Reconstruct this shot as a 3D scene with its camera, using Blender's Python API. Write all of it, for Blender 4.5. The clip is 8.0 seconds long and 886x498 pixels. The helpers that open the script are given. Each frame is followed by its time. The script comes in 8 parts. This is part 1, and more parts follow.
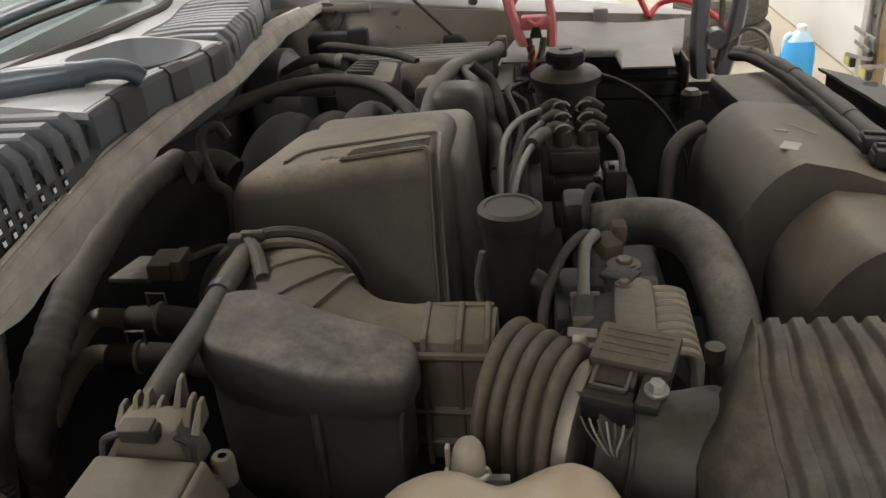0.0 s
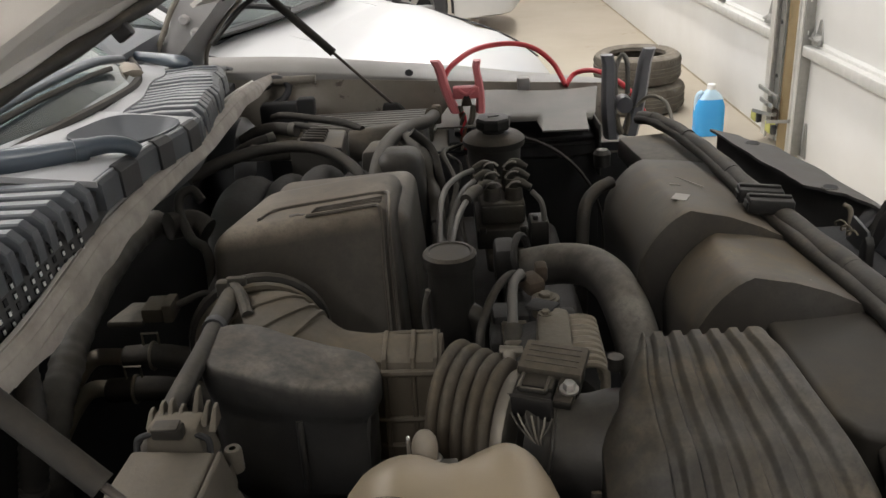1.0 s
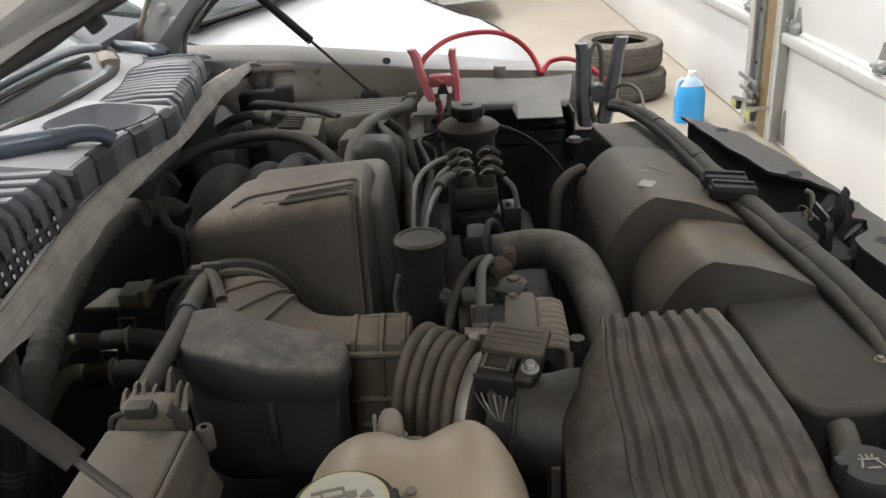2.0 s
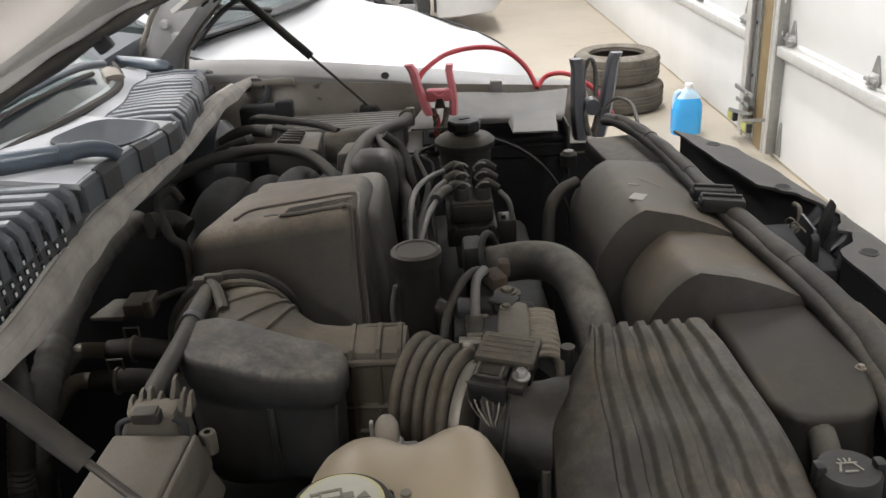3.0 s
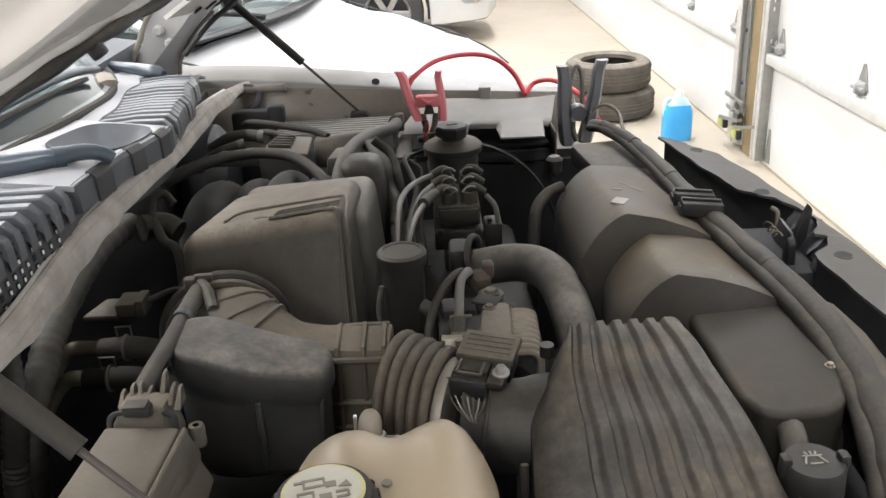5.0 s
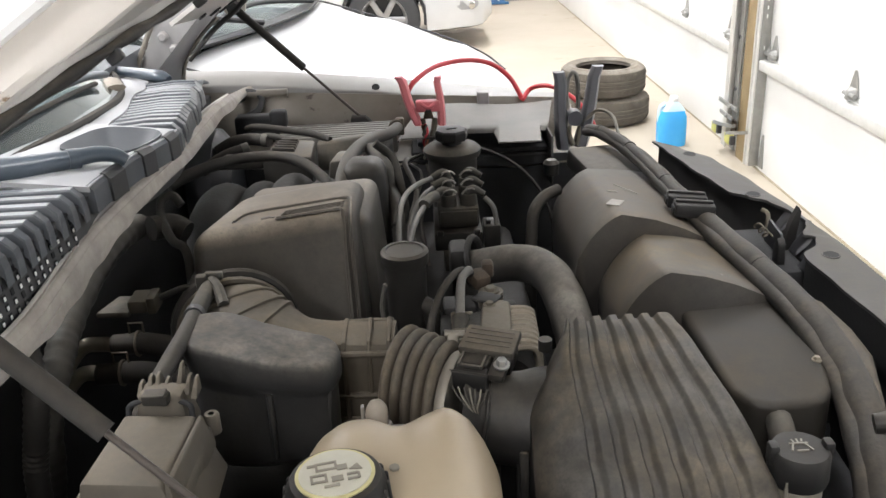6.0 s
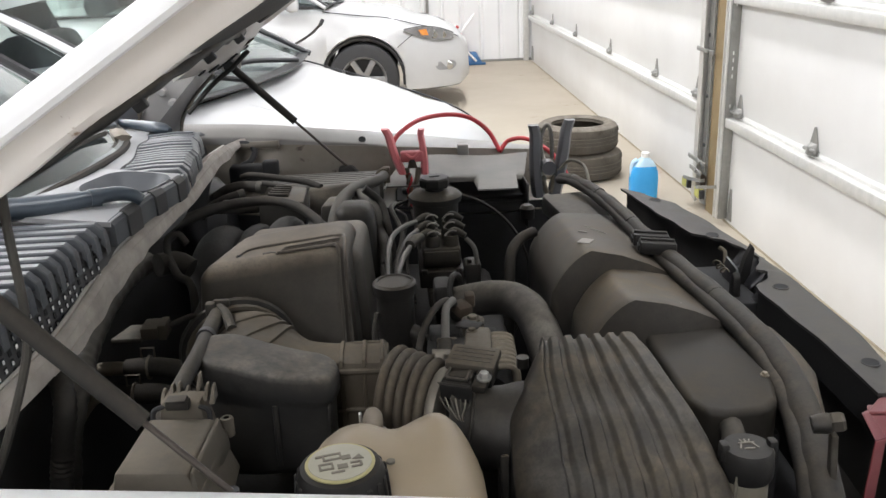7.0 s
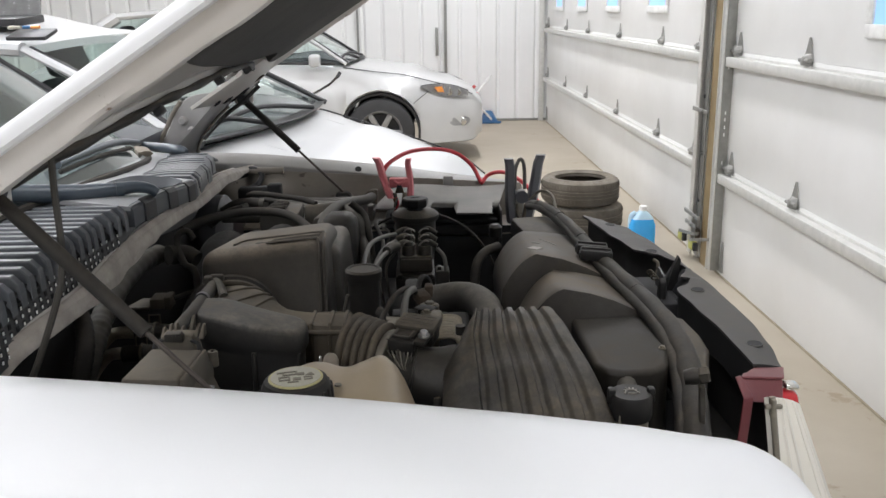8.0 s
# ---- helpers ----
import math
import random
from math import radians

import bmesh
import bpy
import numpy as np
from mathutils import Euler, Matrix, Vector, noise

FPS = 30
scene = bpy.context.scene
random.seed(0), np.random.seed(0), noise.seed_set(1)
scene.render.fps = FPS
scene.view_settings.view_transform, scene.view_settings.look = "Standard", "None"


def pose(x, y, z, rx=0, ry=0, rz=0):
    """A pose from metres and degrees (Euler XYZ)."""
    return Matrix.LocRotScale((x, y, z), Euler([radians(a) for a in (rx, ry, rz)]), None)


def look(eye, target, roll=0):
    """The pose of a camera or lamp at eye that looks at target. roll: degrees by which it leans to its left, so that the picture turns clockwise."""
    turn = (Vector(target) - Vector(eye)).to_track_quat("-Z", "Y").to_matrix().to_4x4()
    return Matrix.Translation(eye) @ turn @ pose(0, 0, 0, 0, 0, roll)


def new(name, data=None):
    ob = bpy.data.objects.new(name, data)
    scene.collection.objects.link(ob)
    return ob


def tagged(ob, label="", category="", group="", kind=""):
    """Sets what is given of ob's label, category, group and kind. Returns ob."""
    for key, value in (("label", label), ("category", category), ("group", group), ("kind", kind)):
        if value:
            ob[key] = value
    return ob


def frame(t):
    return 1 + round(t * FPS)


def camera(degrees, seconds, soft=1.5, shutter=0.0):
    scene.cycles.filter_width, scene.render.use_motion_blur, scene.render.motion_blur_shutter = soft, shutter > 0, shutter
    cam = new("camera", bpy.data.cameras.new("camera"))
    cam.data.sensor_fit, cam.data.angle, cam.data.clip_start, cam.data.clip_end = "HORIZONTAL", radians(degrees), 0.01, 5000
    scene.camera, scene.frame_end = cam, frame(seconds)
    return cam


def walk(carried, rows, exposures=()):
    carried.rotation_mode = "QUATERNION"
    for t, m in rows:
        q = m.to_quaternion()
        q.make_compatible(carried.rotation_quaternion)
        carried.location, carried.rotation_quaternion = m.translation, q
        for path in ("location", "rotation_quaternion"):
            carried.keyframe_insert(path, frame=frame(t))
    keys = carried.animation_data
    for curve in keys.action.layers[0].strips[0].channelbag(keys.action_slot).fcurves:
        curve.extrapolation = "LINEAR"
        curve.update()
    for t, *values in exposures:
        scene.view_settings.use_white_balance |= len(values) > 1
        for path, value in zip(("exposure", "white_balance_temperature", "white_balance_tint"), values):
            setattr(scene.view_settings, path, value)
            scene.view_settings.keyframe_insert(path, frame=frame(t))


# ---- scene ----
cam = camera(54.1, 8.0)
PATH = [
    (0, (0.029, 0.033, 1.377), (-0.155, 1.803, 0.465), -4.1),
    (0.5, (0.007, -0.066, 1.411), (-0.047, 1.744, 0.562), -3.3),
    (1, (0.026, -0.107, 1.431), (-0.006, 1.723, 0.625), -3.5),
    (1.5, (0.043, -0.124, 1.437), (0.027, 1.693, 0.601), -3.5),
    (2.8, (0.044, -0.146, 1.447), (0.051, 1.678, 0.626), -3.1),
    (3, (0.048, -0.155, 1.451), (0.048, 1.673, 0.638), -3.3),
    (3.5, (0.051, -0.165, 1.455), (0.065, 1.657, 0.629), -3.2),
    (4, (0.051, -0.168, 1.455), (0.068, 1.661, 0.647), -2.9),
    (4.5, (0.055, -0.173, 1.456), (0.07, 1.66, 0.657), -2.9),
    (5.8, (0.059, -0.205, 1.459), (0.074, 1.626, 0.655), -3.1),
    (6, (0.05, -0.215, 1.464), (0.076, 1.623, 0.674), -2.8),
    (6.5, (0.027, -0.257, 1.469), (0.103, 1.589, 0.703), -2.4),
    (7, (0.036, -0.321, 1.474), (0.12, 1.562, 0.805), -2.3),
    (7.5, (0.083, -0.445, 1.481), (0.156, 1.471, 0.914), -1.9),
    (8, (0.109, -0.556, 1.449), (0.156, 1.37, 0.912), -0.8),
]
STOPS = [(0.0, 0.15, 7100, 10), (0.5, -0.3, 7000, 10), (1.0, -0.25, 6950, 10), (1.5, -0.03, 6700, 10), (3.0, 0.13, 6600, 10), (3.5, 0.17, 6600, 10), (4.05, -0.21, 6650, 10), (4.5, 0.6, 6600, 10), (6.0, 0.63, 6600, 10), (6.5, 0.45, 6600, 10), (7.0, 0.05, 6550, 10), (7.5, -0.22, 6550, 10), (8.0, -0.32, 6500, 10)]
walk(cam, [(t, look(eye, target, roll)) for t, eye, target, roll in PATH], STOPS)

# ---- light ----


def light_up():
    world = bpy.data.worlds.new("world")
    world.use_nodes = True
    tree = world.node_tree
    sky = tree.nodes.new("ShaderNodeTexSky")
    sky.sky_type, sky.sun_disc, sky.sun_elevation, sky.sun_rotation = "NISHITA", False, radians(35), radians(90)
    back = tree.nodes["Background"]
    back.inputs["Strength"].default_value = 0.12
    tree.links.new(sky.outputs["Color"], back.inputs["Color"])
    scene.world = world

    def area(name, m, sx, sy, power, colour):
        data = bpy.data.lights.new(name, "AREA")
        data.shape, data.size, data.size_y, data.energy, data.color = "RECTANGLE", sx, sy, power, colour
        new(name, data).matrix_world = m

    # unseen shop lights under the ceiling; negative-y ones added to brighten the bonnet edge
    for x, y, watts in ((0.8, 1.0, 40), (-0.4, -2.4, 42), (0.9, 5.2, 112), (0.9, 8.8, 95), (-2.4, 1.4, 150), (-2.6, 5.2, 85), (-2.6, 8.8, 62), (-1.4, -4.2, 150), (-4.6, 4.0, 90)):
        area("unseen_shop_light", pose(x, y, 3.82), 0.35, 2.4, watts, (0.945, 0.955, 1.0))


light_up()

# ---- materials ----


def material(name, base, second=None, rough=0.5, metal=0.0, scale=12.0, fine=180.0, bump=0.15, dust=0.0, dust_colour=(0.19, 0.165, 0.135), coat=0.0, spread=0.5, vary=0.12, relief=0.0012, low=-0.04, spots=None):
    """A surface with blotches, fine grain, relief and, where dust is given, dust that has settled on what faces up."""
    mat = bpy.data.materials.new(name)
    mat.use_nodes = True
    t = mat.node_tree
    n, link = t.nodes, t.links
    bsdf = n["Principled BSDF"]
    coord = n.new("ShaderNodeTexCoord")

    def noise_tex(s, detail, r=0.6):
        x = n.new("ShaderNodeTexNoise")
        x.inputs["Scale"].default_value, x.inputs["Detail"].default_value, x.inputs["Roughness"].default_value = s, detail, r
        link.new(coord.outputs["Object"], x.inputs["Vector"])
        return x.outputs["Fac"]

    def ramp(fac, a, b):
        x = n.new("ShaderNodeMapRange")
        x.inputs["From Min"].default_value, x.inputs["From Max"].default_value = a, b
        link.new(fac, x.inputs["Value"])
        return x.outputs["Result"]

    def mix(fac, a, b):
        x = n.new("ShaderNodeMix")
        x.data_type = "RGBA"
        if isinstance(fac, float):
            x.inputs["Factor"].default_value = fac
        else:
            link.new(fac, x.inputs["Factor"])
        for socket, v in ((x.inputs["A"], a), (x.inputs["B"], b)):
            if isinstance(v, tuple):
                socket.default_value = (*v, 1)
            else:
                link.new(v, socket)
        return x.outputs["Result"]

    def math_node(op, a, b):
        x = n.new("ShaderNodeMath")
        x.operation = op
        x.use_clamp = True
        for i, v in enumerate((a, b)):
            if isinstance(v, float):
                x.inputs[i].default_value = v
            else:
                link.new(v, x.inputs[i])
        return x.outputs["Value"]

    big, small = noise_tex(scale, 5.0), noise_tex(fine, 3.0)
    if second is None:
        second = tuple(min(1.0, c * (1 + vary * 1.6) + 0.004) for c in base)
        base = tuple(c * (1 - vary) for c in base)
    colour = mix(ramp(big, 0.5 - spread / 2, 0.5 + spread / 2), base, second)
    if spots:
        spot_colour, spot_scale, edge = spots
        colour = mix(ramp(noise_tex(spot_scale, 6.0, 0.7), edge, edge + 0.05), colour, spot_colour)
    roughness = None
    if dust > 0:
        geo = n.new("ShaderNodeNewGeometry")
        split = n.new("ShaderNodeSeparateXYZ")
        link.new(geo.outputs["Normal"], split.inputs["Vector"])
        # Dust on upward faces; low also tones sides darker to match their shade.
        up = ramp(split.outputs["Z"], low, 0.9)
        settled = math_node("MULTIPLY", math_node("MULTIPLY", up, ramp(noise_tex(scale * 1.7, 6.0), 0.2, 0.62)), dust)
        patch = ramp(noise_tex(scale * 0.55, 4.0), 0.32, 0.6)
        settled = math_node("MULTIPLY", settled, math_node("ADD", math_node("MULTIPLY", patch, 0.5), 0.55))
        settled = math_node("MULTIPLY", settled, ramp(small, -0.25, 0.5))
        settled = math_node("MULTIPLY", settled, math_node("ADD", math_node("MULTIPLY", ramp(noise_tex(scale * 6.0, 6.0, 0.75), 0.38, 0.6), 0.45), 0.62))
        grey = tuple(sum(dust_colour) / 3 * k for k in (1.09, 1.0, 0.86))
        colour = mix(settled, colour, mix(ramp(noise_tex(scale * 0.8, 3.0), 0.42, 0.62), dust_colour, grey))
        roughness = math_node("ADD", math_node("MULTIPLY", settled, 0.45), rough)
    link.new(colour, bsdf.inputs["Base Color"])
    if roughness is None:
        roughness = math_node("ADD", math_node("MULTIPLY", big, 0.02 if coat > 0 else 0.16), max(0.02, rough - (0.01 if coat > 0 else 0.08)))
    link.new(roughness, bsdf.inputs["Roughness"])
    bsdf.inputs["Metallic"].default_value = metal
    if dust > 0.5:
        bsdf.inputs["Specular IOR Level"].default_value = 0.25
    bsdf.inputs["Coat Weight"].default_value = coat
    bsdf.inputs["Coat Roughness"].default_value = 0.08
    if bump > 0:
        b = n.new("ShaderNodeBump")
        b.inputs["Strength"].default_value, b.inputs["Distance"].default_value = bump, relief
        link.new(small, b.inputs["Height"])
        link.new(b.outputs["Normal"], bsdf.inputs["Normal"])
    return mat


def glass(name, tint=(0.86, 0.93, 0.91), rough=0.02, ior=1.16):
    mat = bpy.data.materials.new(name)
    mat.use_nodes = True
    bsdf = mat.node_tree.nodes["Principled BSDF"]
    bsdf.inputs["Base Color"].default_value = (*tint, 1)
    bsdf.inputs["Transmission Weight"].default_value = 1.0
    bsdf.inputs["Roughness"].default_value = rough
    bsdf.inputs["IOR"].default_value = ior
    return mat


def glowing(name, colour, strength):
    mat = bpy.data.materials.new(name)
    mat.use_nodes = True
    bsdf = mat.node_tree.nodes["Principled BSDF"]
    bsdf.inputs["Base Color"].default_value = (*colour, 1)
    bsdf.inputs["Emission Color"].default_value = (*colour, 1)
    bsdf.inputs["Emission Strength"].default_value = strength
    return mat


M = {
    "plastic": material("dusty_black_plastic", (0.0125, 0.0116, 0.0104), rough=0.4, dust=0.9, scale=9, dust_colour=(0.0937, 0.0762, 0.0549)),
    "smooth": material("dusty_moulded_plastic", (0.0139, 0.0129, 0.0116), rough=0.36, dust=0.95, scale=6, fine=320, bump=0.08, dust_colour=(0.104, 0.0848, 0.061)),
    "box_plastic": material("dull_ribbed_plastic", (0.0153, 0.0143, 0.0132), rough=0.4, dust=0.85, scale=16, fine=320, bump=0.08, dust_colour=(0.167, 0.136, 0.0936), low=0.0),
    "shroud": material("dull_shroud_plastic", (0.0161, 0.0144, 0.0128), rough=0.42, dust=0.9, scale=6, fine=320, bump=0.08, dust_colour=(0.18, 0.136, 0.0818), spots=((0.0316, 0.0254, 0.0185), 18, 0.62), low=0.06),
    # Shroud plastic toned darker to paint the unlit near corner.
    "box_end": material("shroud_plastic_in_shade", (0.011, 0.00944, 0.00722), rough=0.45, dust=0.8, scale=6, fine=320, bump=0.06, dust_colour=(0.068, 0.0535, 0.035), low=0.0),
    "dark_tube": material("dusty_black_tube_plastic", (0.016, 0.015, 0.014), rough=0.42, dust=0.8, scale=12, dust_colour=(0.11, 0.094, 0.07), low=0.1),
    "loom": material("taped_loom", (0.021, 0.0194, 0.0173), rough=0.5, dust=0.8, scale=18, dust_colour=(0.0984, 0.0824, 0.0627), bump=0.3),
    "cover_plastic": material("dusty_cover_plastic", (0.0332, 0.0297, 0.0251), rough=0.42, dust=0.95, scale=5, fine=320, bump=0.08, dust_colour=(0.266, 0.214, 0.155), low=0.12),
    "grey_plastic": material("grey_moulded_plastic", (0.0335, 0.0313, 0.0276), rough=0.42, dust=0.85, scale=12, dust_colour=(0.154, 0.128, 0.092), low=0.1),
    "resonator": material("dusty_resonator_plastic", (0.0205, 0.0203, 0.02), rough=0.45, dust=1.0, scale=26, bump=0.25, dust_colour=(0.139, 0.12, 0.095), low=-0.1),
    "cover_line": material("cover_groove", (0.0567, 0.0468, 0.0356), rough=0.6, scale=30),
    # White paint toned grey to put shade into it, with a little dust.
    "shaded_fender": material("dusted_paint_with_shade", (0.155, 0.148, 0.139), (0.206, 0.196, 0.185), rough=0.4, scale=6, bump=0.06, dust=0.3, dust_colour=(0.184, 0.168, 0.142)),
    "rubber": material("dusty_rubber", (0.0154, 0.0139, 0.0122), rough=0.62, dust=0.75, scale=14, dust_colour=(0.087, 0.0716, 0.0536)),
    "brown_rubber": material("brown_dusty_rubber", (0.046, 0.0375, 0.0262), rough=0.6, dust=0.9, scale=16, dust_colour=(0.128, 0.104, 0.0720)),
    "bellows": material("dusty_bellows_rubber", (0.0425, 0.0342, 0.0248), rough=0.6, dust=0.9, scale=16, dust_colour=(0.156, 0.126, 0.0869), low=0.0),
    "meter_plastic": material("dusty_meter_head", (0.0357, 0.0313, 0.025), rough=0.5, dust=0.95, scale=18, dust_colour=(0.143, 0.119, 0.0872)),
    "clamp_steel": material("dusty_clamp_steel", (0.16, 0.145, 0.12), rough=0.45, metal=0.6, scale=40, dust=0.5, dust_colour=(0.3, 0.26, 0.2), bump=0.2),
    "coil": material("dirt_caked_coil_plastic", (0.0215, 0.019, 0.0154), rough=0.55, dust=0.95, scale=24, bump=0.4, dust_colour=(0.143, 0.119, 0.0841), low=-0.3),
    "boot": material("grey_boot_rubber", (0.0342, 0.0314, 0.0264), rough=0.6, dust=0.9, scale=24, dust_colour=(0.114, 0.0978, 0.0745)),
    "lead_grey": material("pale_grey_lead_jacket", (0.111, 0.106, 0.0978), rough=0.5, dust=0.8, scale=20, dust_colour=(0.187, 0.17, 0.145)),
    "clip_pale": material("dusty_wire_clip", (0.3, 0.28, 0.25), rough=0.5, scale=30, dust=0.5, dust_colour=(0.26, 0.23, 0.19)),
    "fin_alloy": material("worn_fin_alloy", (0.246, 0.216, 0.166), rough=0.5, metal=0.5, dust=0.85, scale=30, bump=0.3, dust_colour=(0.255, 0.211, 0.154)),
    "rust": material("rusted_joint", (0.0325, 0.0221, 0.0143), (0.0585, 0.039, 0.0234), rough=0.85, scale=60, bump=0.6, dust=0.4, dust_colour=(0.0975, 0.0715, 0.0488)),
    "bare_copper": material("dull_copper", (0.28, 0.12, 0.07), rough=0.45, metal=0.7, scale=30),
    "hose_dark": material("dusty_radiator_hose", (0.0297, 0.0275, 0.0246), rough=0.55, dust=0.95, scale=10, dust_colour=(0.196, 0.17, 0.133), low=0.1),
    "hose_grey": material("grey_hose", (0.0502, 0.0465, 0.0411), rough=0.5, dust=0.8, scale=14, dust_colour=(0.134, 0.118, 0.0938)),
    "alloy": material("dull_cast_alloy", (0.137, 0.12, 0.0944), rough=0.55, metal=0.55, dust=0.8, scale=22, bump=0.4, dust_colour=(0.153, 0.128, 0.0935)),
    "steel": material("dull_steel", (0.4, 0.39, 0.37), rough=0.38, metal=0.9, scale=30, bump=0.2, vary=0.25),
    "bright_steel": material("bright_steel", (0.62, 0.61, 0.58), rough=0.22, metal=1.0, scale=30),
    "engine": material("grimy_engine", (0.0096, 0.00867, 0.00751), rough=0.7, dust=0.45, scale=20, bump=0.5, dust_colour=(0.0428, 0.0357, 0.0272)),
    # Near-black; on panels deep in the bay it stands in for shade.
    "void": material("black_and_bay_shade", (0.01, 0.01, 0.0105), rough=0.8, scale=8, bump=0.3),
    "tank": material("aged_cream_plastic", (0.298, 0.234, 0.156), (0.355, 0.289, 0.201), rough=0.36, scale=5, fine=240, bump=0.05, dust=0.3, dust_colour=(0.286, 0.23, 0.156), spots=((0.28, 0.2, 0.116), 40, 0.69)),
    "neck": material("translucent_neck_plastic", (0.205, 0.186, 0.145), (0.244, 0.218, 0.171), rough=0.4, scale=9, dust=0.3),
    "stub": material("dirty_stub_plastic", (0.195, 0.165, 0.128), (0.27, 0.232, 0.188), rough=0.5, scale=30, dust=0.5, dust_colour=(0.165, 0.143, 0.112)),
    "module": material("dusty_cast_module", (0.0668, 0.0598, 0.0482), (0.103, 0.0898, 0.0722), rough=0.55, metal=0.2, scale=16, dust=0.7, dust_colour=(0.181, 0.15, 0.11), bump=0.15),
    "rod": material("rusty_rod", (0.055, 0.045, 0.038), rough=0.4, metal=0.5, scale=40),
    "white_paint": material("white_car_paint", (0.74, 0.745, 0.752), (0.78, 0.785, 0.79), rough=0.44, scale=3, fine=400, bump=0.02, coat=0.06),
    "car_white": material("white_saloon_paint", (0.512, 0.517, 0.521), (0.548, 0.552, 0.556), rough=0.36, scale=3, fine=400, bump=0.02, coat=0.3),
    "hinge": material("grey_hinge_paint", (0.257, 0.252, 0.247), (0.342, 0.332, 0.323), rough=0.5, scale=12, dust=0.4, dust_colour=(0.323, 0.285, 0.237), bump=0.12),
    "inner_paint": material("dirty_inner_paint", (0.128, 0.112, 0.0899), (0.227, 0.202, 0.166), rough=0.55, scale=9, dust=0.5, dust_colour=(0.166, 0.137, 0.0996), bump=0.15, spots=((0.053, 0.0397, 0.0299), 22, 0.6)),
    "silver_paint": material("silver_car_paint", (0.533, 0.533, 0.529), (0.585, 0.585, 0.581), rough=0.3, metal=0.25, scale=3, fine=500, bump=0.02, coat=0.6),
    "hood_under": material("dusty_bonnet_underside", (0.578, 0.544, 0.501), (0.68, 0.65, 0.616), rough=0.5, scale=8, bump=0.12, spots=((0.221, 0.145, 0.0935), 26, 0.66)),
    "pad": material("bonnet_felt", (0.045, 0.042, 0.04), (0.075, 0.07, 0.065), rough=0.9, scale=15, fine=300, bump=0.5),
    "seal": material("weathered_rubber_seal", (0.228, 0.202, 0.178), (0.45, 0.41, 0.365), rough=0.62, scale=26, bump=0.35, dust=0.5, dust_colour=(0.305, 0.26, 0.204)),
    # Cowl plastic in several tones; the darker ones paint shade in its recesses.
    "cowl": material("darker_cowl_plastic", (0.05, 0.056, 0.063), (0.075, 0.081, 0.09), rough=0.52, scale=10, fine=300, bump=0.12),
    "bead": material("seal_edge_highlight", (0.4, 0.37, 0.34), (0.55, 0.52, 0.48), rough=0.5, scale=20, bump=0.2),
    "slat": material("grey_slat_plastic", (0.0718, 0.0787, 0.0876), (0.103, 0.109, 0.12), rough=0.34, scale=10, fine=300, bump=0.1),
    "slot": material("slot_shade_plastic", (0.0185, 0.0192, 0.0206), (0.0294, 0.0296, 0.0294), rough=0.5, scale=12),
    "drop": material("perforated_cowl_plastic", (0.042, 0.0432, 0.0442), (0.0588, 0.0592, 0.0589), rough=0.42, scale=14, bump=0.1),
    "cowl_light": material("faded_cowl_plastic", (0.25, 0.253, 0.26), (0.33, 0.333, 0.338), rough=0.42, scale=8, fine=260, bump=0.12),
    "wiper": material("wiper_arm_black", (0.036, 0.048, 0.062), rough=0.3, scale=12, bump=0.05),
    "red_grip": material("red_clamp_plastic", (0.64, 0.139, 0.156), (0.689, 0.197, 0.213), rough=0.42, scale=18, bump=0.08),
    "red_cable": material("red_cable_jacket", (0.5, 0.03, 0.04), rough=0.4, scale=25, bump=0.05),
    "black_grip": material("black_clamp_plastic", (0.085, 0.086, 0.095), rough=0.4, scale=18, dust=0.3),
    "flap": material("grey_battery_cover", (0.0898, 0.0846, 0.0771), (0.148, 0.139, 0.124), rough=0.55, scale=11, fine=260, bump=0.25, dust=0.3, dust_colour=(0.323, 0.291, 0.243)),
    "support": material("black_support_paint", (0.0424, 0.0404, 0.0393), (0.0594, 0.0565, 0.0542), rough=0.45, scale=14, dust=0.7, dust_colour=(0.127, 0.117, 0.102)),
    "maroon": material("maroon_paint", (0.137, 0.0262, 0.0344), (0.187, 0.042, 0.0473), rough=0.45, scale=20, dust=0.25),
    "red_lens": material("red_lens", (0.5, 0.015, 0.02), rough=0.15, scale=20, coat=0.6, bump=0.0),
    # Clear lens drawn opaque cream, to paint the light it reflects.
    "lens": material("lens_with_reflected_light", (0.9, 0.85, 0.74), (0.95, 0.92, 0.85), rough=0.2, scale=10, coat=0.8, bump=0.05),
    "tyre": material("dirty_tyre_rubber", (0.0723, 0.0629, 0.051), (0.136, 0.119, 0.0978), rough=0.8, scale=9, bump=0.4, dust=0.8, dust_colour=(0.289, 0.255, 0.204)),
    "black_tyre": material("car_tyre_rubber", (0.03, 0.03, 0.031), rough=0.7, scale=10, bump=0.3),
    "wheel": material("silver_wheel", (0.34, 0.34, 0.345), rough=0.35, metal=0.7, scale=20),
    "blue_fluid": material("blue_washer_fluid", (0.038, 0.38, 0.874), (0.076, 0.475, 0.921), rough=0.22, scale=6, bump=0.0),
    "clear_neck": material("pale_blue_jug_shoulder", (0.5, 0.72, 0.88), (0.62, 0.8, 0.92), rough=0.25, scale=6, bump=0.0),
    "cap_white": material("white_cap", (0.8, 0.8, 0.78), rough=0.4, scale=20, bump=0.03),
    "cap_black": material("black_cap", (0.0117, 0.0112, 0.0109), rough=0.45, dust=0.6, scale=20, dust_colour=(0.0547, 0.0465, 0.0359)),
    "label": material("pale_label", (0.368, 0.352, 0.288), (0.432, 0.416, 0.344), rough=0.5, scale=25, dust=0.2, dust_colour=(0.32, 0.288, 0.224)),
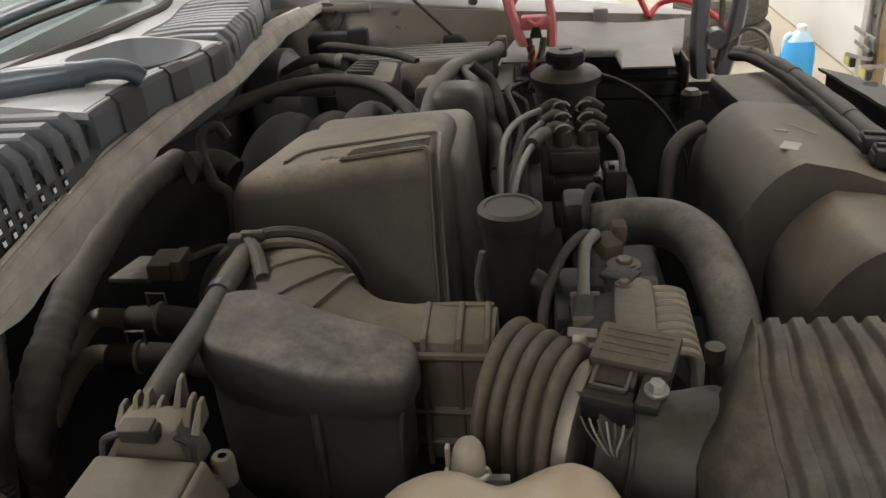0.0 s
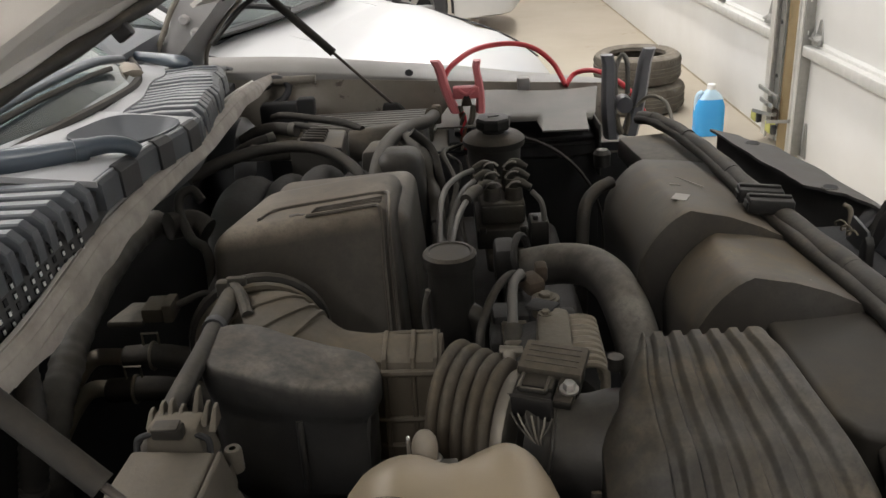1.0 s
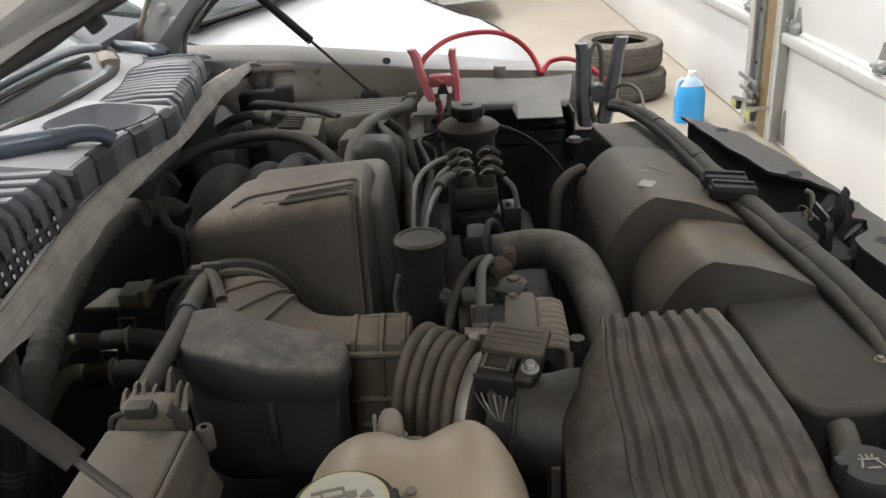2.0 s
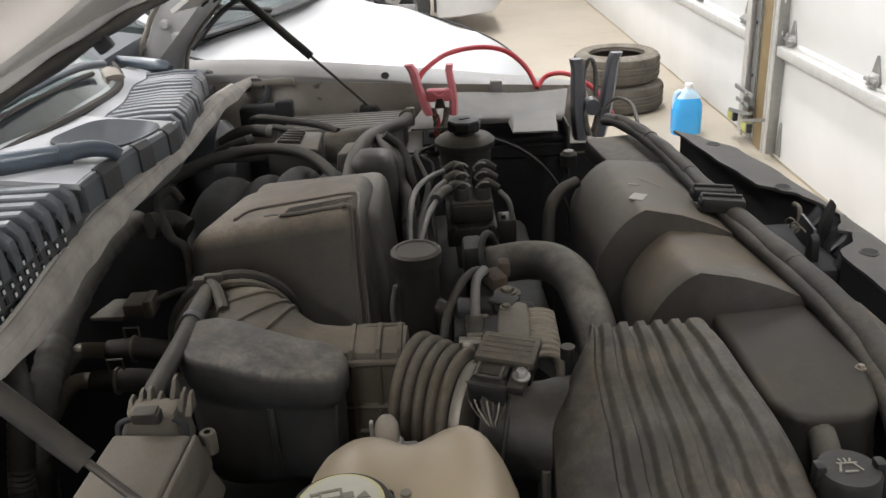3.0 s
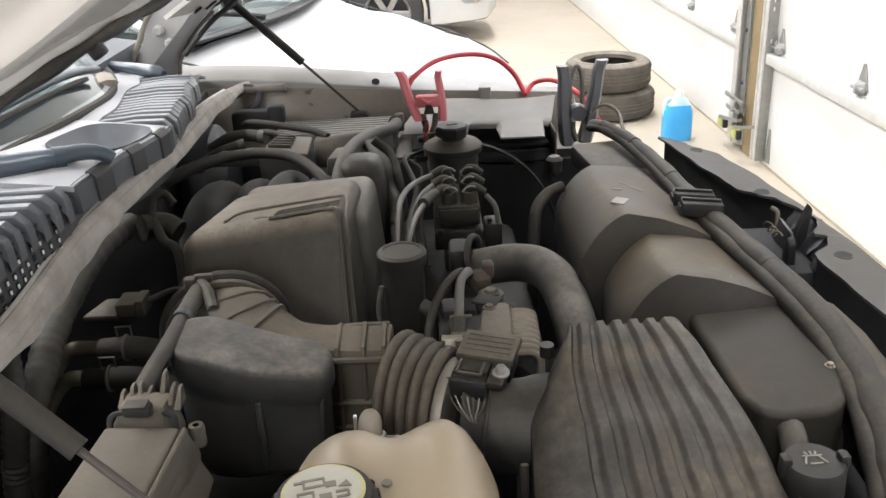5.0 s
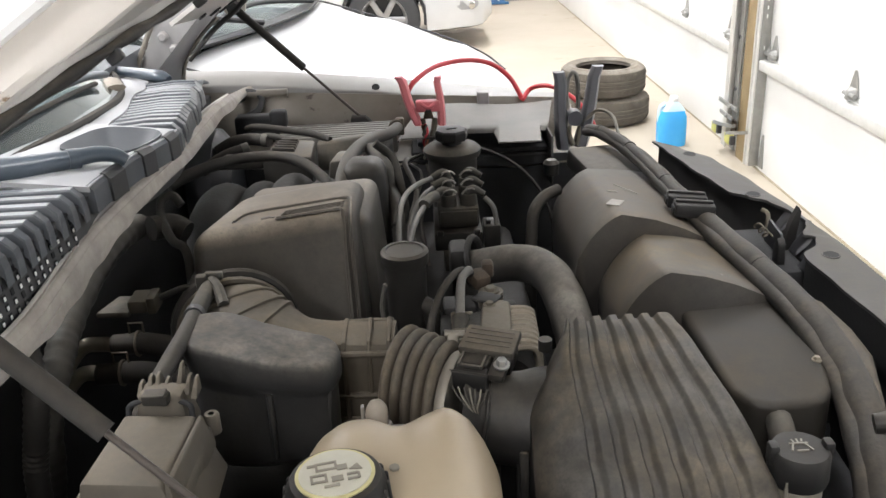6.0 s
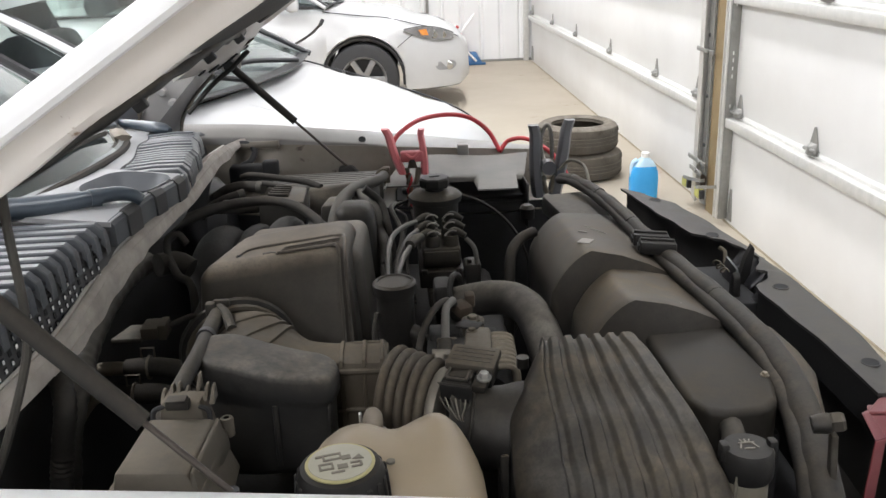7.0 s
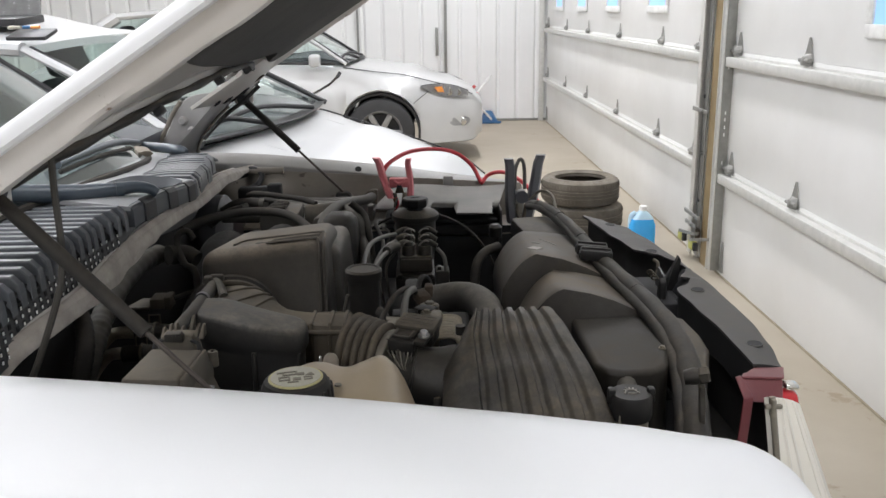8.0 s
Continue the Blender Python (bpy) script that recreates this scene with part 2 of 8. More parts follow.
    "wire_pale": material("pale_wire_jacket", (0.17, 0.155, 0.125), rough=0.5, scale=25),
    "sticker": material("faded_sticker", (0.17, 0.155, 0.13), (0.24, 0.22, 0.19), rough=0.6, scale=60, vary=0.3),
    "label_yellow": material("yellow_label", (0.4, 0.36, 0.176), rough=0.5, scale=25),
    "mark": material("dark_print", (0.16, 0.145, 0.115), rough=0.6, scale=30),
    "floor": material("dusty_concrete", (0.334, 0.289, 0.22), (0.418, 0.372, 0.3), rough=0.62, scale=1.4, fine=60, bump=0.15, relief=0.002, spots=((0.281, 0.232, 0.163), 3.1, 0.64)),
    "wall": material("white_wall_panel", (0.76, 0.76, 0.75), (0.83, 0.83, 0.82), rough=0.5, scale=1.2, fine=90, bump=0.05),
    "door": material("white_door_panel", (0.74, 0.735, 0.71), (0.87, 0.87, 0.86), rough=0.5, scale=0.9, fine=120, bump=0.08, spots=((0.66, 0.63, 0.56), 9, 0.69)),
    "dirty_seal": material("dirty_cream_seal", (0.34, 0.29, 0.21), (0.45, 0.40, 0.31), rough=0.7, scale=14, bump=0.2),
    "ceiling": material("white_ceiling", (0.7, 0.7, 0.69), (0.78, 0.78, 0.77), rough=0.7, scale=1.0, bump=0.05),
    "galv": material("galvanised_steel", (0.6, 0.6, 0.57), (0.74, 0.73, 0.70), rough=0.42, metal=0.3, scale=26, bump=0.1),
    "dark_galv": material("dull_galvanised_steel", (0.24, 0.24, 0.225), (0.34, 0.335, 0.315), rough=0.5, metal=0.45, scale=26, bump=0.15),
    "timber": material("pale_timber", (0.23, 0.162, 0.0765), (0.357, 0.272, 0.153), rough=0.6, scale=7, bump=0.2),
    "yellow": material("yellow_plastic", (0.46, 0.45, 0.13), rough=0.5, scale=20),
    "blue": material("blue_plastic", (0.03, 0.12, 0.27), rough=0.5, scale=20),
    "red": material("red_plastic", (0.55, 0.05, 0.05), rough=0.5, scale=20),
    "amber": material("amber_lens", (0.75, 0.28, 0.06), rough=0.2, scale=20, bump=0.0),
    "lamp_dark": material("headlamp_inside", (0.22, 0.22, 0.22), (0.36, 0.36, 0.36), rough=0.25, metal=0.4, scale=30, bump=0.0),
    "seat": material("dark_seat_cloth", (0.05, 0.052, 0.055), rough=0.9, scale=30),
    "trim": material("black_trim", (0.02, 0.02, 0.022), rough=0.4, scale=20, bump=0.05),
    "glass": glass("car_glass"),
    "screen_glass": glass("windscreen_glass", (0.7, 0.78, 0.76), 0.04, 1.32),
    "sky_pane": glowing("daylight_pane", (0.26, 0.46, 0.74), 1.0),
}

# ---- mesh helpers ----


def thing(name, at, label, category, group="", kind=""):
    ob = new(name)
    ob.location, ob.empty_display_size = at, 0.05
    return tagged(ob, label, category, group, kind)


def finish(ob_name, bm, mat, origin, angle=38):
    bmesh.ops.recalc_face_normals(bm, faces=bm.faces)
    bm.transform(Matrix.Translation(-Vector(origin)))
    data = bpy.data.meshes.new(ob_name)
    bm.to_mesh(data)
    bm.free()
    for p in data.polygons:
        p.use_smooth = True
    data.set_sharp_from_angle(angle=radians(angle))
    data.materials.append(M[mat])
    return new(ob_name, data)


def part(name, bm, mat, parent, label="", angle=38):
    top = parent
    while top.parent:
        top = top.parent
    ob = finish(name, bm, mat, top.location, angle)
    ob.parent = parent
    return tagged(ob, label)


def single(name, bm, mat, at, label, category, group="", kind="", angle=38):
    """A thing that is one mesh."""
    ob = finish(name, bm, mat, at, angle)
    ob.location = at
    return tagged(ob, label, category, group, kind)


def add(bm, *others):
    for o in others:
        tmp = bpy.data.meshes.new("tmp")
        o.to_mesh(tmp)
        bm.from_mesh(tmp)
        o.free()
        bpy.data.meshes.remove(tmp)
    return bm


def bevel(bm, w, seg=2, angle=25):
    if w > 0:
        bm.normal_update()
        edges = [e for e in bm.edges if len(e.link_faces) == 2 and e.calc_face_angle(0) > radians(angle)]
        bmesh.ops.bevel(bm, geom=edges, offset=w, segments=seg, profile=0.5, affect="EDGES", clamp_overlap=True)
    return bm


def rings(loops, closed=True, caps=True):
    """A skin through loops of equally many points."""
    bm = bmesh.new()
    rows = [[bm.verts.new(p) for p in loop] for loop in loops]
    n = len(rows[0])
    for a, b in zip(rows, rows[1:]):
        for i in range(n if closed else n - 1):
            j = (i + 1) % n
            bm.faces.new((a[i], a[j], b[j], b[i]))
    if caps and closed:
        bm.faces.new(rows[0][::-1])
        bm.faces.new(rows[-1])
    return bm


def prism(low, high, w=0.0, seg=2):
    return bevel(rings([low, high]), w, seg)


def box(x0, x1, y0, y1, z0, z1, w=0.003, seg=2, m=None):
    bm = prism([(x0, y0, z0), (x1, y0, z0), (x1, y1, z0), (x0, y1, z0)], [(x0, y0, z1), (x1, y0, z1), (x1, y1, z1), (x0, y1, z1)], w, seg)
    if m is not None:
        bm.transform(m)
    return bm


def block(sx, sy, sz, w, m, seg=2):
    return box(-sx / 2, sx / 2, -sy / 2, sy / 2, -sz / 2, sz / 2, w, seg, m)


def spline(points, k=6):
    """A smooth line through the points."""
    p = [Vector(q) for q in points]
    p = [2 * p[0] - p[1], *p, 2 * p[-1] - p[-2]]
    out = []
    for a, b, c, d in zip(p, p[1:], p[2:], p[3:]):
        for i in range(k):
            t = i / k
            out.append(0.5 * (2 * b + (c - a) * t + (2 * a - 5 * b + 4 * c - d) * t * t + (3 * b - a - 3 * c + d) * t ** 3))
    return [*out, p[-2]]


def tube(points, radius, n=10, k=6, ribs=0.0, flat=1.0):
    """A hose or wire along a smooth line; radius is a number or a function of 0 to 1; ribs: depth of a corrugation."""
    line = spline(points, k) if k > 1 else [Vector(q) for q in points]
    side = None
    loops = []
    for i, q in enumerate(line):
        ahead = (line[min(i + 1, len(line) - 1)] - line[max(i - 1, 0)]).normalized()
        if side is None:
            side = ahead.orthogonal().normalized()
            if abs(ahead.z) < 0.9:
                side = ahead.cross(Vector((0, 0, 1))).normalized()
        side = (side - ahead * side.dot(ahead)).normalized()
        up = side.cross(ahead)
        f = i / max(1, len(line) - 1)
        r = radius(f) if callable(radius) else radius
        if ribs:
            r += ribs * (0.5 - (i % 2))
        loops.append([q + r * (math.cos(a) * side + flat * math.sin(a) * up) for a in (2 * math.pi * j / n for j in range(n))])
    return rings(loops)


def lathe(profile, m=None, n=28):
    """Turns (radius, height) pairs round the z axis."""
    solid = profile[0][0] < 1e-3 and profile[-1][0] < 1e-3
    bm = rings([[(max(r, 1e-4) * math.cos(a), max(r, 1e-4) * math.sin(a), z) for a in (2 * math.pi * j / n for j in range(n))] for r, z in profile], True, solid)
    bmesh.ops.remove_doubles(bm, verts=bm.verts, dist=1e-6)
    if m is not None:
        bm.transform(m)
    return bm


def sheet(f, nu, nv, thick, down=(0, 0, -1)):
    """A solid panel over f(u, v), u and v from 0 to 1."""
    bm = bmesh.new()
    d = Vector(down) * thick
    top = [[bm.verts.new(f(i / nu, j / nv)) for j in range(nv + 1)] for i in range(nu + 1)]
    low = [[bm.verts.new(v.co + d) for v in row] for row in top]
    for i in range(nu):
        for j in range(nv):
            bm.faces.new((top[i][j], top[i + 1][j], top[i + 1][j + 1], top[i][j + 1]))
            bm.faces.new((low[i][j], low[i][j + 1], low[i + 1][j + 1], low[i + 1][j]))
    edge = [(i, 0) for i in range(nu)] + [(nu, j) for j in range(nv)] + [(i, nv) for i in range(nu, 0, -1)] + [(0, j) for j in range(nv, 0, -1)]
    for a, b in zip(edge, edge[1:] + edge[:1]):
        bm.faces.new((top[a[0]][a[1]], low[a[0]][a[1]], low[b[0]][b[1]], top[b[0]][b[1]]))
    return bm


def torus(big, small, m, n=36, k=10):
    loops = []
    for i in range(n + 1):
        a = 2 * math.pi * i / n
        loops.append([((big + small * math.cos(b)) * math.cos(a), (big + small * math.cos(b)) * math.sin(a), small * math.sin(b)) for b in (2 * math.pi * j / k for j in range(k))])
    bm = rings(loops, True, False)
    bmesh.ops.remove_doubles(bm, verts=bm.verts, dist=1e-5)
    bm.transform(m)
    return bm


def lerp(a, b, t):
    return a + (b - a) * t


def curve_of(*pairs):
    """A piecewise smooth function through (x, y) pairs."""
    xs, ys = [p[0] for p in pairs], [p[1] for p in pairs]

    def f(x):
        if x <= xs[0]:
            return ys[0]
        for a, b, c, d in zip(xs, xs[1:], ys, ys[1:]):
            if x <= b:
                t = (x - a) / (b - a)
                return lerp(c, d, t * t * (3 - 2 * t))
        return ys[-1]
    return f


# ---- the building ----
WALL_X, FAR_Y, NEAR_Y, WEST_X, ROOF_Z = 1.75, 10.87, -4.5, -7.5, 4.0


def building():
    single("floor", box(WEST_X, WALL_X + 0.3, NEAR_Y, FAR_Y + 0.3, -0.2, 0, 0), "floor", (0, 0, -0.2), "dusty beige concrete workshop floor", "floor", kind="structure")
    single("ceiling", box(WEST_X, WALL_X + 0.3, NEAR_Y, FAR_Y + 0.3, ROOF_Z, ROOF_Z + 0.15, 0), "ceiling", (0, 0, ROOF_Z), "plain white workshop ceiling", "ceiling", kind="structure")
    single("wall_west", box(WEST_X - 0.15, WEST_X, NEAR_Y, FAR_Y, 0, ROOF_Z, 0), "wall", (WEST_X, 0, 0), "plain white workshop wall", "wall", kind="structure")
    single("wall_south", box(WEST_X, WALL_X + 0.3, NEAR_Y - 0.15, NEAR_Y, 0, ROOF_Z, 0), "wall", (0, NEAR_Y, 0), "plain white workshop wall", "wall", kind="structure")
    north = thing("wall_north", (0, FAR_Y, 0), "white ribbed sheet metal wall", "wall", kind="structure")
    part("backing", box(WEST_X, WALL_X + 0.3, FAR_Y + 0.02, FAR_Y + 0.15, 0, ROOF_Z, 0), "wall", north)
    # wall over and between the two doors
    east = thing("wall_east", (WALL_X, 0, 0), "white workshop wall with two overhead doors", "wall", kind="structure")
    part("lintel", box(WALL_X, WALL_X + 0.25, NEAR_Y, FAR_Y, 3.15, ROOF_Z, 0), "wall", east)
    part("pier", box(WALL_X - 0.0015, WALL_X + 0.25, 4.055, 4.395, 0, 3.15, 0), "wall", east)
    part("end_pier", box(WALL_X + 0.02, WALL_X + 0.25, 10.69, FAR_Y, 0, 3.15, 0), "wall", east)
    part("near_pier", box(WALL_X + 0.02, WALL_X + 0.25, NEAR_Y, -2.4, 0, 3.15, 0), "wall", east)
    return north


def hinge_bm(y, z):
    """A stamped steel door hinge: pointed upper leaf, rolled knuckle and short lower leaf."""
    x = WALL_X - 0.009
    bm = prism([(x, y - 0.044, z + 0.004), (x - 0.005, y - 0.044, z + 0.004), (x - 0.005, y + 0.044, z + 0.004), (x, y + 0.044, z + 0.004)],
               [(x, y - 0.007, z + 0.1), (x - 0.005, y - 0.007, z + 0.1), (x - 0.005, y + 0.007, z + 0.1), (x, y + 0.007, z + 0.1)], 0.001, 1)
    add(bm, prism([(x, y - 0.014, z - 0.052), (x - 0.005, y - 0.014, z - 0.052), (x - 0.005, y + 0.014, z - 0.052), (x, y + 0.014, z - 0.052)],
                  [(x, y - 0.04, z + 0.003), (x - 0.005, y - 0.04, z + 0.003), (x - 0.005, y + 0.04, z + 0.003), (x, y + 0.04, z + 0.003)], 0.001, 1))
    add(bm, prism([(x - 0.004, y - 0.03, z - 0.02), (x - 0.034, y - 0.008, z - 0.012), (x - 0.034, y + 0.012, z - 0.012), (x - 0.004, y + 0.03, z - 0.02)],
                  [(x - 0.004, y - 0.03, z + 0.034), (x - 0.028, y - 0.008, z + 0.022), (x - 0.028, y + 0.012, z + 0.022), (x - 0.004, y + 0.03, z + 0.034)], 0.002, 1))
    return add(bm, tube([(x - 0.02, y - 0.046, z + 0.006), (x - 0.02, y + 0.046, z + 0.006)], 0.009, 8, 1))


def overhead_door(y0, y1, hinges, label):
    door = thing("garage_door", (WALL_X, (y0 + y1) / 2, 0), label, "garage door", "overhead doors", kind="structure")
    h = 0.611
    for i in range(5):
        line = 0.036 + i * h
        z0, z1 = (0.012 if i == 0 else line - 0.05), line + h - 0.0508
        panel = part("panel", box(WALL_X - 0.008, WALL_X + 0.04, y0, y1, z0, z1, 0.0015), "door", door)
        if i == 0:
            part("bottom_seal", box(WALL_X - 0.01, WALL_X + 0.03, y0, y1, 0.001, 0.011, 0), "dirty_seal", door)
            continue
        low = line - 0.122
        strut = box(WALL_X - 0.056, WALL_X - 0.010, y0, y1, low - 0.004, low + 0.046, 0.006)
        add(strut, box(WALL_X - 0.016, WALL_X - 0.0095, y0, y1, low + 0.044, low + 0.056, 0.001))
        part("strut", strut, "galv", door, "galvanised strut across the door")
        for y in hinges:
            part("hinge", hinge_bm(y, z0), "dark_galv", door)
        for y in (y0 + 0.095, y1 - 0.095):
            part("end_hinge", add(hinge_bm(y - 0.045, z0), hinge_bm(y + 0.045, z0)), "dark_galv", door)
    for y in (y1 - 0.03, y1 - 0.105):
        part("corner_plate", prism([(WALL_X - 0.016, y - 0.028, 0.03), (WALL_X - 0.0085, y - 0.028, 0.03), (WALL_X - 0.0085, y + 0.028, 0.03), (WALL_X - 0.016, y + 0.028, 0.03)], [(WALL_X - 0.016, y - 0.006, 0.2), (WALL_X - 0.0085, y - 0.006, 0.2), (WALL_X - 0.0085, y + 0.006, 0.2), (WALL_X - 0.016, y + 0.006, 0.2)], 0.001, 1), "dark_galv", door, "pointed steel corner plate")
    return door


def door_window(door, y, z, w, h):
    x = WALL_X - 0.013
    frame_bm = add(box(x - 0.014, x, y - w / 2 - 0.05, y + w / 2 + 0.05, z - 0.05, z, 0.004), box(x - 0.014, x, y - w / 2 - 0.05, y + w / 2 + 0.05, z + h, z + h + 0.05, 0.004),
                   box(x - 0.014, x, y - w / 2 - 0.05, y - w / 2, z, z + h, 0.004), box(x - 0.014, x, y + w / 2, y + w / 2 + 0.05, z, z + h, 0.004))
    f = part("window_frame", frame_bm, "cap_white", door)
    part("pane", box(x - 0.005, x - 0.001, y - w / 2, y + w / 2, z, z + h, 0), "sky_pane", f, "window pane with blue daylight behind it")


north_wall = building()
near_door = overhead_door(-2.4, 4.05, (3.105, 1.83, 0.55, -0.8), "white insulated overhead door with steel struts and hinges")
far_door = overhead_door(4.40, 10.68, (5.35, 6.61, 7.95, 9.2), "white overhead door beyond the post, with steel struts")
for at in (2.28, 0.7, -1.0):
    door_window(near_door, at, 1.37, 0.62, 0.3)
for at in (5.5, 6.9, 8.3, 9.7):
    door_window(far_door, at, 1.44, 0.42, 0.3)


def door_post():
    w = WALL_X
    post = thing("door_post", (w - 0.05, 4.240, 0), "galvanised door tracks on a timber post between two doors", "post", kind="structure")
    part("timber", box(w - 0.034, w - 0.002, 4.132, 4.246, 0, 3.1, 0.004), "timber", post, "pale timber upright")
    part("far_track", add(box(w - 0.066, w - 0.06, 4.318, 4.392, 0.03, 3.1, 0.002), box(w - 0.0595, w - 0.012, 4.386, 4.392, 0.03, 3.1, 0.001), box(w - 0.074, w - 0.0665, 4.312, 4.322, 0.03, 3.1, 0.002)), "galv", post, "galvanised door track")
    part("web", box(w - 0.046, w - 0.040, 4.250, 4.316, 0.03, 3.1, 0.001), "dark_galv", post, "dull steel web with bolt holes")
    part("near_track", add(box(w - 0.066, w - 0.060, 3.984, 4.026, 0.03, 3.1, 0.001), box(w - 0.074, w - 0.0665, 4.018, 4.026, 0.03, 3.1, 0.002)), "galv", post, "bright galvanised door track")
    part("angle", box(w - 0.0595, w - 0.012, 3.978, 3.984, 0.03, 3.1, 0.001), "dark_galv", post, "dull slotted steel angle")
    for z in (0.62, 0.77, 0.81, 0.85, 0.885, 1.12, 1.16):
        part("slot_hole", box(w - 0.041, w - 0.035, 3.9768, 3.9778, z, z + 0.018, 0), "cap_white", post)
    for z, y0, y1 in ((0.265, 4.165, 4.43), (0.205, 4.215, 4.40), (0.865, 4.14, 4.39), (1.55, 4.14, 4.39)):
        part("bracket", add(box(w - 0.084, w - 0.0745, y0, y1, z, z + 0.022, 0.002), box(w - 0.094, w - 0.085, y0 + 0.06, y0 + 0.085, z + 0.002, z + 0.020, 0.003)), "dark_galv", post)
    part("block", box(w - 0.058, w - 0.047, 4.215, 4.285, 0.13, 0.20, 0.004), "rust", post, "brown wooden packing block")
    for y, z in ((4.285, 0.63), (4.285, 0.36), (4.30, 0.95)):
        part("anchor", lathe([(0.0, 0), (0.011, 0), (0.009, 0.006), (0.0, 0.008)], Matrix.Translation((w - 0.046, y, z)) @ pose(0, 0, 0, 0, -90, 0), 8), "trim", post)
    # safety sensors on bent arms at the foot of the tracks
    for y, z, reach, y_post in ((4.330, 0.105, 0.115, 4.19), (4.062, 0.118, 0.135, 4.01)):
        s = thing("door_sensor", (w - reach, y, z), "small yellow door sensor on a bent steel arm", "sensor", "door sensors")
        arm = [Vector(q) for q in ((w - 0.066, y_post, z + 0.085), (w - 0.085, y_post + 0.01, z + 0.082), (w - reach + 0.005, (y + y_post) / 2 + 0.03, z + 0.072), (w - reach, y + 0.05, z + 0.060), (w - reach, y + 0.06, z + 0.052))]
        arm = spline(arm, 5)
        part("bracket", rings([[(q.x, q.y, q.z + 0.004), (q.x - 0.006, q.y, q.z + 0.004), (q.x - 0.006, q.y, q.z - 0.014), (q.x, q.y, q.z - 0.014)] for q in arm]), "dark_galv", s, "bent steel arm")
        part("housing", box(w - reach - 0.004, w - reach + 0.026, y + 0.012, y + 0.085, z, z + 0.052, 0.006), "yellow", s)
        part("lens", box(w - reach - 0.002, w - reach + 0.024, y - 0.012, y + 0.0115, z + 0.003, z + 0.049, 0.004), "trim", s, "dark lens end")


door_post()


def loose_yard():
    # two tyres, one on the other
    for z, cx, cy, big in ((0.0, 1.195, 5.15, 1.04), (0.178, 1.172, 5.13, 1.0)):
        t = thing("tyre", (cx, cy, z), "worn brown-grey tyre lying flat in a stack of two", "tyre", "stacked tyres")
        m = Matrix.Translation((cx, cy, z + 0.089)) @ Matrix.Diagonal((big, big, 0.9, 1))
        part("carcass", lathe([(0.165, -0.06), (0.17, -0.085), (0.195, -0.098), (0.228, -0.092), (0.25, -0.075), (0.2575, -0.045), (0.2575, -0.03), (0.2545, -0.028), (0.2545, -0.022), (0.259, -0.02), (0.2595, -0.004), (0.2555, -0.003), (0.2555, 0.003), (0.2595, 0.004), (0.259, 0.02), (0.2545, 0.022), (0.2545, 0.028), (0.2575, 0.03), (0.2575, 0.045), (0.25, 0.075), (0.228, 0.092), (0.222, 0.0925), (0.218, 0.0965), (0.195, 0.098), (0.17, 0.085), (0.165, 0.06), (0.175, 0.06), (0.205, 0.08), (0.235, 0.05), (0.235, -0.05), (0.205, -0.08), (0.175, -0.06), (0.165, -0.06)], m, 64), "tyre", t)
        sipes = bmesh.new()
        for i in range(70):
            for s in (-1, 1):
                add(sipes, block(0.003, 0.0022, 0.026, 0.0, m @ pose(0, 0, 0, 0, 0, (i + 0.5 * (s > 0)) * 360 / 70) @ pose(0.2575, 0, 0.052 * s, 0, -12 * s, 0), 1))
        tagged(part("tread", sipes, "tyre", t, "fine worn tread cuts"), kind="stuff")
        part("bead", torus(0.175, 0.008, m @ pose(0, 0, 0.08)), "tyre", t)
    j = thing("washer_fluid_jug", (1.44, 4.52, 0), "clear jug full of bright blue washer fluid on the floor", "jug")
    part("jug", prism_round([(0.155, 0.098, 0.0), (0.16, 0.1, 0.012), (0.162, 0.102, 0.12), (0.158, 0.098, 0.165), (0.13, 0.08, 0.2)], (1.44, 4.52)), "blue_fluid", j)
    part("shoulder", prism_round([(0.13, 0.08, 0.2), (0.09, 0.07, 0.228), (0.05, 0.05, 0.245), (0.045, 0.045, 0.25)], (1.445, 4.52)), "clear_neck", j)
    part("handle", tube([(1.40, 4.52, 0.238), (1.375, 4.52, 0.22), (1.368, 4.52, 0.17), (1.375, 4.52, 0.12)], 0.013, 10), "clear_neck", j)
    part("cap", lathe([(0.0, 0), (0.023, 0), (0.023, 0.026), (0.02, 0.029), (0, 0.029)], Matrix.Translation((1.445, 4.52, 0.25)), 20), "cap_white", j)
    # broom and pan by the far wall
    b = thing("dustpan", (1.03, 10.7, 0), "blue plastic dustpan lying on the floor by the wall", "dustpan")
    part("pan", prism([(0.89, 10.62, 0), (1.13, 10.62, 0), (1.13, 10.84, 0), (0.89, 10.84, 0)], [(0.95, 10.66, 0.09), (1.05, 10.66, 0.09), (1.05, 10.82, 0.15), (0.95, 10.82, 0.15)], 0.02), "blue", b)
    part("rim", box(0.87, 1.15, 10.59, 10.615, 0, 0.03, 0.008), "blue", b)
    br = thing("scraper", (0.9, 10.6, 0), "white-handled tool leaning behind the silver car", "tool")
    part("handle", tube([(0.72, 10.5, 0.26), (1.03, 10.75, 0.6)], 0.016, 10, 1), "cap_white", br)
    part("head", tube([(0.84, 10.55, 0.26), (1.03, 10.6, 0.05)], 0.014, 10, 1), "cap_white", br)
    c = thing("petrol_can", (0.78, 10.4, 0), "red plastic can on the floor", "can")
    part("body", box(0.66, 0.86, 10.3, 10.5, 0, 0.42, 0.04, 3), "red", c)
    part("spout", tube([(0.76, 10.4, 0.41), (0.76, 10.4, 0.45), (0.80, 10.38, 0.5)], 0.02, 10), "red", c)


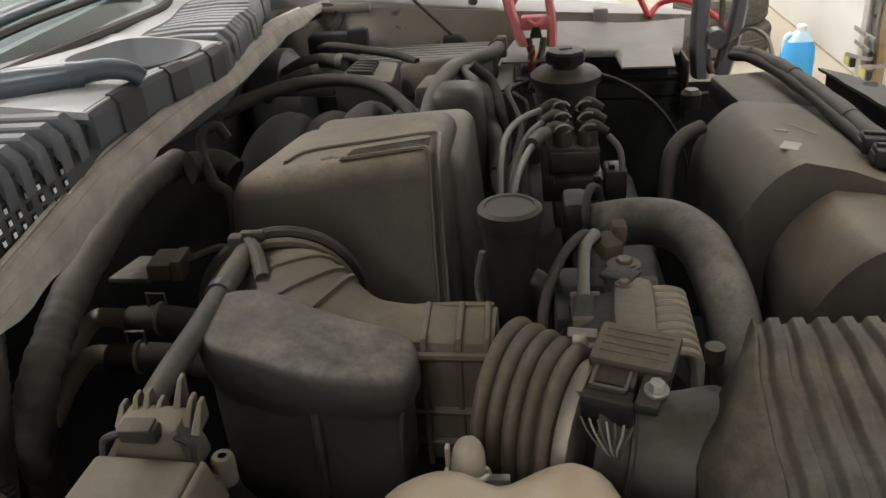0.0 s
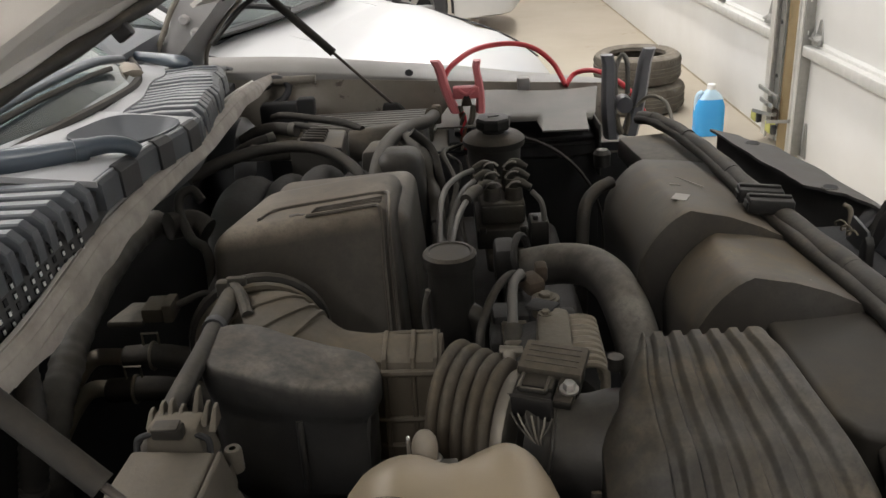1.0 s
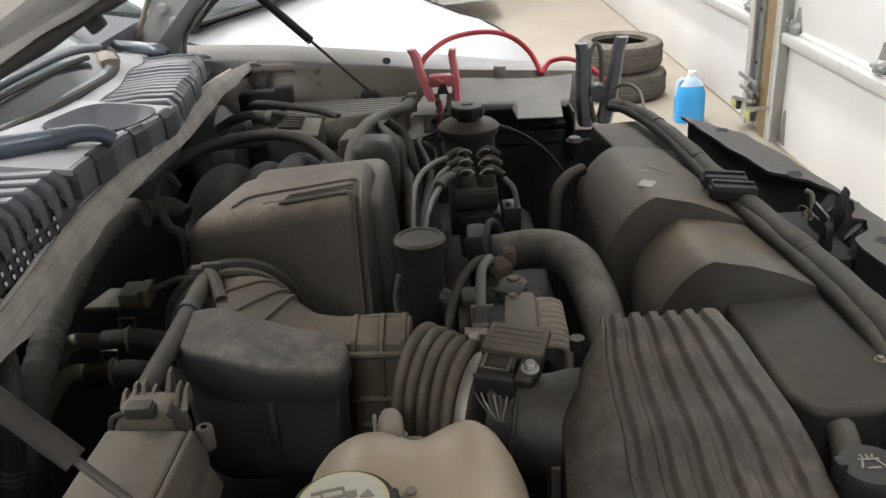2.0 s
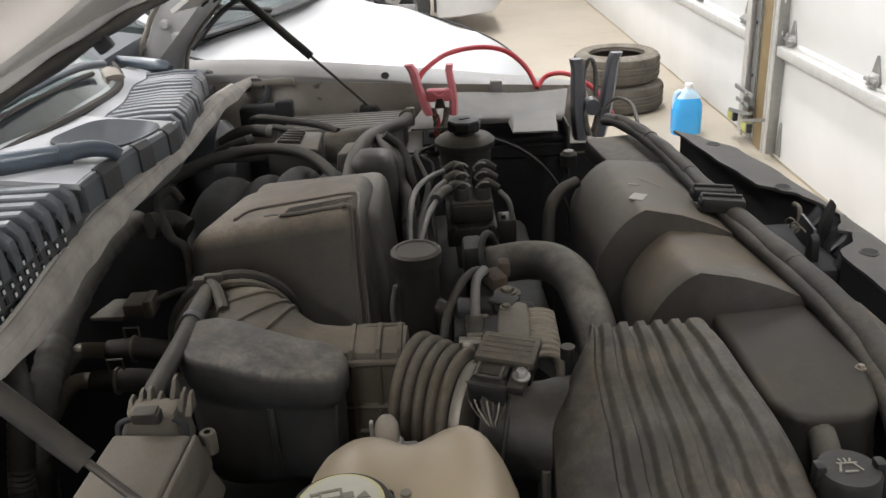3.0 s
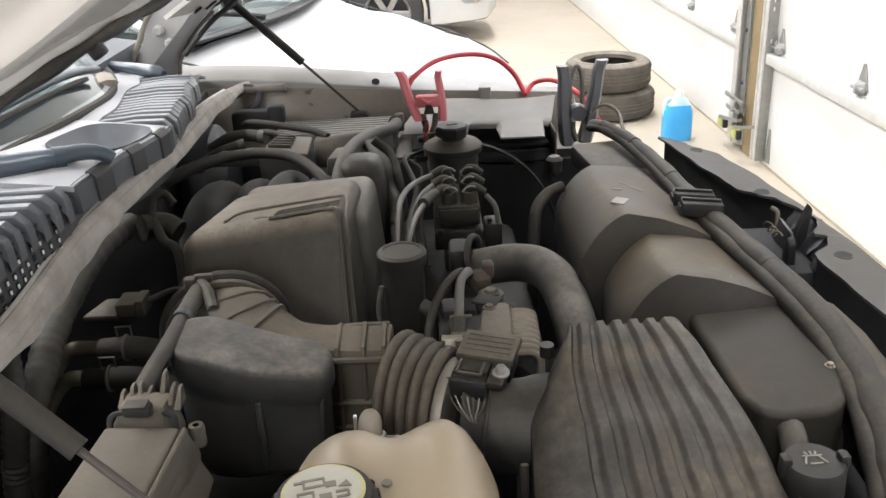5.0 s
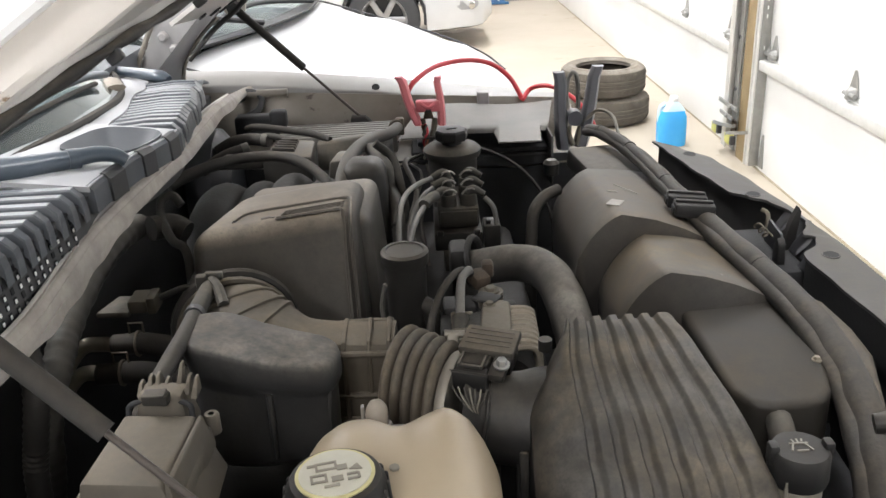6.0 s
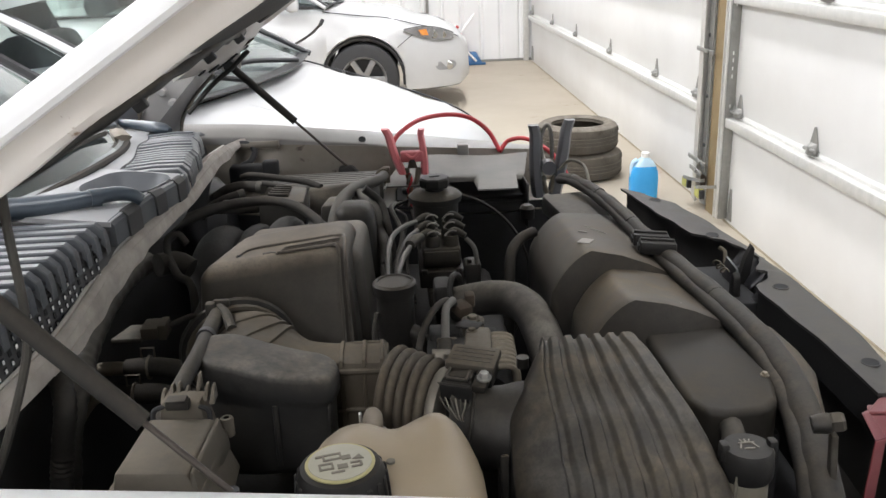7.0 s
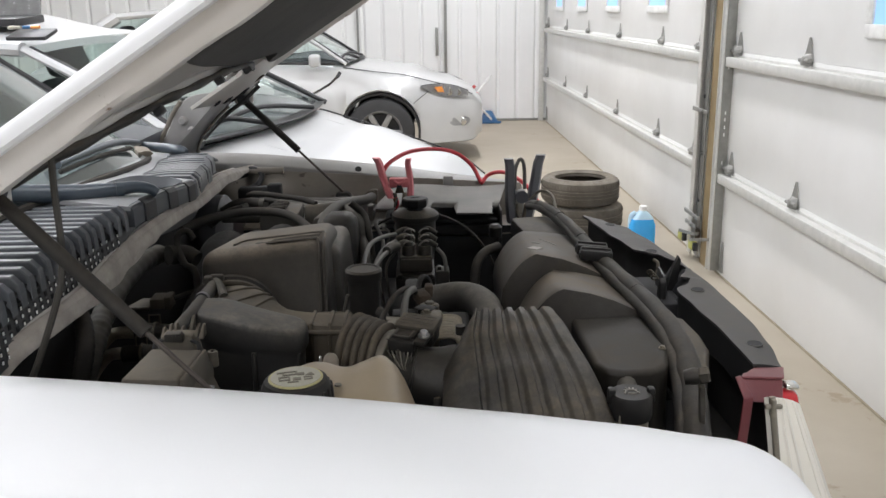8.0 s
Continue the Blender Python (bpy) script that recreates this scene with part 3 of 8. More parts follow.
def prism_round(levels, at, n=28, power=4.0):
    """A rounded-square vessel; levels of (half width, half depth, height)."""
    loops = []
    for a, b, z in levels:
        loop = []
        for i in range(n):
            t = 2 * math.pi * i / n
            c, s = math.cos(t), math.sin(t)
            r = (abs(c) ** power + abs(s) ** power) ** (-1 / power)
            loop.append((at[0] + a / 2 * r * c, at[1] + b / 2 * r * s, z))
        loops.append(loop)
    return rings(loops)


loose_yard()

# ---- the pickup truck ----
truck = thing("pickup_truck", (0, 0.97, 0), "white pickup truck with its bonnet open", "truck")
MID = 0.97


def fender(side):
    """side -1: the one that the camera leans over; +1: the far one."""
    if side < 0:
        zt = curve_of((-1.0, 1.15), (-0.35, 1.109), (-0.11, 1.087), (0.08, 1.066), (0.275, 1.041), (0.40, 1.019), (0.445, 1.009), (0.472, 0.994), (0.490, 0.976), (0.505, 0.952), (0.52, 0.915), (0.532, 0.865))
        inn = curve_of((-1.0, 0.72), (-0.35, 0.72), (0.1, 0.72), (0.40, 0.718), (0.48, 0.714), (0.545, 0.68))
    else:
        zt = curve_of((-1.0, 1.12), (-0.35, 1.076), (-0.05, 1.046), (0.14, 1.017), (0.32, 0.99), (0.48, 0.955), (0.56, 0.90))
        inn = curve_of((-1.0, 0.66), (-0.35, 0.66), (0.1, 0.668), (0.38, 0.68), (0.48, 0.67), (0.56, 0.62))

    def soft(f, x):
        w = 0.012 + 0.028 * max(0.0, min(1.0, (0.36 - x) / 0.12))
        return sum(f(x + k * w) for k in (-2.5, -2, -1.5, -1, -0.5, 0, 0.5, 1, 1.5, 2, 2.5)) / 11

    def ring(x):
        z, w = soft(zt, x), soft(inn, x)
        top = [(w + q, z + 0.0005 + 0.0105 * math.sin(min(1.0, (q - 0.005) / 0.05) * 1.5708) - 1.15 * max(0.0, q - 0.055) ** 2 - 9.0 * max(0.0, q - 0.12) ** 3) for q in (0.005, 0.012, 0.02, 0.03, 0.042, 0.055, 0.07, 0.085, 0.1, 0.12, 0.14, 0.16, 0.18, 0.195)]
        pts = [(w, z - 0.05), (w, z - 0.004), (w + 0.002, z - 0.001)] + top + [(w + 0.212, top[-1][1] - 0.022), (w + 0.224, top[-1][1] - 0.055), (w + 0.233, z - 0.15), (w + 0.24, z - 0.25), (w + 0.245, z - 0.42), (w + 0.225, z - 0.42), (w + 0.2, z - 0.12), (w + 0.15, z - 0.06), (w + 0.04, z - 0.05)]
        return [(x, MID + side * y, h) for y, h in pts]
    xs = [-1.0, -0.8, -0.6] + [-0.5 + 0.025 * i for i in range(37)] + [0.41, 0.42, 0.43, 0.44, 0.45, 0.46, 0.47, 0.48, 0.49, 0.5, 0.508, 0.516, 0.524, 0.532]
    return rings([ring(x) for x in xs if side < 0 or x < 0.38])


f1 = part("fender", fender(-1), "white_paint", truck, "glossy white fender")
f2 = part("fender", fender(1), "shaded_fender", truck, "white fender toned grey for shade, with some dust")
part("fender_hole", lathe([(0, 0), (0.0085, 0), (0.0085, 0.0012), (0, 0.0012)], Matrix.Translation((-0.052, 1.652, 1.0508)) @ pose(0, 0, 0, 38, 5, 0), 20), "void", f2, "dark round hole")
# Edge keeps plain white, without the fender's grey shade tone.
part("fender_edge", tube([(-0.70, 1.602, 1.157), (-0.626, 1.60, 1.152), (-0.522, 1.60, 1.148)], 0.004, 8), "white_paint", f2, "white edge strip")
part("fender_tab", box(0.165, 0.19, 1.615, 1.635, 1.0, 1.035, 0.003), "hinge", f2)

# inner panels of the bay
inner = bmesh.new()
add(inner, sheet(lambda u, v: (lerp(-0.42, 0.365, u), lerp(1.632, 1.60, v) - 0.012 * math.sin(v * 3.1), lerp(1.066 - 0.055 * u, 0.955 - 0.026 * u, v)), 16, 8, 0.004, (0, 1, 0)))
add(inner, sheet(lambda u, v: (lerp(-0.42, 0.365, u), lerp(1.60, 1.43, v), lerp(0.957, 0.955, v) - 0.026 * u + 0.006 * math.sin(u * 14)), 16, 5, 0.004))
part("inner_fender", inner, "inner_paint", truck, "dirty pale inner fender panel")
# Near-black colour puts the bay's shade into these lower panels.
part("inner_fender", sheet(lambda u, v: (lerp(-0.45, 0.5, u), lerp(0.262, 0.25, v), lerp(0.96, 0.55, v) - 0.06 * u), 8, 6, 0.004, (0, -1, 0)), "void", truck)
# This black wall is shaped to close the camera's view to the floor.
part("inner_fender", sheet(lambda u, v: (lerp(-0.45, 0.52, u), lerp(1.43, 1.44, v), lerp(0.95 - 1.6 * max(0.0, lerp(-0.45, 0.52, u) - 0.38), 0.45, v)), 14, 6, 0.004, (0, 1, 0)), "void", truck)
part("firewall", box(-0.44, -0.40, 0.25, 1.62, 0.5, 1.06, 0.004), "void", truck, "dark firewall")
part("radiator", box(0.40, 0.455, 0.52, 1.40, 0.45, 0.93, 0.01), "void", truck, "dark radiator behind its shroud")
# Unseen black sheet added to keep light from coming up from below.
part("floor_light_block", box(-0.44, 0.5, 0.25, 1.44, 0.44, 0.5, 0), "void", truck)
part("front_end", box(0.46, 0.64, 0.12, 1.42, 0.45, 0.80, 0.03), "support", truck)

# raised bonnet
ANG = radians(32.8)
HX, HZ = -0.46, 1.178


def hood_at(s, y, lift=0.0):
    """A point of the bonnet: s metres from the hinge line, lift metres over the lower edge of its rim."""
    return (HX + s * math.cos(ANG) - lift * math.sin(ANG), y, HZ + s * math.sin(ANG) + lift * math.cos(ANG))


def hood_inset(s):
    return 0.055 * max(0.0, (s - 0.55) / 0.45)


def hood():
    y0, y1, s0 = 0.245, 1.69, 0.10

    def rear(y):
        return s0 + 0.20 * max(0.0, 1 - ((y - 0.967) / 0.72) ** 2)

    hd = part("hood", sheet(lambda u, v: hood_at(lerp(rear(lerp(y0, y1, v)), 1.0, u), lerp(y0 + hood_inset(u), y1 - hood_inset(u), v), 0.036 + 0.03 * math.sin(math.pi * v) ** 0.6 - 0.3 * max(0, u - 0.9)), 20, 28, 0.006, (0.5, 0, -0.8)),
              "white_paint", truck, "white bonnet propped open on two gas struts")
    for near in (True, False):
        d = 1 if near else -1

        def loops(pts):
            out = []
            for i in range(41):
                s = lerp(s0, 0.99, i / 40)
                e = y0 + hood_inset(s) if near else y1 - hood_inset(s)
                k = 0.0012 * math.sin(s * 23) + 0.0008 * math.sin(s * 61)
                out.append([hood_at(s, e + d * y, l + (k if l < 0.006 else 0)) for y, l in pts])
            return out
        part("hood_edge", rings(loops([(0.012, 0.044), (0.006, 0.0425), (0.001, 0.039), (-0.004, 0.032), (-0.006, 0.027), (-0.003, 0.0235), (0.018, 0.023), (0.018, 0.038)])), "white_paint", hd, "white folded edge")
        part("inner_rim", rings(loops([(0.011, 0.0235), (0.013, 0.006), (0.018, 0.0), (0.06, 0.001), (0.08, 0.012), (0.07, 0.0235)])), "hood_under", hd, "dusty beige inner rim")
    part("inner_panel", sheet(lambda u, v: hood_at(lerp(rear(lerp(y0 + 0.07, y1 - 0.07, v)) + 0.005, 0.97, u), lerp(y0 + 0.07, y1 - 0.07, v), 0.022 + 0.003 * math.sin(v * 40) * (1 - u)), 12, 60, 0.004, (-0.5, 0, 0.8)), "hood_under", hd, "dusty beige inner panel")
    part("rear_lip", tube([hood_at(rear(lerp(y0 + 0.02, y1 - 0.02, i / 12)) + 0.004, lerp(y0 + 0.02, y1 - 0.02, i / 12), 0.018) for i in range(13)], 0.009, 8), "hood_under", hd)
    part("rear_seal", tube([hood_at(rear(lerp(0.33, 1.30, i / 12)) + 0.012 + 0.004 * math.sin(i * 2.1), lerp(0.33, 1.30, i / 12), 0.008) for i in range(13)], lambda f: 0.0055 + 0.001 * math.sin(f * 60), 10), "hose_dark", hd, "dark crumbling rubber strip")
    for y in (0.62, 0.84, 1.06):
        part("seal_clip", block(0.016, 0.012, 0.016, 0.003, Matrix.Translation(hood_at(rear(y) + 0.010, y, 0.002)) @ pose(0, 0, 0, 0, -33, 0)), "trim", hd, "dark seal clip")
    # felt pad whose rear edge rounds the hinge, oblique to fit the camera's view
    edge = spline([(0.395, 0.36, 0), (0.374, 0.46, 0), (0.362, 0.54, 0), (0.345, 0.7, 0), (0.328, 0.85, 0), (0.325, 1.0, 0), (0.325, 1.2, 0), (0.326, 1.30, 0), (0.315, 1.36, 0), (0.285, 1.42, 0), (0.27, 1.50, 0), (0.275, 1.57, 0), (0.30, 1.60, 0)], 3)
    loop = [(q.x, q.y) for q in edge] + [(0.55, 1.60), (0.93, 1.57), (0.965, 1.50), (0.965, 0.44), (0.93, 0.38), (0.70, 0.355)]
    pad = rings([[hood_at(s, y, 0.021) for s, y in loop], [hood_at(s, y, 0.012) for s, y in loop], [hood_at(lerp(s, 0.6, 0.02), lerp(y, MID, 0.02), 0.006) for s, y in loop]])
    part("insulation_pad", pad, "pad", hd, "dark grey felt pad")
    # far hinge: pressed mount with slots, broad plate and link
    mount = sheet(lambda u, v: hood_at(lerp(0.09, 0.285, u), lerp(1.38, 1.65, v), 0.014 - 0.030 * (math.sin(math.pi * u) * math.sin(math.pi * min(1, v * 1.05))) ** 0.6), 16, 20, 0.008, (-0.5, 0, 0.8))
    part("hinge_mount", mount, "hood_under", hd, "beige pressed hinge mount")
    for s, yy, l, r in ((0.15, 1.46, 0.05, 30), (0.185, 1.47, 0.045, 55), (0.215, 1.52, 0.04, 15), (0.165, 1.51, 0.045, 75), (0.195, 1.56, 0.035, 30), (0.13, 1.44, 0.05, 20), (0.235, 1.47, 0.03, 60)):
        u, v = (s - 0.09) / 0.195, (yy - 1.38) / 0.27
        part("hinge_slot", block(0.014, l, 0.004, 0.0015, Matrix.Translation(hood_at(s, yy, 0.0135 - 0.030 * (math.sin(math.pi * u) * math.sin(math.pi * min(1, v * 1.05))) ** 0.6)) @ pose(0, 0, 0, 0, -33, 0) @ pose(0, 0, 0, 0, 0, r)), "rust" if l < 0.04 else "void", hd)
    part("hinge_arm", tube([hood_at(0.22, 1.50, -0.022), hood_at(0.17, 1.49, -0.03), hood_at(0.12, 1.47, -0.034), hood_at(0.05, 1.46, -0.05)], 0.008, 10, 6, 0, 0.6), "engine", hd, "dark grimy hinge arm")
    out = [(-0.550, 1.08), (-0.452, 1.08), (-0.451, 1.13), (-0.432, 1.164), (-0.394, 1.202), (-0.350, 1.232), (-0.352, 1.252), (-0.40, 1.256), (-0.455, 1.245), (-0.488, 1.215), (-0.506, 1.177), (-0.527, 1.139)]
    out = [(q.x, q.z) for q in spline([(x, 0.0, z) for x, z in out], 5)]
    plate = rings([[(x, 1.592 + 0.10 * max(0.0, -0.40 - x), z) for x, z in out], [(x, 1.604 + 0.10 * max(0.0, -0.40 - x), z) for x, z in out]])
    part("hinge_plate", bevel(plate, 0.003), "hinge", hd, "broad dusty grey hinge plate")
    part("hinge_web", sheet(lambda u, v: (lerp(lerp(-0.352, -0.452, u), lerp(-0.37, -0.50, u), v), lerp(1.59, 1.47, v), lerp(1.235, 1.10, u) + 0.012 * math.sin(math.pi * u) * (1 - v)), 8, 6, 0.006, (0, 1, 0)), "hinge", hd)
    part("hinge_rim", tube([(-0.470, 1.583, 1.238), (-0.492, 1.585, 1.208), (-0.509, 1.587, 1.177), (-0.530, 1.59, 1.139), (-0.552, 1.595, 1.09)], 0.0055, 8), "inner_paint", hd, "rolled hinge plate rim")
    part("hinge_link", tube([(-0.352, 1.57, 1.225), (-0.385, 1.57, 1.195), (-0.41, 1.57, 1.165), (-0.432, 1.57, 1.13), (-0.438, 1.57, 1.09)], 0.0075, 10, 5, 0, 0.5), "inner_paint", hd, "thin pale link")
    for q in ((-0.45, 1.587, 1.165), (-0.47, 1.59, 1.19)):
        part("hinge_bolt", lathe([(0, 0), (0.011, 0), (0.011, 0.006), (0.007, 0.012), (0, 0.012)], Matrix.Translation(q) @ pose(0, 0, 0, 90), 10), "hinge", hd)
    part("strut_mount", prism([(-0.342, 1.614, 1.222), (-0.302, 1.614, 1.228), (-0.302, 1.619, 1.228), (-0.342, 1.619, 1.222)], [(-0.365, 1.614, 1.262), (-0.295, 1.614, 1.296), (-0.295, 1.619, 1.296), (-0.365, 1.619, 1.262)], 0.002), "hood_under", hd, "beige strut mount")
    part("rim_bracket", prism([hood_at(0.12, 0.268, -0.02), hood_at(0.17, 0.268, -0.012), hood_at(0.17, 0.33, -0.012), hood_at(0.12, 0.33, -0.02)], [hood_at(0.105, 0.266, 0.018), hood_at(0.19, 0.266, 0.018), hood_at(0.19, 0.335, 0.018), hood_at(0.105, 0.335, 0.018)], 0.005), "hood_under", hd, "beige strut bracket")
    return hd


the_hood = hood()


def gas_strut(foot, head, label, split, r):
    foot, head = Vector(foot), Vector(head)
    s = thing("gas_strut", foot, label, "gas strut", "bonnet struts")
    mid = foot.lerp(head, split)
    part("rod", tube([foot, mid], r * 0.36, 10, 1), "rod", s, "thin rusty rod")
    part("cylinder", tube([mid, foot.lerp(head, split + 0.01), foot.lerp(head, 0.97), head], r, 16, 1), "rubber", s, "black cylinder")
    part("foot_ball", tube([foot - Vector((0, 0, 0.02)), foot + Vector((0, 0, 0.002))], 0.006, 10, 1), "trim", s)
    part("head_ball", tube([head - Vector((0, 0.014, 0)), head + Vector((0, 0.014, 0))], 0.0125, 10, 1), "trim", s)


gas_strut((-0.108, 0.253, 1.082), (-0.32, 0.302, 1.278), "black gas strut holding the bonnet up from the fender", 0.29, 0.0078)
gas_strut((-0.085, 1.60, 1.0), (-0.322, 1.60, 1.238), "thin black gas strut on the far fender, holding up the bonnet", 0.46, 0.0085)
ss = thing("strut_bracket", (-0.085, 1.6, 0.96), "dirty steel strut bracket on the inner fender", "bracket")
part("bracket", prism([(-0.115, 1.575, 0.955), (-0.03, 1.575, 0.955), (-0.03, 1.61, 0.955), (-0.115, 1.61, 0.955)], [(-0.105, 1.585, 1.004), (-0.075, 1.585, 1.004), (-0.075, 1.608, 1.004), (-0.105, 1.608, 1.004)], 0.004), "engine", ss)

# thin washer tube hanging from the bonnet
w = thing("washer_tube", (-0.29, 0.33, 1.06), "thin dusty grey washer tube hanging from the bonnet", "tube")
part("tube", tube([(-0.262, 0.32, 1.318), (-0.264, 0.32, 1.275), (-0.264, 0.32, 1.22), (-0.268, 0.32, 1.185), (-0.277, 0.322, 1.158), (-0.291, 0.325, 1.125), (-0.312, 0.33, 1.08), (-0.335, 0.34, 1.04)], 0.0038, 8), "hose_grey", w)

# ---- cowl, seal and wipers ----


def seal():
    t = thing("bonnet_seal", (-0.31, 0.9, 1.06), "weathered brown-grey rubber bonnet seal along the cowl", "rubber seal")
    line = [(-0.352, 0.315, 1.085), (-0.338, 0.345, 1.100), (-0.312, 0.465, 1.113), (-0.309, 0.56, 1.122), (-0.306, 0.64, 1.132), (-0.298, 0.71, 1.137), (-0.294, 0.80, 1.137), (-0.300, 0.96, 1.126), (-0.306, 1.12, 1.118), (-0.314, 1.27, 1.108), (-0.322, 1.42, 1.09), (-0.328, 1.55, 1.074), (-0.318, 1.625, 1.068), (-0.300, 1.655, 1.060)]
    line = spline(line, 6)
    loops = []
    for i, q in enumerate(line):
        k = 0.0022 * math.sin(i * 0.31) + 0.001 * math.sin(i * 0.77)
        w_ = max(0.0, min(1.0, (q.y - 1.40) / 0.2))
        w_ = w_ * 0.9 + (0.5 if i == len(line) - 1 else 0.2 if i == len(line) - 2 else 0.0)
        pts = [(-0.012, 0.003), (-0.008, 0.008), (-0.001, 0.0085), (0.001, 0.0055), (0.003, 0.0072), (0.007, 0.0038), (0.008, 0.0012), (0.009, 0.001), (0.0115 + k, -0.004), (0.0135 + k, -0.012), (0.0130 + k, -0.016), (0.009, -0.011), (0.0, -0.004), (-0.010, -0.002)]
        n_ = lerp(0.62, 1.0, max(0.0, min(1.0, (q.y - 0.70) / 0.22)))
        loops.append([(q.x + n_ * x * (1 - w_ * 0.62), q.y + 0.2 * x, q.z + z * (1 - 0.5 * w_)) for x, z in pts])
    part("strip", rings(loops), "seal", t)
    # Pale bead paints the highlight along the seal's upper edge.
    part("bead", tube([(q.x - 0.0095 * lerp(0.62, 1.0, max(0.0, min(1.0, (q.y - 0.70) / 0.22))), q.y, q.z + 0.0055) for q in line[::3] if q.y < 1.5], lambda f: 0.0044 - 0.0016 * f, 8, 3), "bead", t, "pale bead painting the seal's bright edge")
    torn = [q for q in line if 0.44 < q.y < 0.74]
    part("torn_lip", rings([[(q.x + 0.004, q.y, q.z - 0.010), (q.x + 0.0075, q.y, q.z - 0.011), (q.x + 0.007, q.y, q.z - 0.015 - 0.012 * math.sin(math.pi * (q.y - 0.44) / 0.30) ** 0.7 - 0.002 * math.sin(q.y * 90)), (q.x + 0.004, q.y, q.z - 0.014)] for q in torn]), "seal", t, "peeling lower lip")
    part("wire", tube([(-0.312, 0.70, 1.158), (-0.306, 0.77, 1.152), (-0.304, 0.84, 1.155), (-0.30, 0.93, 1.14), (-0.3, 1.0, 1.13)], 0.0016, 6), "label", t, "loose pale strand")
    part("channel", rings([[(q.x - 0.012, q.y, q.z - 0.004), (q.x - 0.002, q.y, q.z - 0.008), (q.x - 0.012, q.y, q.z - 0.026), (q.x - 0.018, q.y, q.z - 0.026)] for q in line[::4]]), "void", t)


seal()


def screen_x(y):
    return -0.405 - (0.5 if y > 0.93 else 0.3) * (y - 0.93) ** 2


def cowl():
    zc = curve_of((0.25, 1.15), (0.5, 1.178), (0.7, 1.184), (0.95, 1.168), (1.2, 1.152), (1.37, 1.137), (1.48, 1.12), (1.7, 1.08))
    lip = curve_of((0.28, -0.344), (0.45, -0.329), (0.55, -0.319), (0.65, -0.303), (0.75, -0.293), (0.88, -0.284), (0.95, -0.281), (1.11, -0.302), (1.28, -0.334), (1.47, -0.378), (1.6, -0.40))
    left_end = curve_of((0.9, -0.378), (1.0, -0.386), (1.25, -0.428), (1.5, -0.482), (1.62, -0.50))
    near_y, basin_y, far_y = (0.30, 0.655), (0.765, 0.918), (0.925, 1.392)

    def bowl(y, v):
        q = (y - 0.8415) / 0.0765
        p = (v - 0.385) / 0.34
        return max(0.0, 1 - (abs(q) ** 3.4 + abs(p) ** 3.4))

    def deck(u, v):
        y = lerp(0.652, 0.928, u)
        return (lerp(lip(y), screen_x(y) - 0.01, v), y, zc(y) + 0.016 * v - 0.045 * bowl(y, v))
    c = part("cowl", sheet(deck, 40, 30, 0.006), "cowl_light", truck, "faded grey plastic cowl with air slots")
    def basin(u, v):
        a = 2 * math.pi * v
        r = u * (abs(math.cos(a)) ** 3.4 + abs(math.sin(a)) ** 3.4) ** (-1 / 3.4)
        y, k = 0.8415 + 0.0755 * r * math.sin(a), 0.385 + 0.345 * r * math.cos(a)
        return (lerp(lip(y), screen_x(y) - 0.01, k), y, zc(y) + 0.016 * k + 0.0018 - 0.034 * (1 - u ** 2.6))
    # Darker colour carries the shade inside the bowl.
    part("basin", sheet(basin, 14, 48, 0.003), "cowl", c, "sunken basin with shade in its darker colour", 60)
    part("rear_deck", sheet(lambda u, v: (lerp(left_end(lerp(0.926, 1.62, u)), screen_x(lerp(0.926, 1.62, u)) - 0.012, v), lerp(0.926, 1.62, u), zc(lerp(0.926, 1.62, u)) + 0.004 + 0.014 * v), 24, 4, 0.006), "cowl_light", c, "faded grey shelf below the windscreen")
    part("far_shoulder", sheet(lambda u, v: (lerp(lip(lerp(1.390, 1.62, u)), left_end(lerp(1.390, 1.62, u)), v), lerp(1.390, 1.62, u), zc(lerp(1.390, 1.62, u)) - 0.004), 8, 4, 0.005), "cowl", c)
    # Near-black beds paint the shade between the slats.
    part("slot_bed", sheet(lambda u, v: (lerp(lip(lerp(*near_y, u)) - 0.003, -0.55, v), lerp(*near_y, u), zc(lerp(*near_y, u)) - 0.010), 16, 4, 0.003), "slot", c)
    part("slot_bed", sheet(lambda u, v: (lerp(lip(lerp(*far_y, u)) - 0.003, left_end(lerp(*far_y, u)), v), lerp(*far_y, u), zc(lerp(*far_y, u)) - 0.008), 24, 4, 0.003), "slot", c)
    def forward(y):
        """How far the drop slopes towards the engine."""
        return lerp(0.006, -0.012, max(0.0, min(1.0, (y - 0.62) / 0.08)))
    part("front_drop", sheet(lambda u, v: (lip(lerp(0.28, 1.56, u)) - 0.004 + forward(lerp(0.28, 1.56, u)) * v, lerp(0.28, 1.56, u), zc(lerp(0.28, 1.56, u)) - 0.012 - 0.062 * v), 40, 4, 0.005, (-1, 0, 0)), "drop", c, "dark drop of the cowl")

    def rib(y, x0, x1, z, w, slope):
        """A ridge with a bevelled end that drops towards the engine."""
        out = []
        for x, h in ((x1, z - 0.002), (lerp(x1, x0, 0.5), z + 0.0015), (x0 - 0.010, z), (x0 - 0.001, z - 0.0095), (x0 + 0.0005, z - 0.019)):
            yy = y + slope * (x - x0)
            out.append([(x, yy - w * 1.12, h - 0.018), (x, yy - w, h - 0.0018), (x, yy - w * 0.8, h), (x, yy + w * 0.8, h), (x, yy + w, h - 0.0018), (x, yy + w * 1.12, h - 0.018)])
        return rings(out)
    for i in range(16):
        y = 0.942 + i * 0.0288
        part("slat", rib(y, lip(y), left_end(y) + 0.004, zc(y) + 0.006, 0.0068, 0.1), "slat", c, "", 14)
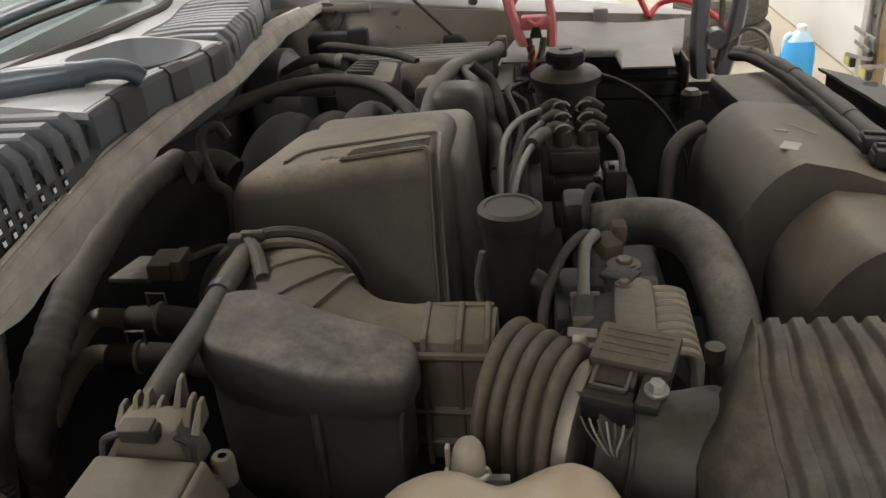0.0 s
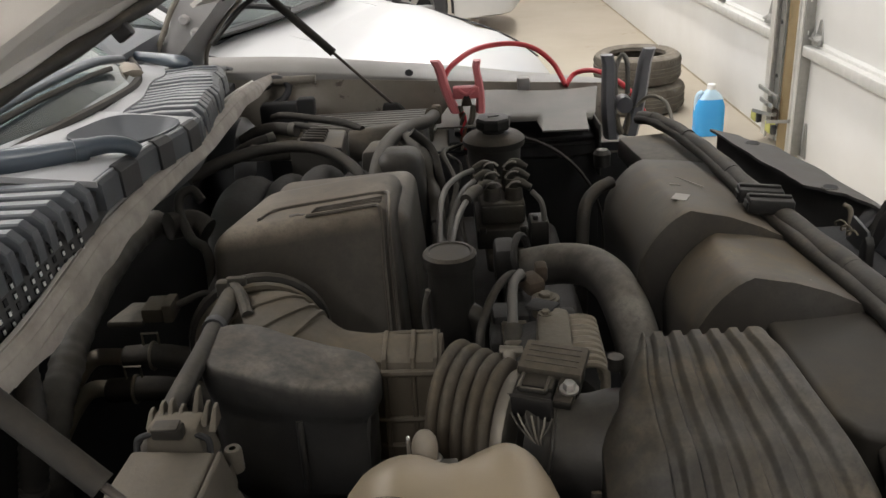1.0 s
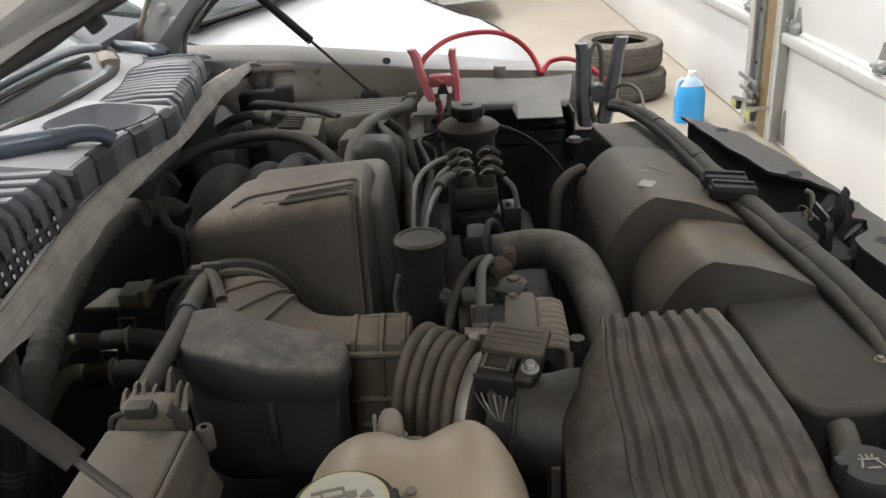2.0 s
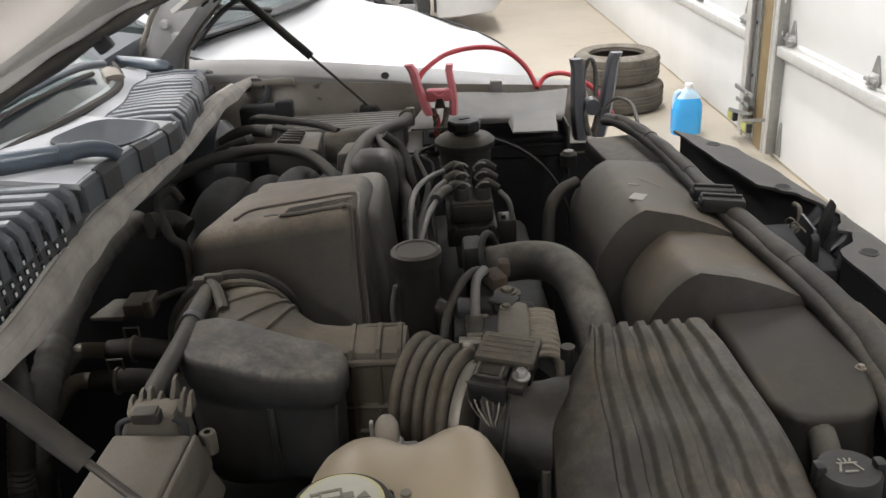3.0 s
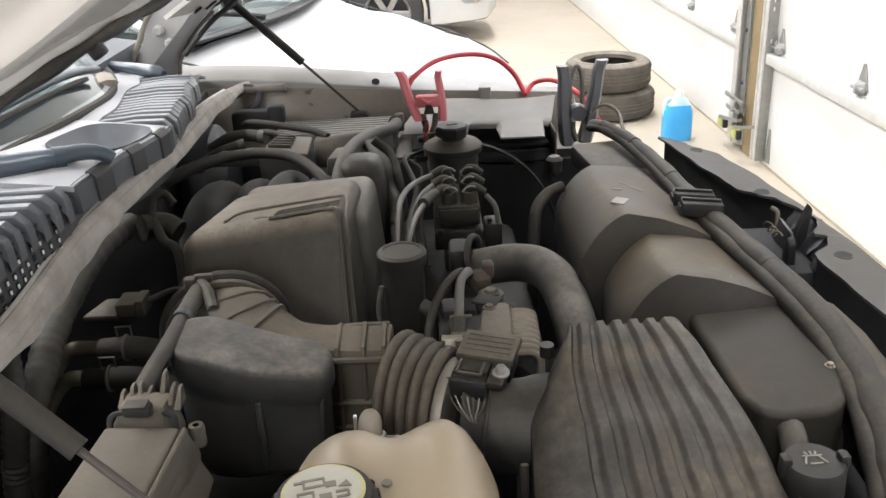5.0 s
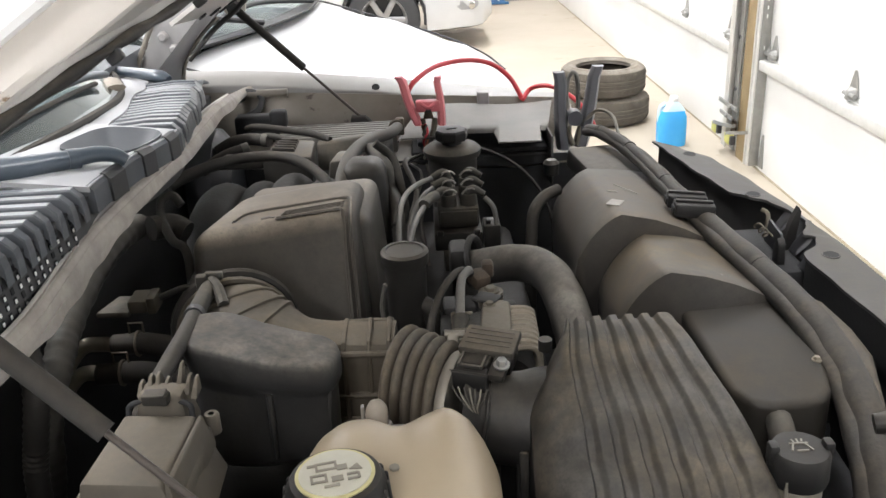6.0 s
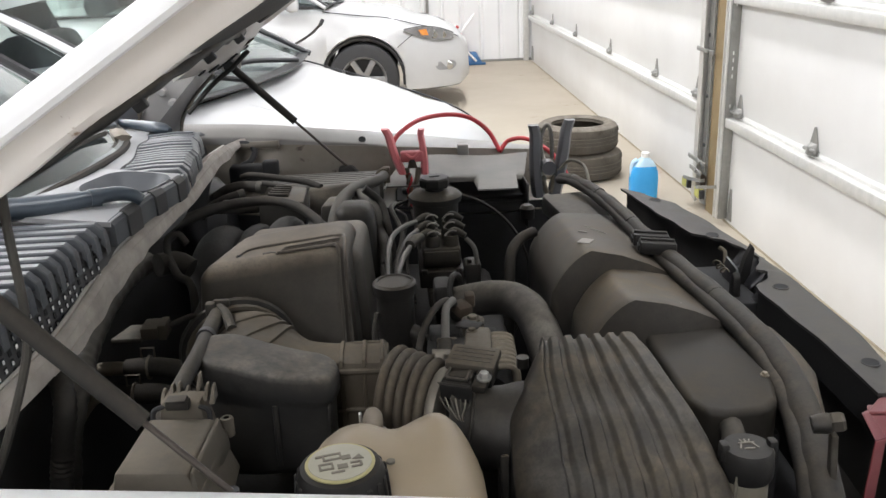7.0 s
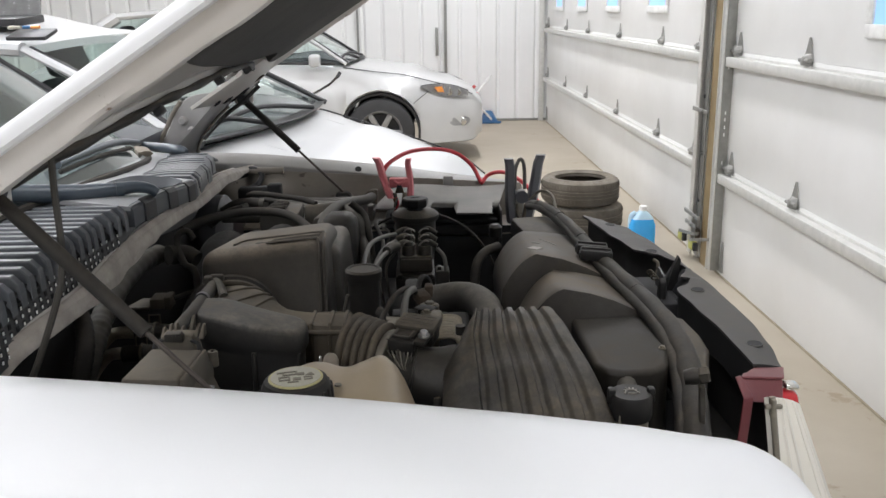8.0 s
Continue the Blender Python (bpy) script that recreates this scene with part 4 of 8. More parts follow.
    for i in range(17):
        y = 0.312 + i * 0.0202
        part("slat", rib(y, lip(y), -0.54, zc(y) + 0.006, 0.0060, 0.05), "slat", c, "", 14)
    part("lip_face", rings([[(lip(y) - 0.012, y, zc(y) + 0.0008), (lip(y) - 0.002, y, zc(y) + 0.0004), (lip(y) + 0.0035, y, zc(y) - 0.005), (lip(y) + 0.004, y, zc(y) - 0.03), (lip(y) - 0.012, y, zc(y) - 0.03)] for y in [0.654 + 0.0098 * i for i in range(29)]]), "cowl", c, "bevelled front lip")
    # Raised dark strips paint the shade of notches; nothing is cut in.
    for y in (0.69, 0.785, 0.875):
        part("notch_shade", rings([[(lip(q) - 0.004, q, zc(q) + 0.0022), (lip(q) + 0.001, q, zc(q) + 0.0012), (lip(q) + 0.0062, q, zc(q) - 0.005), (lip(q) + 0.0066, q, zc(q) - 0.031), (lip(q) - 0.004, q, zc(q) - 0.031)] for q in (y, y + 0.018, y + 0.036)]), "slot", c)
    # White squares on some of the dark holes paint light coming through.
    holes, lit = bmesh.new(), bmesh.new()
    for i in range(24):
        for k in range(6):
            y, v = 0.315 + i * 0.0128, 0.12 + k * 0.145
            spot = Matrix.Translation((lip(y) - 0.0034 + forward(y) * v, y, zc(y) - 0.012 - 0.062 * v)) @ pose(0, 0, 0, 0, -5, 0)
            add(holes, block(0.0010, 0.0054, 0.0058, 0.0, spot, 1))
            if k > 0 and (i * 7 + k * 5) % 6:
                add(lit, block(0.0010, 0.0034, 0.0036, 0.0, spot @ pose(0.0006, -0.0006, -0.0006), 1))
    tagged(part("perforation", holes, "void", c, "rows of small dark holes"), kind="stuff")
    tagged(part("lit_perforation", lit, "cap_white", c, "small white squares painting light through the holes"), kind="stuff")
    return zc


cowl_z = cowl()


def windscreen():
    def f(u, v):
        y = lerp(0.24, 1.70, v)
        return (screen_x(y) - 0.62 * u, lerp(y, MID, 0.10 * u), cowl_z(min(1.3, max(0.6, y))) + 0.014 - 0.02 * abs(v - 0.5) + 0.44 * u)
    g = part("windscreen", sheet(f, 6, 12, 0.005), "screen_glass", truck, "sloping windscreen glass")
    g.visible_shadow = False
    part("windscreen_edge", tube([f(0, i / 8) for i in range(9)], 0.0065, 8), "rubber", truck, "black windscreen edge")
    for v in (0.0, 1.0):
        d = 1 if v else -1
        part("pillar", tube([Vector(f(u / 4, v)) + Vector((-0.03, 0.035 * d, 0)) for u in range(5)], 0.045, 10, 4, 0, 0.7), "white_paint", truck, "white windscreen pillar")
        part("pillar_seal", tube([Vector(f(u / 4, v)) + Vector((0.015, -0.008 * d, 0.012)) for u in range(5)], 0.014, 8, 4), "trim", truck)
    part("dashboard", sheet(lambda u, v: (lerp(-0.53, -1.05, u), lerp(0.3, 1.64, v), 1.165 + 0.03 * math.sin(u * 3)), 6, 6, 0.05), "cowl", truck)
    part("cab_roof", sheet(lambda u, v: (lerp(-1.05, -2.4, u), lerp(0.28, 1.66, v), 1.645 + 0.03 * math.sin(math.pi * v) + 0.02 * math.sin(math.pi * u)), 8, 10, 0.03), "white_paint", truck, "white cab roof")
    part("cab_side", box(-2.6, -0.62, 1.64, 1.76, 0.45, 1.14, 0.04, 3), "white_paint", truck, "white cab side")
    part("cab_side", box(-2.6, -0.62, 0.18, 0.30, 0.45, 1.14, 0.04, 3), "white_paint", truck, "white cab side")
    part("seat", box(-2.1, -1.75, 0.4, 1.55, 0.8, 1.3, 0.08, 3), "seat", truck, "dark cab seat")
    for y in (0.23, 1.71):
        m = Matrix.Translation((0.05, y, 0.37)) @ pose(0, 0, 0, 90)
        part("wheel", lathe([(0.0, -0.1), (0.2, -0.1), (0.22, -0.11), (0.34, -0.12), (0.37, -0.08), (0.37, 0.08), (0.34, 0.12), (0.22, 0.11), (0.2, 0.1), (0, 0.1)], m, 32), "black_tyre", truck, "black tyre")

    # cab back, doors and bed
    for y, s in ((0.24, -1), (1.70, 1)):
        part("rear_pillar", tube([(-2.42, y, 1.12), (-2.38, y - 0.03 * s, 1.4), (-2.36, y - 0.06 * s, 1.64)], 0.055, 8, 4, 0, 0.7), "white_paint", truck, "white rear cab pillar")
        part("roof_rail", tube([(-1.08, y - 0.06 * s, 1.63), (-1.7, y - 0.055 * s, 1.67), (-2.38, y - 0.06 * s, 1.65)], 0.045, 8), "white_paint", truck)
        side = part("side_window", prism([(-1.0, y - 0.004, 1.13), (-2.4, y - 0.004, 1.13), (-2.4, y + 0.004, 1.13), (-1.0, y + 0.004, 1.13)], [(-1.2, y - 0.06 * s - 0.004, 1.62), (-2.34, y - 0.06 * s - 0.004, 1.62), (-2.34, y - 0.06 * s + 0.004, 1.62), (-1.2, y - 0.06 * s + 0.004, 1.62)]), "glass", truck)
        side.visible_shadow = False
        part("bed_side", box(-4.4, -2.66, min(y, y - 0.09 * s), max(y, y - 0.09 * s), 0.5, 1.06, 0.03, 3), "white_paint", truck, "white bed side")
        m = Matrix.Translation((-3.5, y - 0.02 * s, 0.37)) @ pose(0, 0, 0, 90)
        part("wheel", lathe([(0.0, -0.1), (0.2, -0.1), (0.22, -0.11), (0.34, -0.12), (0.37, -0.08), (0.37, 0.08), (0.34, 0.12), (0.22, 0.11), (0.2, 0.1), (0, 0.1)], m, 32), "black_tyre", truck, "black tyre")
    part("cab_back", box(-2.6, -2.52, 0.25, 1.69, 0.5, 1.62, 0.03, 3), "white_paint", truck, "white cab back")
    part("cab_floor", box(-2.6, -0.6, 0.25, 1.69, 0.42, 0.5, 0.01), "trim", truck)
    part("bed_floor", box(-4.36, -2.66, 0.3, 1.64, 0.62, 0.68, 0.01), "white_paint", truck, "white bed floor")
    part("tailgate", box(-4.44, -4.36, 0.3, 1.64, 0.55, 1.06, 0.02, 3), "white_paint", truck, "white tailgate")


windscreen()


def wipers():
    w1 = thing("wiper_arm", (-0.36, 0.70, 1.19), "black wiper arm with its pivot cover on the cowl", "wiper")
    part("arm", tube([(-0.336, 0.712, 1.197), (-0.362, 0.694, 1.198), (-0.392, 0.672, 1.200), (-0.46, 0.625, 1.212), (-0.54, 0.575, 1.235), (-0.68, 0.51, 1.28)], lambda f: 0.0125 + 0.0045 * min(1.0, f * 2.5), 16, 6, 0, 0.8), "wiper", w1)
    part("joint", tube([(-0.332, 0.7145, 1.1965), (-0.342, 0.708, 1.1975)], 0.0142, 16, 1, 0, 0.8), "wiper", w1, "stepped hinge joint")
    part("pivot", tube([(-0.288, 0.732, 1.186), (-0.298, 0.729, 1.194), (-0.316, 0.723, 1.198), (-0.338, 0.711, 1.1975)], lambda f: 0.0095 + 0.0025 * f, 14, 6, 0, 0.8), "wiper", w1)
    w2 = thing("wiper_arm", (-0.47, 1.35, 1.18), "dark blue-black wiper arm resting on the windscreen foot", "wiper")
    part("arm", tube([(-0.412, 1.380, 1.146), (-0.46, 1.410, 1.150), (-0.52, 1.452, 1.151), (-0.60, 1.512, 1.151), (-0.70, 1.585, 1.152)], lambda f: 0.019 * min(1.0, (f + 0.015) / 0.12) ** 0.5 * (1 - 0.72 * f), 14, 8, 0, 0.7), "wiper", w2)
    part("blade", tube([(-0.444, 0.76, 1.227), (-0.445, 0.823, 1.227), (-0.448, 0.961, 1.223), (-0.452, 1.047, 1.217), (-0.455, 1.115, 1.209), (-0.456, 1.185, 1.197)], lambda f: 0.0095 - 0.002 * f, 12, 6, 0, 0.8), "wiper", w2, "blue-black wiper blade lying on the glass")
    part("blade_rubber", tube([(-0.438, 0.76, 1.216), (-0.439, 0.86, 1.214), (-0.441, 0.96, 1.209), (-0.445, 1.05, 1.203), (-0.449, 1.12, 1.196)], 0.004, 8), "rubber", w2, "dusty wiper rubber")
    w3 = thing("cowl_end_rubber", (-0.44, 1.2, 1.16), "torn pale rubber at the end of the cowl", "rubber seal")
    part("flap", tube([(-0.446, 1.195, 1.172), (-0.462, 1.225, 1.178), (-0.470, 1.255, 1.172), (-0.488, 1.27, 1.174)], lambda f: 0.015 - 0.007 * f, 8, 6, 0.003, 0.4), "stub", w3)


wipers()

# ---- front end ----


def front():
    r = thing("radiator_support", (0.54, 0.9, 0.97), "grey-black radiator support panel with mounting holes", "panel")
    outer = curve_of((0.486, 0.578), (0.56, 0.590), (0.64, 0.596), (0.80, 0.592), (0.93, 0.582), (1.08, 0.567), (1.214, 0.548), (1.30, 0.512), (1.34, 0.485))
    inner = curve_of((0.486, 0.539), (0.60, 0.537), (0.70, 0.528), (0.770, 0.522), (0.784, 0.524), (0.815, 0.553), (0.822, 0.556), (0.838, 0.562), (0.846, 0.549), (0.880, 0.566), (0.894, 0.572), (0.93, 0.566), (0.977, 0.551), (1.0, 0.530), (1.028, 0.508), (1.07, 0.503), (1.158, 0.488), (1.264, 0.478), (1.34, 0.470))

    def z_at(y, v):
        return 0.993 + 0.008 * math.sin((y - 0.486) / 0.85 * 3) - 0.006 * v * v
    ys = [0.487 + 0.006 * i for i in range(142)]
    part("top_plate", sheet(lambda u, v: (lerp(inner(lerp(ys[0], ys[-1], u)), outer(lerp(ys[0], ys[-1], u)), v), lerp(ys[0], ys[-1], u), z_at(lerp(ys[0], ys[-1], u), v)), 170, 5, 0.004), "support", r)
    part("front_lip", sheet(lambda u, v: (outer(lerp(0.487, 1.33, u)) - 0.003 + 0.004 * v, lerp(0.487, 1.33, u), z_at(lerp(0.487, 1.33, u), 1) - 0.002 - 0.2 * v), 40, 3, 0.004, (-1, 0, 0)), "support", r)
    part("inner_lip", sheet(lambda u, v: (inner(lerp(0.487, 0.78, u)) + 0.002, lerp(0.487, 0.78, u), z_at(lerp(0.487, 0.78, u), 0) - 0.003 - 0.05 * v), 20, 3, 0.003, (1, 0, 0)), "void", r)
    for x, y in ((0.511, 1.238), (0.540, 1.008), (0.557, 0.780), (0.5665, 0.556)):
        v = (x - inner(y)) / (outer(y) - inner(y))
        rim = part("hole_rim", torus(0.0105, 0.0012, Matrix.Translation((x, y, z_at(y, v) + 0.0004)), 20, 6), "support", r)
        part("hole", lathe([(0, 0), (0.0098, 0), (0.0098, 0.0008), (0, 0.0008)], Matrix.Translation((x, y, z_at(y, v) + 0.0004)), 16), "void", rim)
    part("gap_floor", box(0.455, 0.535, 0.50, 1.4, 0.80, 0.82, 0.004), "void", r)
    # torn black edge round the latch opening
    for k, (y, l) in enumerate(((0.806, 0.020), (0.835, 0.026), (0.862, 0.016), (0.905, 0.022), (0.940, 0.014))):
        x = inner(y)
        part("torn_edge", prism([(x - 0.014, y - 0.014, 0.968), (x + 0.010, y - 0.012, 0.986), (x + 0.008, y + 0.012, 0.986), (x - 0.016, y + 0.012, 0.966)], [(x - 0.012, y - 0.010, 0.975), (x + 0.004 + 0.4 * l, y - 0.008, 0.9985), (x + 0.004, y + 0.010, 0.9985), (x - 0.012, y + 0.010, 0.972)], 0.001, 1), "trim", r)
    l = thing("bonnet_latch", (0.52, 0.89, 0.94), "black bonnet latch standing in the radiator support", "latch")
    part("base", box(0.488, 0.545, 0.80, 0.955, 0.935, 0.968, 0.006), "void", l)
    part("hook", rings([[(x, 0.868 + 0.25 * (x - 0.53), z) for x, z in out] for out in ([(0.528, 0.955), (0.547, 0.955), (0.552, 0.985), (0.556, 1.022), (0.552, 1.028), (0.542, 1.008)],)] + [[(x, 0.879 + 0.25 * (x - 0.53), z) for x, z in [(0.528, 0.955), (0.547, 0.955), (0.552, 0.985), (0.556, 1.022), (0.552, 1.028), (0.542, 1.008)]]]), "cap_black", l, "pointed latch hook")
    part("lever", bevel(rings([[(0.508, y, z) for y, z in ((0.822, 0.955), (0.846, 0.955), (0.843, 0.992), (0.834, 1.004), (0.826, 0.996))], [(0.519, y, z) for y, z in ((0.822, 0.955), (0.846, 0.955), (0.843, 0.992), (0.834, 1.004), (0.826, 0.996))]]), 0.003, 2), "cap_black", l, "rounded release lever")
    part("latch_plate", prism([(0.522, 0.835, 0.95), (0.527, 0.835, 0.95), (0.527, 0.915, 0.95), (0.522, 0.915, 0.95)], [(0.523, 0.858, 0.998), (0.527, 0.858, 0.998), (0.527, 0.900, 1.003), (0.523, 0.900, 1.003)], 0.001), "trim", l)
    part("return_spring", tube([(0.512 + 0.005 * math.cos(i * 1.3), 0.868 + 0.0035 * i, 0.990 + 0.005 * math.sin(i * 1.3)) for i in range(14)], 0.0013, 6, 2), "alloy", l)
    part("striker_pin", tube([(0.524, 0.905, 0.975), (0.528, 0.918, 1.002), (0.522, 0.926, 1.008)], 0.0035, 8), "alloy", l)
    # maroon header and lamp
    h = thing("header_bracket", (0.54, 0.45, 0.9), "dusty maroon painted header bracket", "bracket")
    part("top_plate", bevel(rings([[(x, y, 0.9855) for x, y in ((0.512, 0.458), (0.566, 0.452), (0.579, 0.4855), (0.539, 0.4855))], [(x, y, 0.989) for x, y in ((0.511, 0.458), (0.566, 0.452), (0.579, 0.4855), (0.539, 0.4855))]]), 0.001, 1), "maroon", h)
    part("face", prism([(0.523, 0.438, 0.962), (0.563, 0.440, 0.958), (0.566, 0.462, 0.958), (0.523, 0.470, 0.962)], [(0.512, 0.458, 0.985), (0.565, 0.453, 0.985), (0.570, 0.475, 0.985), (0.523, 0.480, 0.985)], 0.002), "maroon", h)
    part("strap", prism([(0.499, 0.424, 0.87), (0.513, 0.427, 0.87), (0.513, 0.430, 0.87), (0.499, 0.427, 0.87)], [(0.507, 0.428, 0.972), (0.521, 0.432, 0.972), (0.521, 0.435, 0.972), (0.507, 0.431, 0.972)], 0.0008, 1), "maroon", h)
    part("strap_elbow", prism([(0.507, 0.428, 0.9725), (0.521, 0.432, 0.9725), (0.521, 0.435, 0.9725), (0.507, 0.431, 0.9725)], [(0.505, 0.452, 0.990), (0.513, 0.458, 0.990), (0.512, 0.461, 0.990), (0.503, 0.455, 0.990)], 0.0008, 1), "maroon", h)
    part("red_lens", prism([(0.558, 0.440, 0.946), (0.590, 0.446, 0.942), (0.594, 0.468, 0.942), (0.560, 0.468, 0.946)], [(0.553, 0.446, 0.972), (0.586, 0.450, 0.966), (0.590, 0.470, 0.966), (0.558, 0.472, 0.972)], 0.006, 3), "red_lens", h, "bright red lens")
    part("silver_tip", box(0.570, 0.588, 0.452, 0.470, 0.970, 0.978, 0.003), "bright_steel", h)
    k = thing("headlamp", (0.58, 0.4, 0.7), "headlamp with a glossy lens, cream for reflected light", "headlamp")

    def lens(u, v):
        a0 = Vector((0.544, 0.432, 0.972)).lerp(Vector((0.560, 0.40, 0.80)), u)
        a1 = Vector((0.588, 0.448, 0.953)).lerp(Vector((0.664, 0.44, 0.76)), u)
        return tuple(a0.lerp(a1, v) + Vector((0.008, -0.006, 0.006)) * math.sin(math.pi * v) * (0.4 + u))
    part("lens", sheet(lens, 10, 10, 0.012, (-0.6, 0.6, -0.3)), "lens", k)
    part("lens_rim", tube([lens(i / 6, 0.0) for i in range(7)], 0.0045, 8), "neck", k, "pale lens rim")
    for v in (0.2, 0.35, 0.62, 0.8):
        part("lens_fold", tube([Vector(lens(i / 6, v)) - Vector((0.0015, -0.001, 0.0015)) for i in range(7)], 0.003, 6), "lens", k)
    part("lamp_back", lathe([(0, 0), (0.045, 0), (0.05, 0.02), (0.02, 0.05), (0, 0.05)], Matrix.Translation((0.545, 0.42, 0.83)) @ pose(0, 0, 0, 30, -60, 0), 20), "rust", k, "brown lamp back")
    part("adjuster", add(box(0.534, 0.556, 0.424, 0.430, 0.958, 0.964, 0.002), box(0.541, 0.547, 0.422, 0.432, 0.948, 0.972, 0.002)), "neck", k)


front()

# ---- under the bonnet ----


def bolt(at, parent, r=0.007, h=0.008, m=None, mat="steel"):
    mm = Matrix.Translation(at) @ (m or Matrix())
    part("bolt", add(lathe([(0, 0), (r * 1.5, 0), (r * 1.5, 0.002), (r, 0.002)], mm, 16), lathe([(0, 0.002), (r, 0.002), (r, h), (r * 0.85, h + 0.001), (0, h + 0.001)], mm, 6)), mat, parent)


def engine_cover():
    c = thing("engine_cover", (-0.13, 0.84, 0.9), "dusty dark plastic engine cover with raised ridges", "engine cover")
    low = [(-0.243, 0.698, 0.90), (-0.030, 0.688, 0.90), (-0.026, 0.95, 0.90), (-0.23, 0.965, 0.90)]
    high = [(-0.234, 0.722, 1.093), (-0.042, 0.747, 1.106), (-0.037, 0.905, 1.099), (-0.198, 0.872, 1.089)]
    part("shell", prism(low, high, 0.021, 5), "cover_plastic", c, "", 60)
    part("side_flange", prism([(-0.235, 0.80, 0.88), (-0.013, 0.765, 0.88), (-0.008, 0.985, 0.88), (-0.225, 0.985, 0.88)], [(-0.20, 0.82, 1.07), (-0.027, 0.80, 1.080), (-0.022, 0.975, 1.075), (-0.20, 0.975, 1.066)], 0.018, 4), "cover_plastic", c, "", 60)

    def cover_z(x, y):
        """Height of the flat top."""
        return 1.1048 + 0.069 * (x + 0.05) - 0.045 * (y - 0.76) + 0.0003

    def face_y(z):
        return 0.6885 + (z - 0.90) * 0.285

    def ridge(top, xs, r, mat, drop=True):
        pts = [(x, y, cover_z(x, y)) for x, y in top]
        if drop:
            x0, x1 = xs
            pts += [(lerp(x0, x1, 0.1), 0.7485, 1.0945), (lerp(x0, x1, 0.25), face_y(1.06), 1.06), (lerp(x0, x1, 0.6), face_y(1.0), 1.0), (x1, face_y(0.93), 0.93)]
        part("ridge", tube(pts, r, 8, 5), mat, c)
    # an arched outer line that turns down the front, a shadow groove beside it and the inner line
    arch = [(-0.184, 0.757), (-0.176, 0.779), (-0.158, 0.790), (-0.11, 0.798), (-0.062, 0.806), (-0.048, 0.802), (-0.0445, 0.782)]
    ridge(arch, (-0.0440, -0.0375), 0.0019, "cover_plastic")
    ridge([(x - 0.001, y - 0.0034) for x, y in arch], (-0.0468, -0.0405), 0.0008, "cover_line")
    inner_line = [(-0.132, 0.752), (-0.095, 0.757), (-0.064, 0.761), (-0.0545, 0.757)]
    ridge(inner_line, (-0.0520, -0.0465), 0.0022, "cover_plastic")
    ridge([(x - 0.001, y - 0.0034) for x, y in inner_line], (-0.0548, -0.0495), 0.0009, "cover_line")
    for i in range(4):
        a, b = 0.7625 + 0.0042 * i, 0.7695 + 0.0062 * i
        ridge([(-0.128 + 0.001 * i, a), (-0.09, lerp(a, b, 0.5)), (-0.053, b)], None, 0.0008, "cover_line", False)
    part("emblem", add(block(0.012, 0.007, 0.002, 0.001, Matrix.Translation((-0.146, 0.760, 1.0978)) @ pose(0, 0, 0, 0, -4, 20)), block(0.006, 0.005, 0.002, 0.001, Matrix.Translation((-0.1375, 0.759, 1.0984)) @ pose(0, 0, 0, 0, -4, -20))), "cover_line", c)


engine_cover()


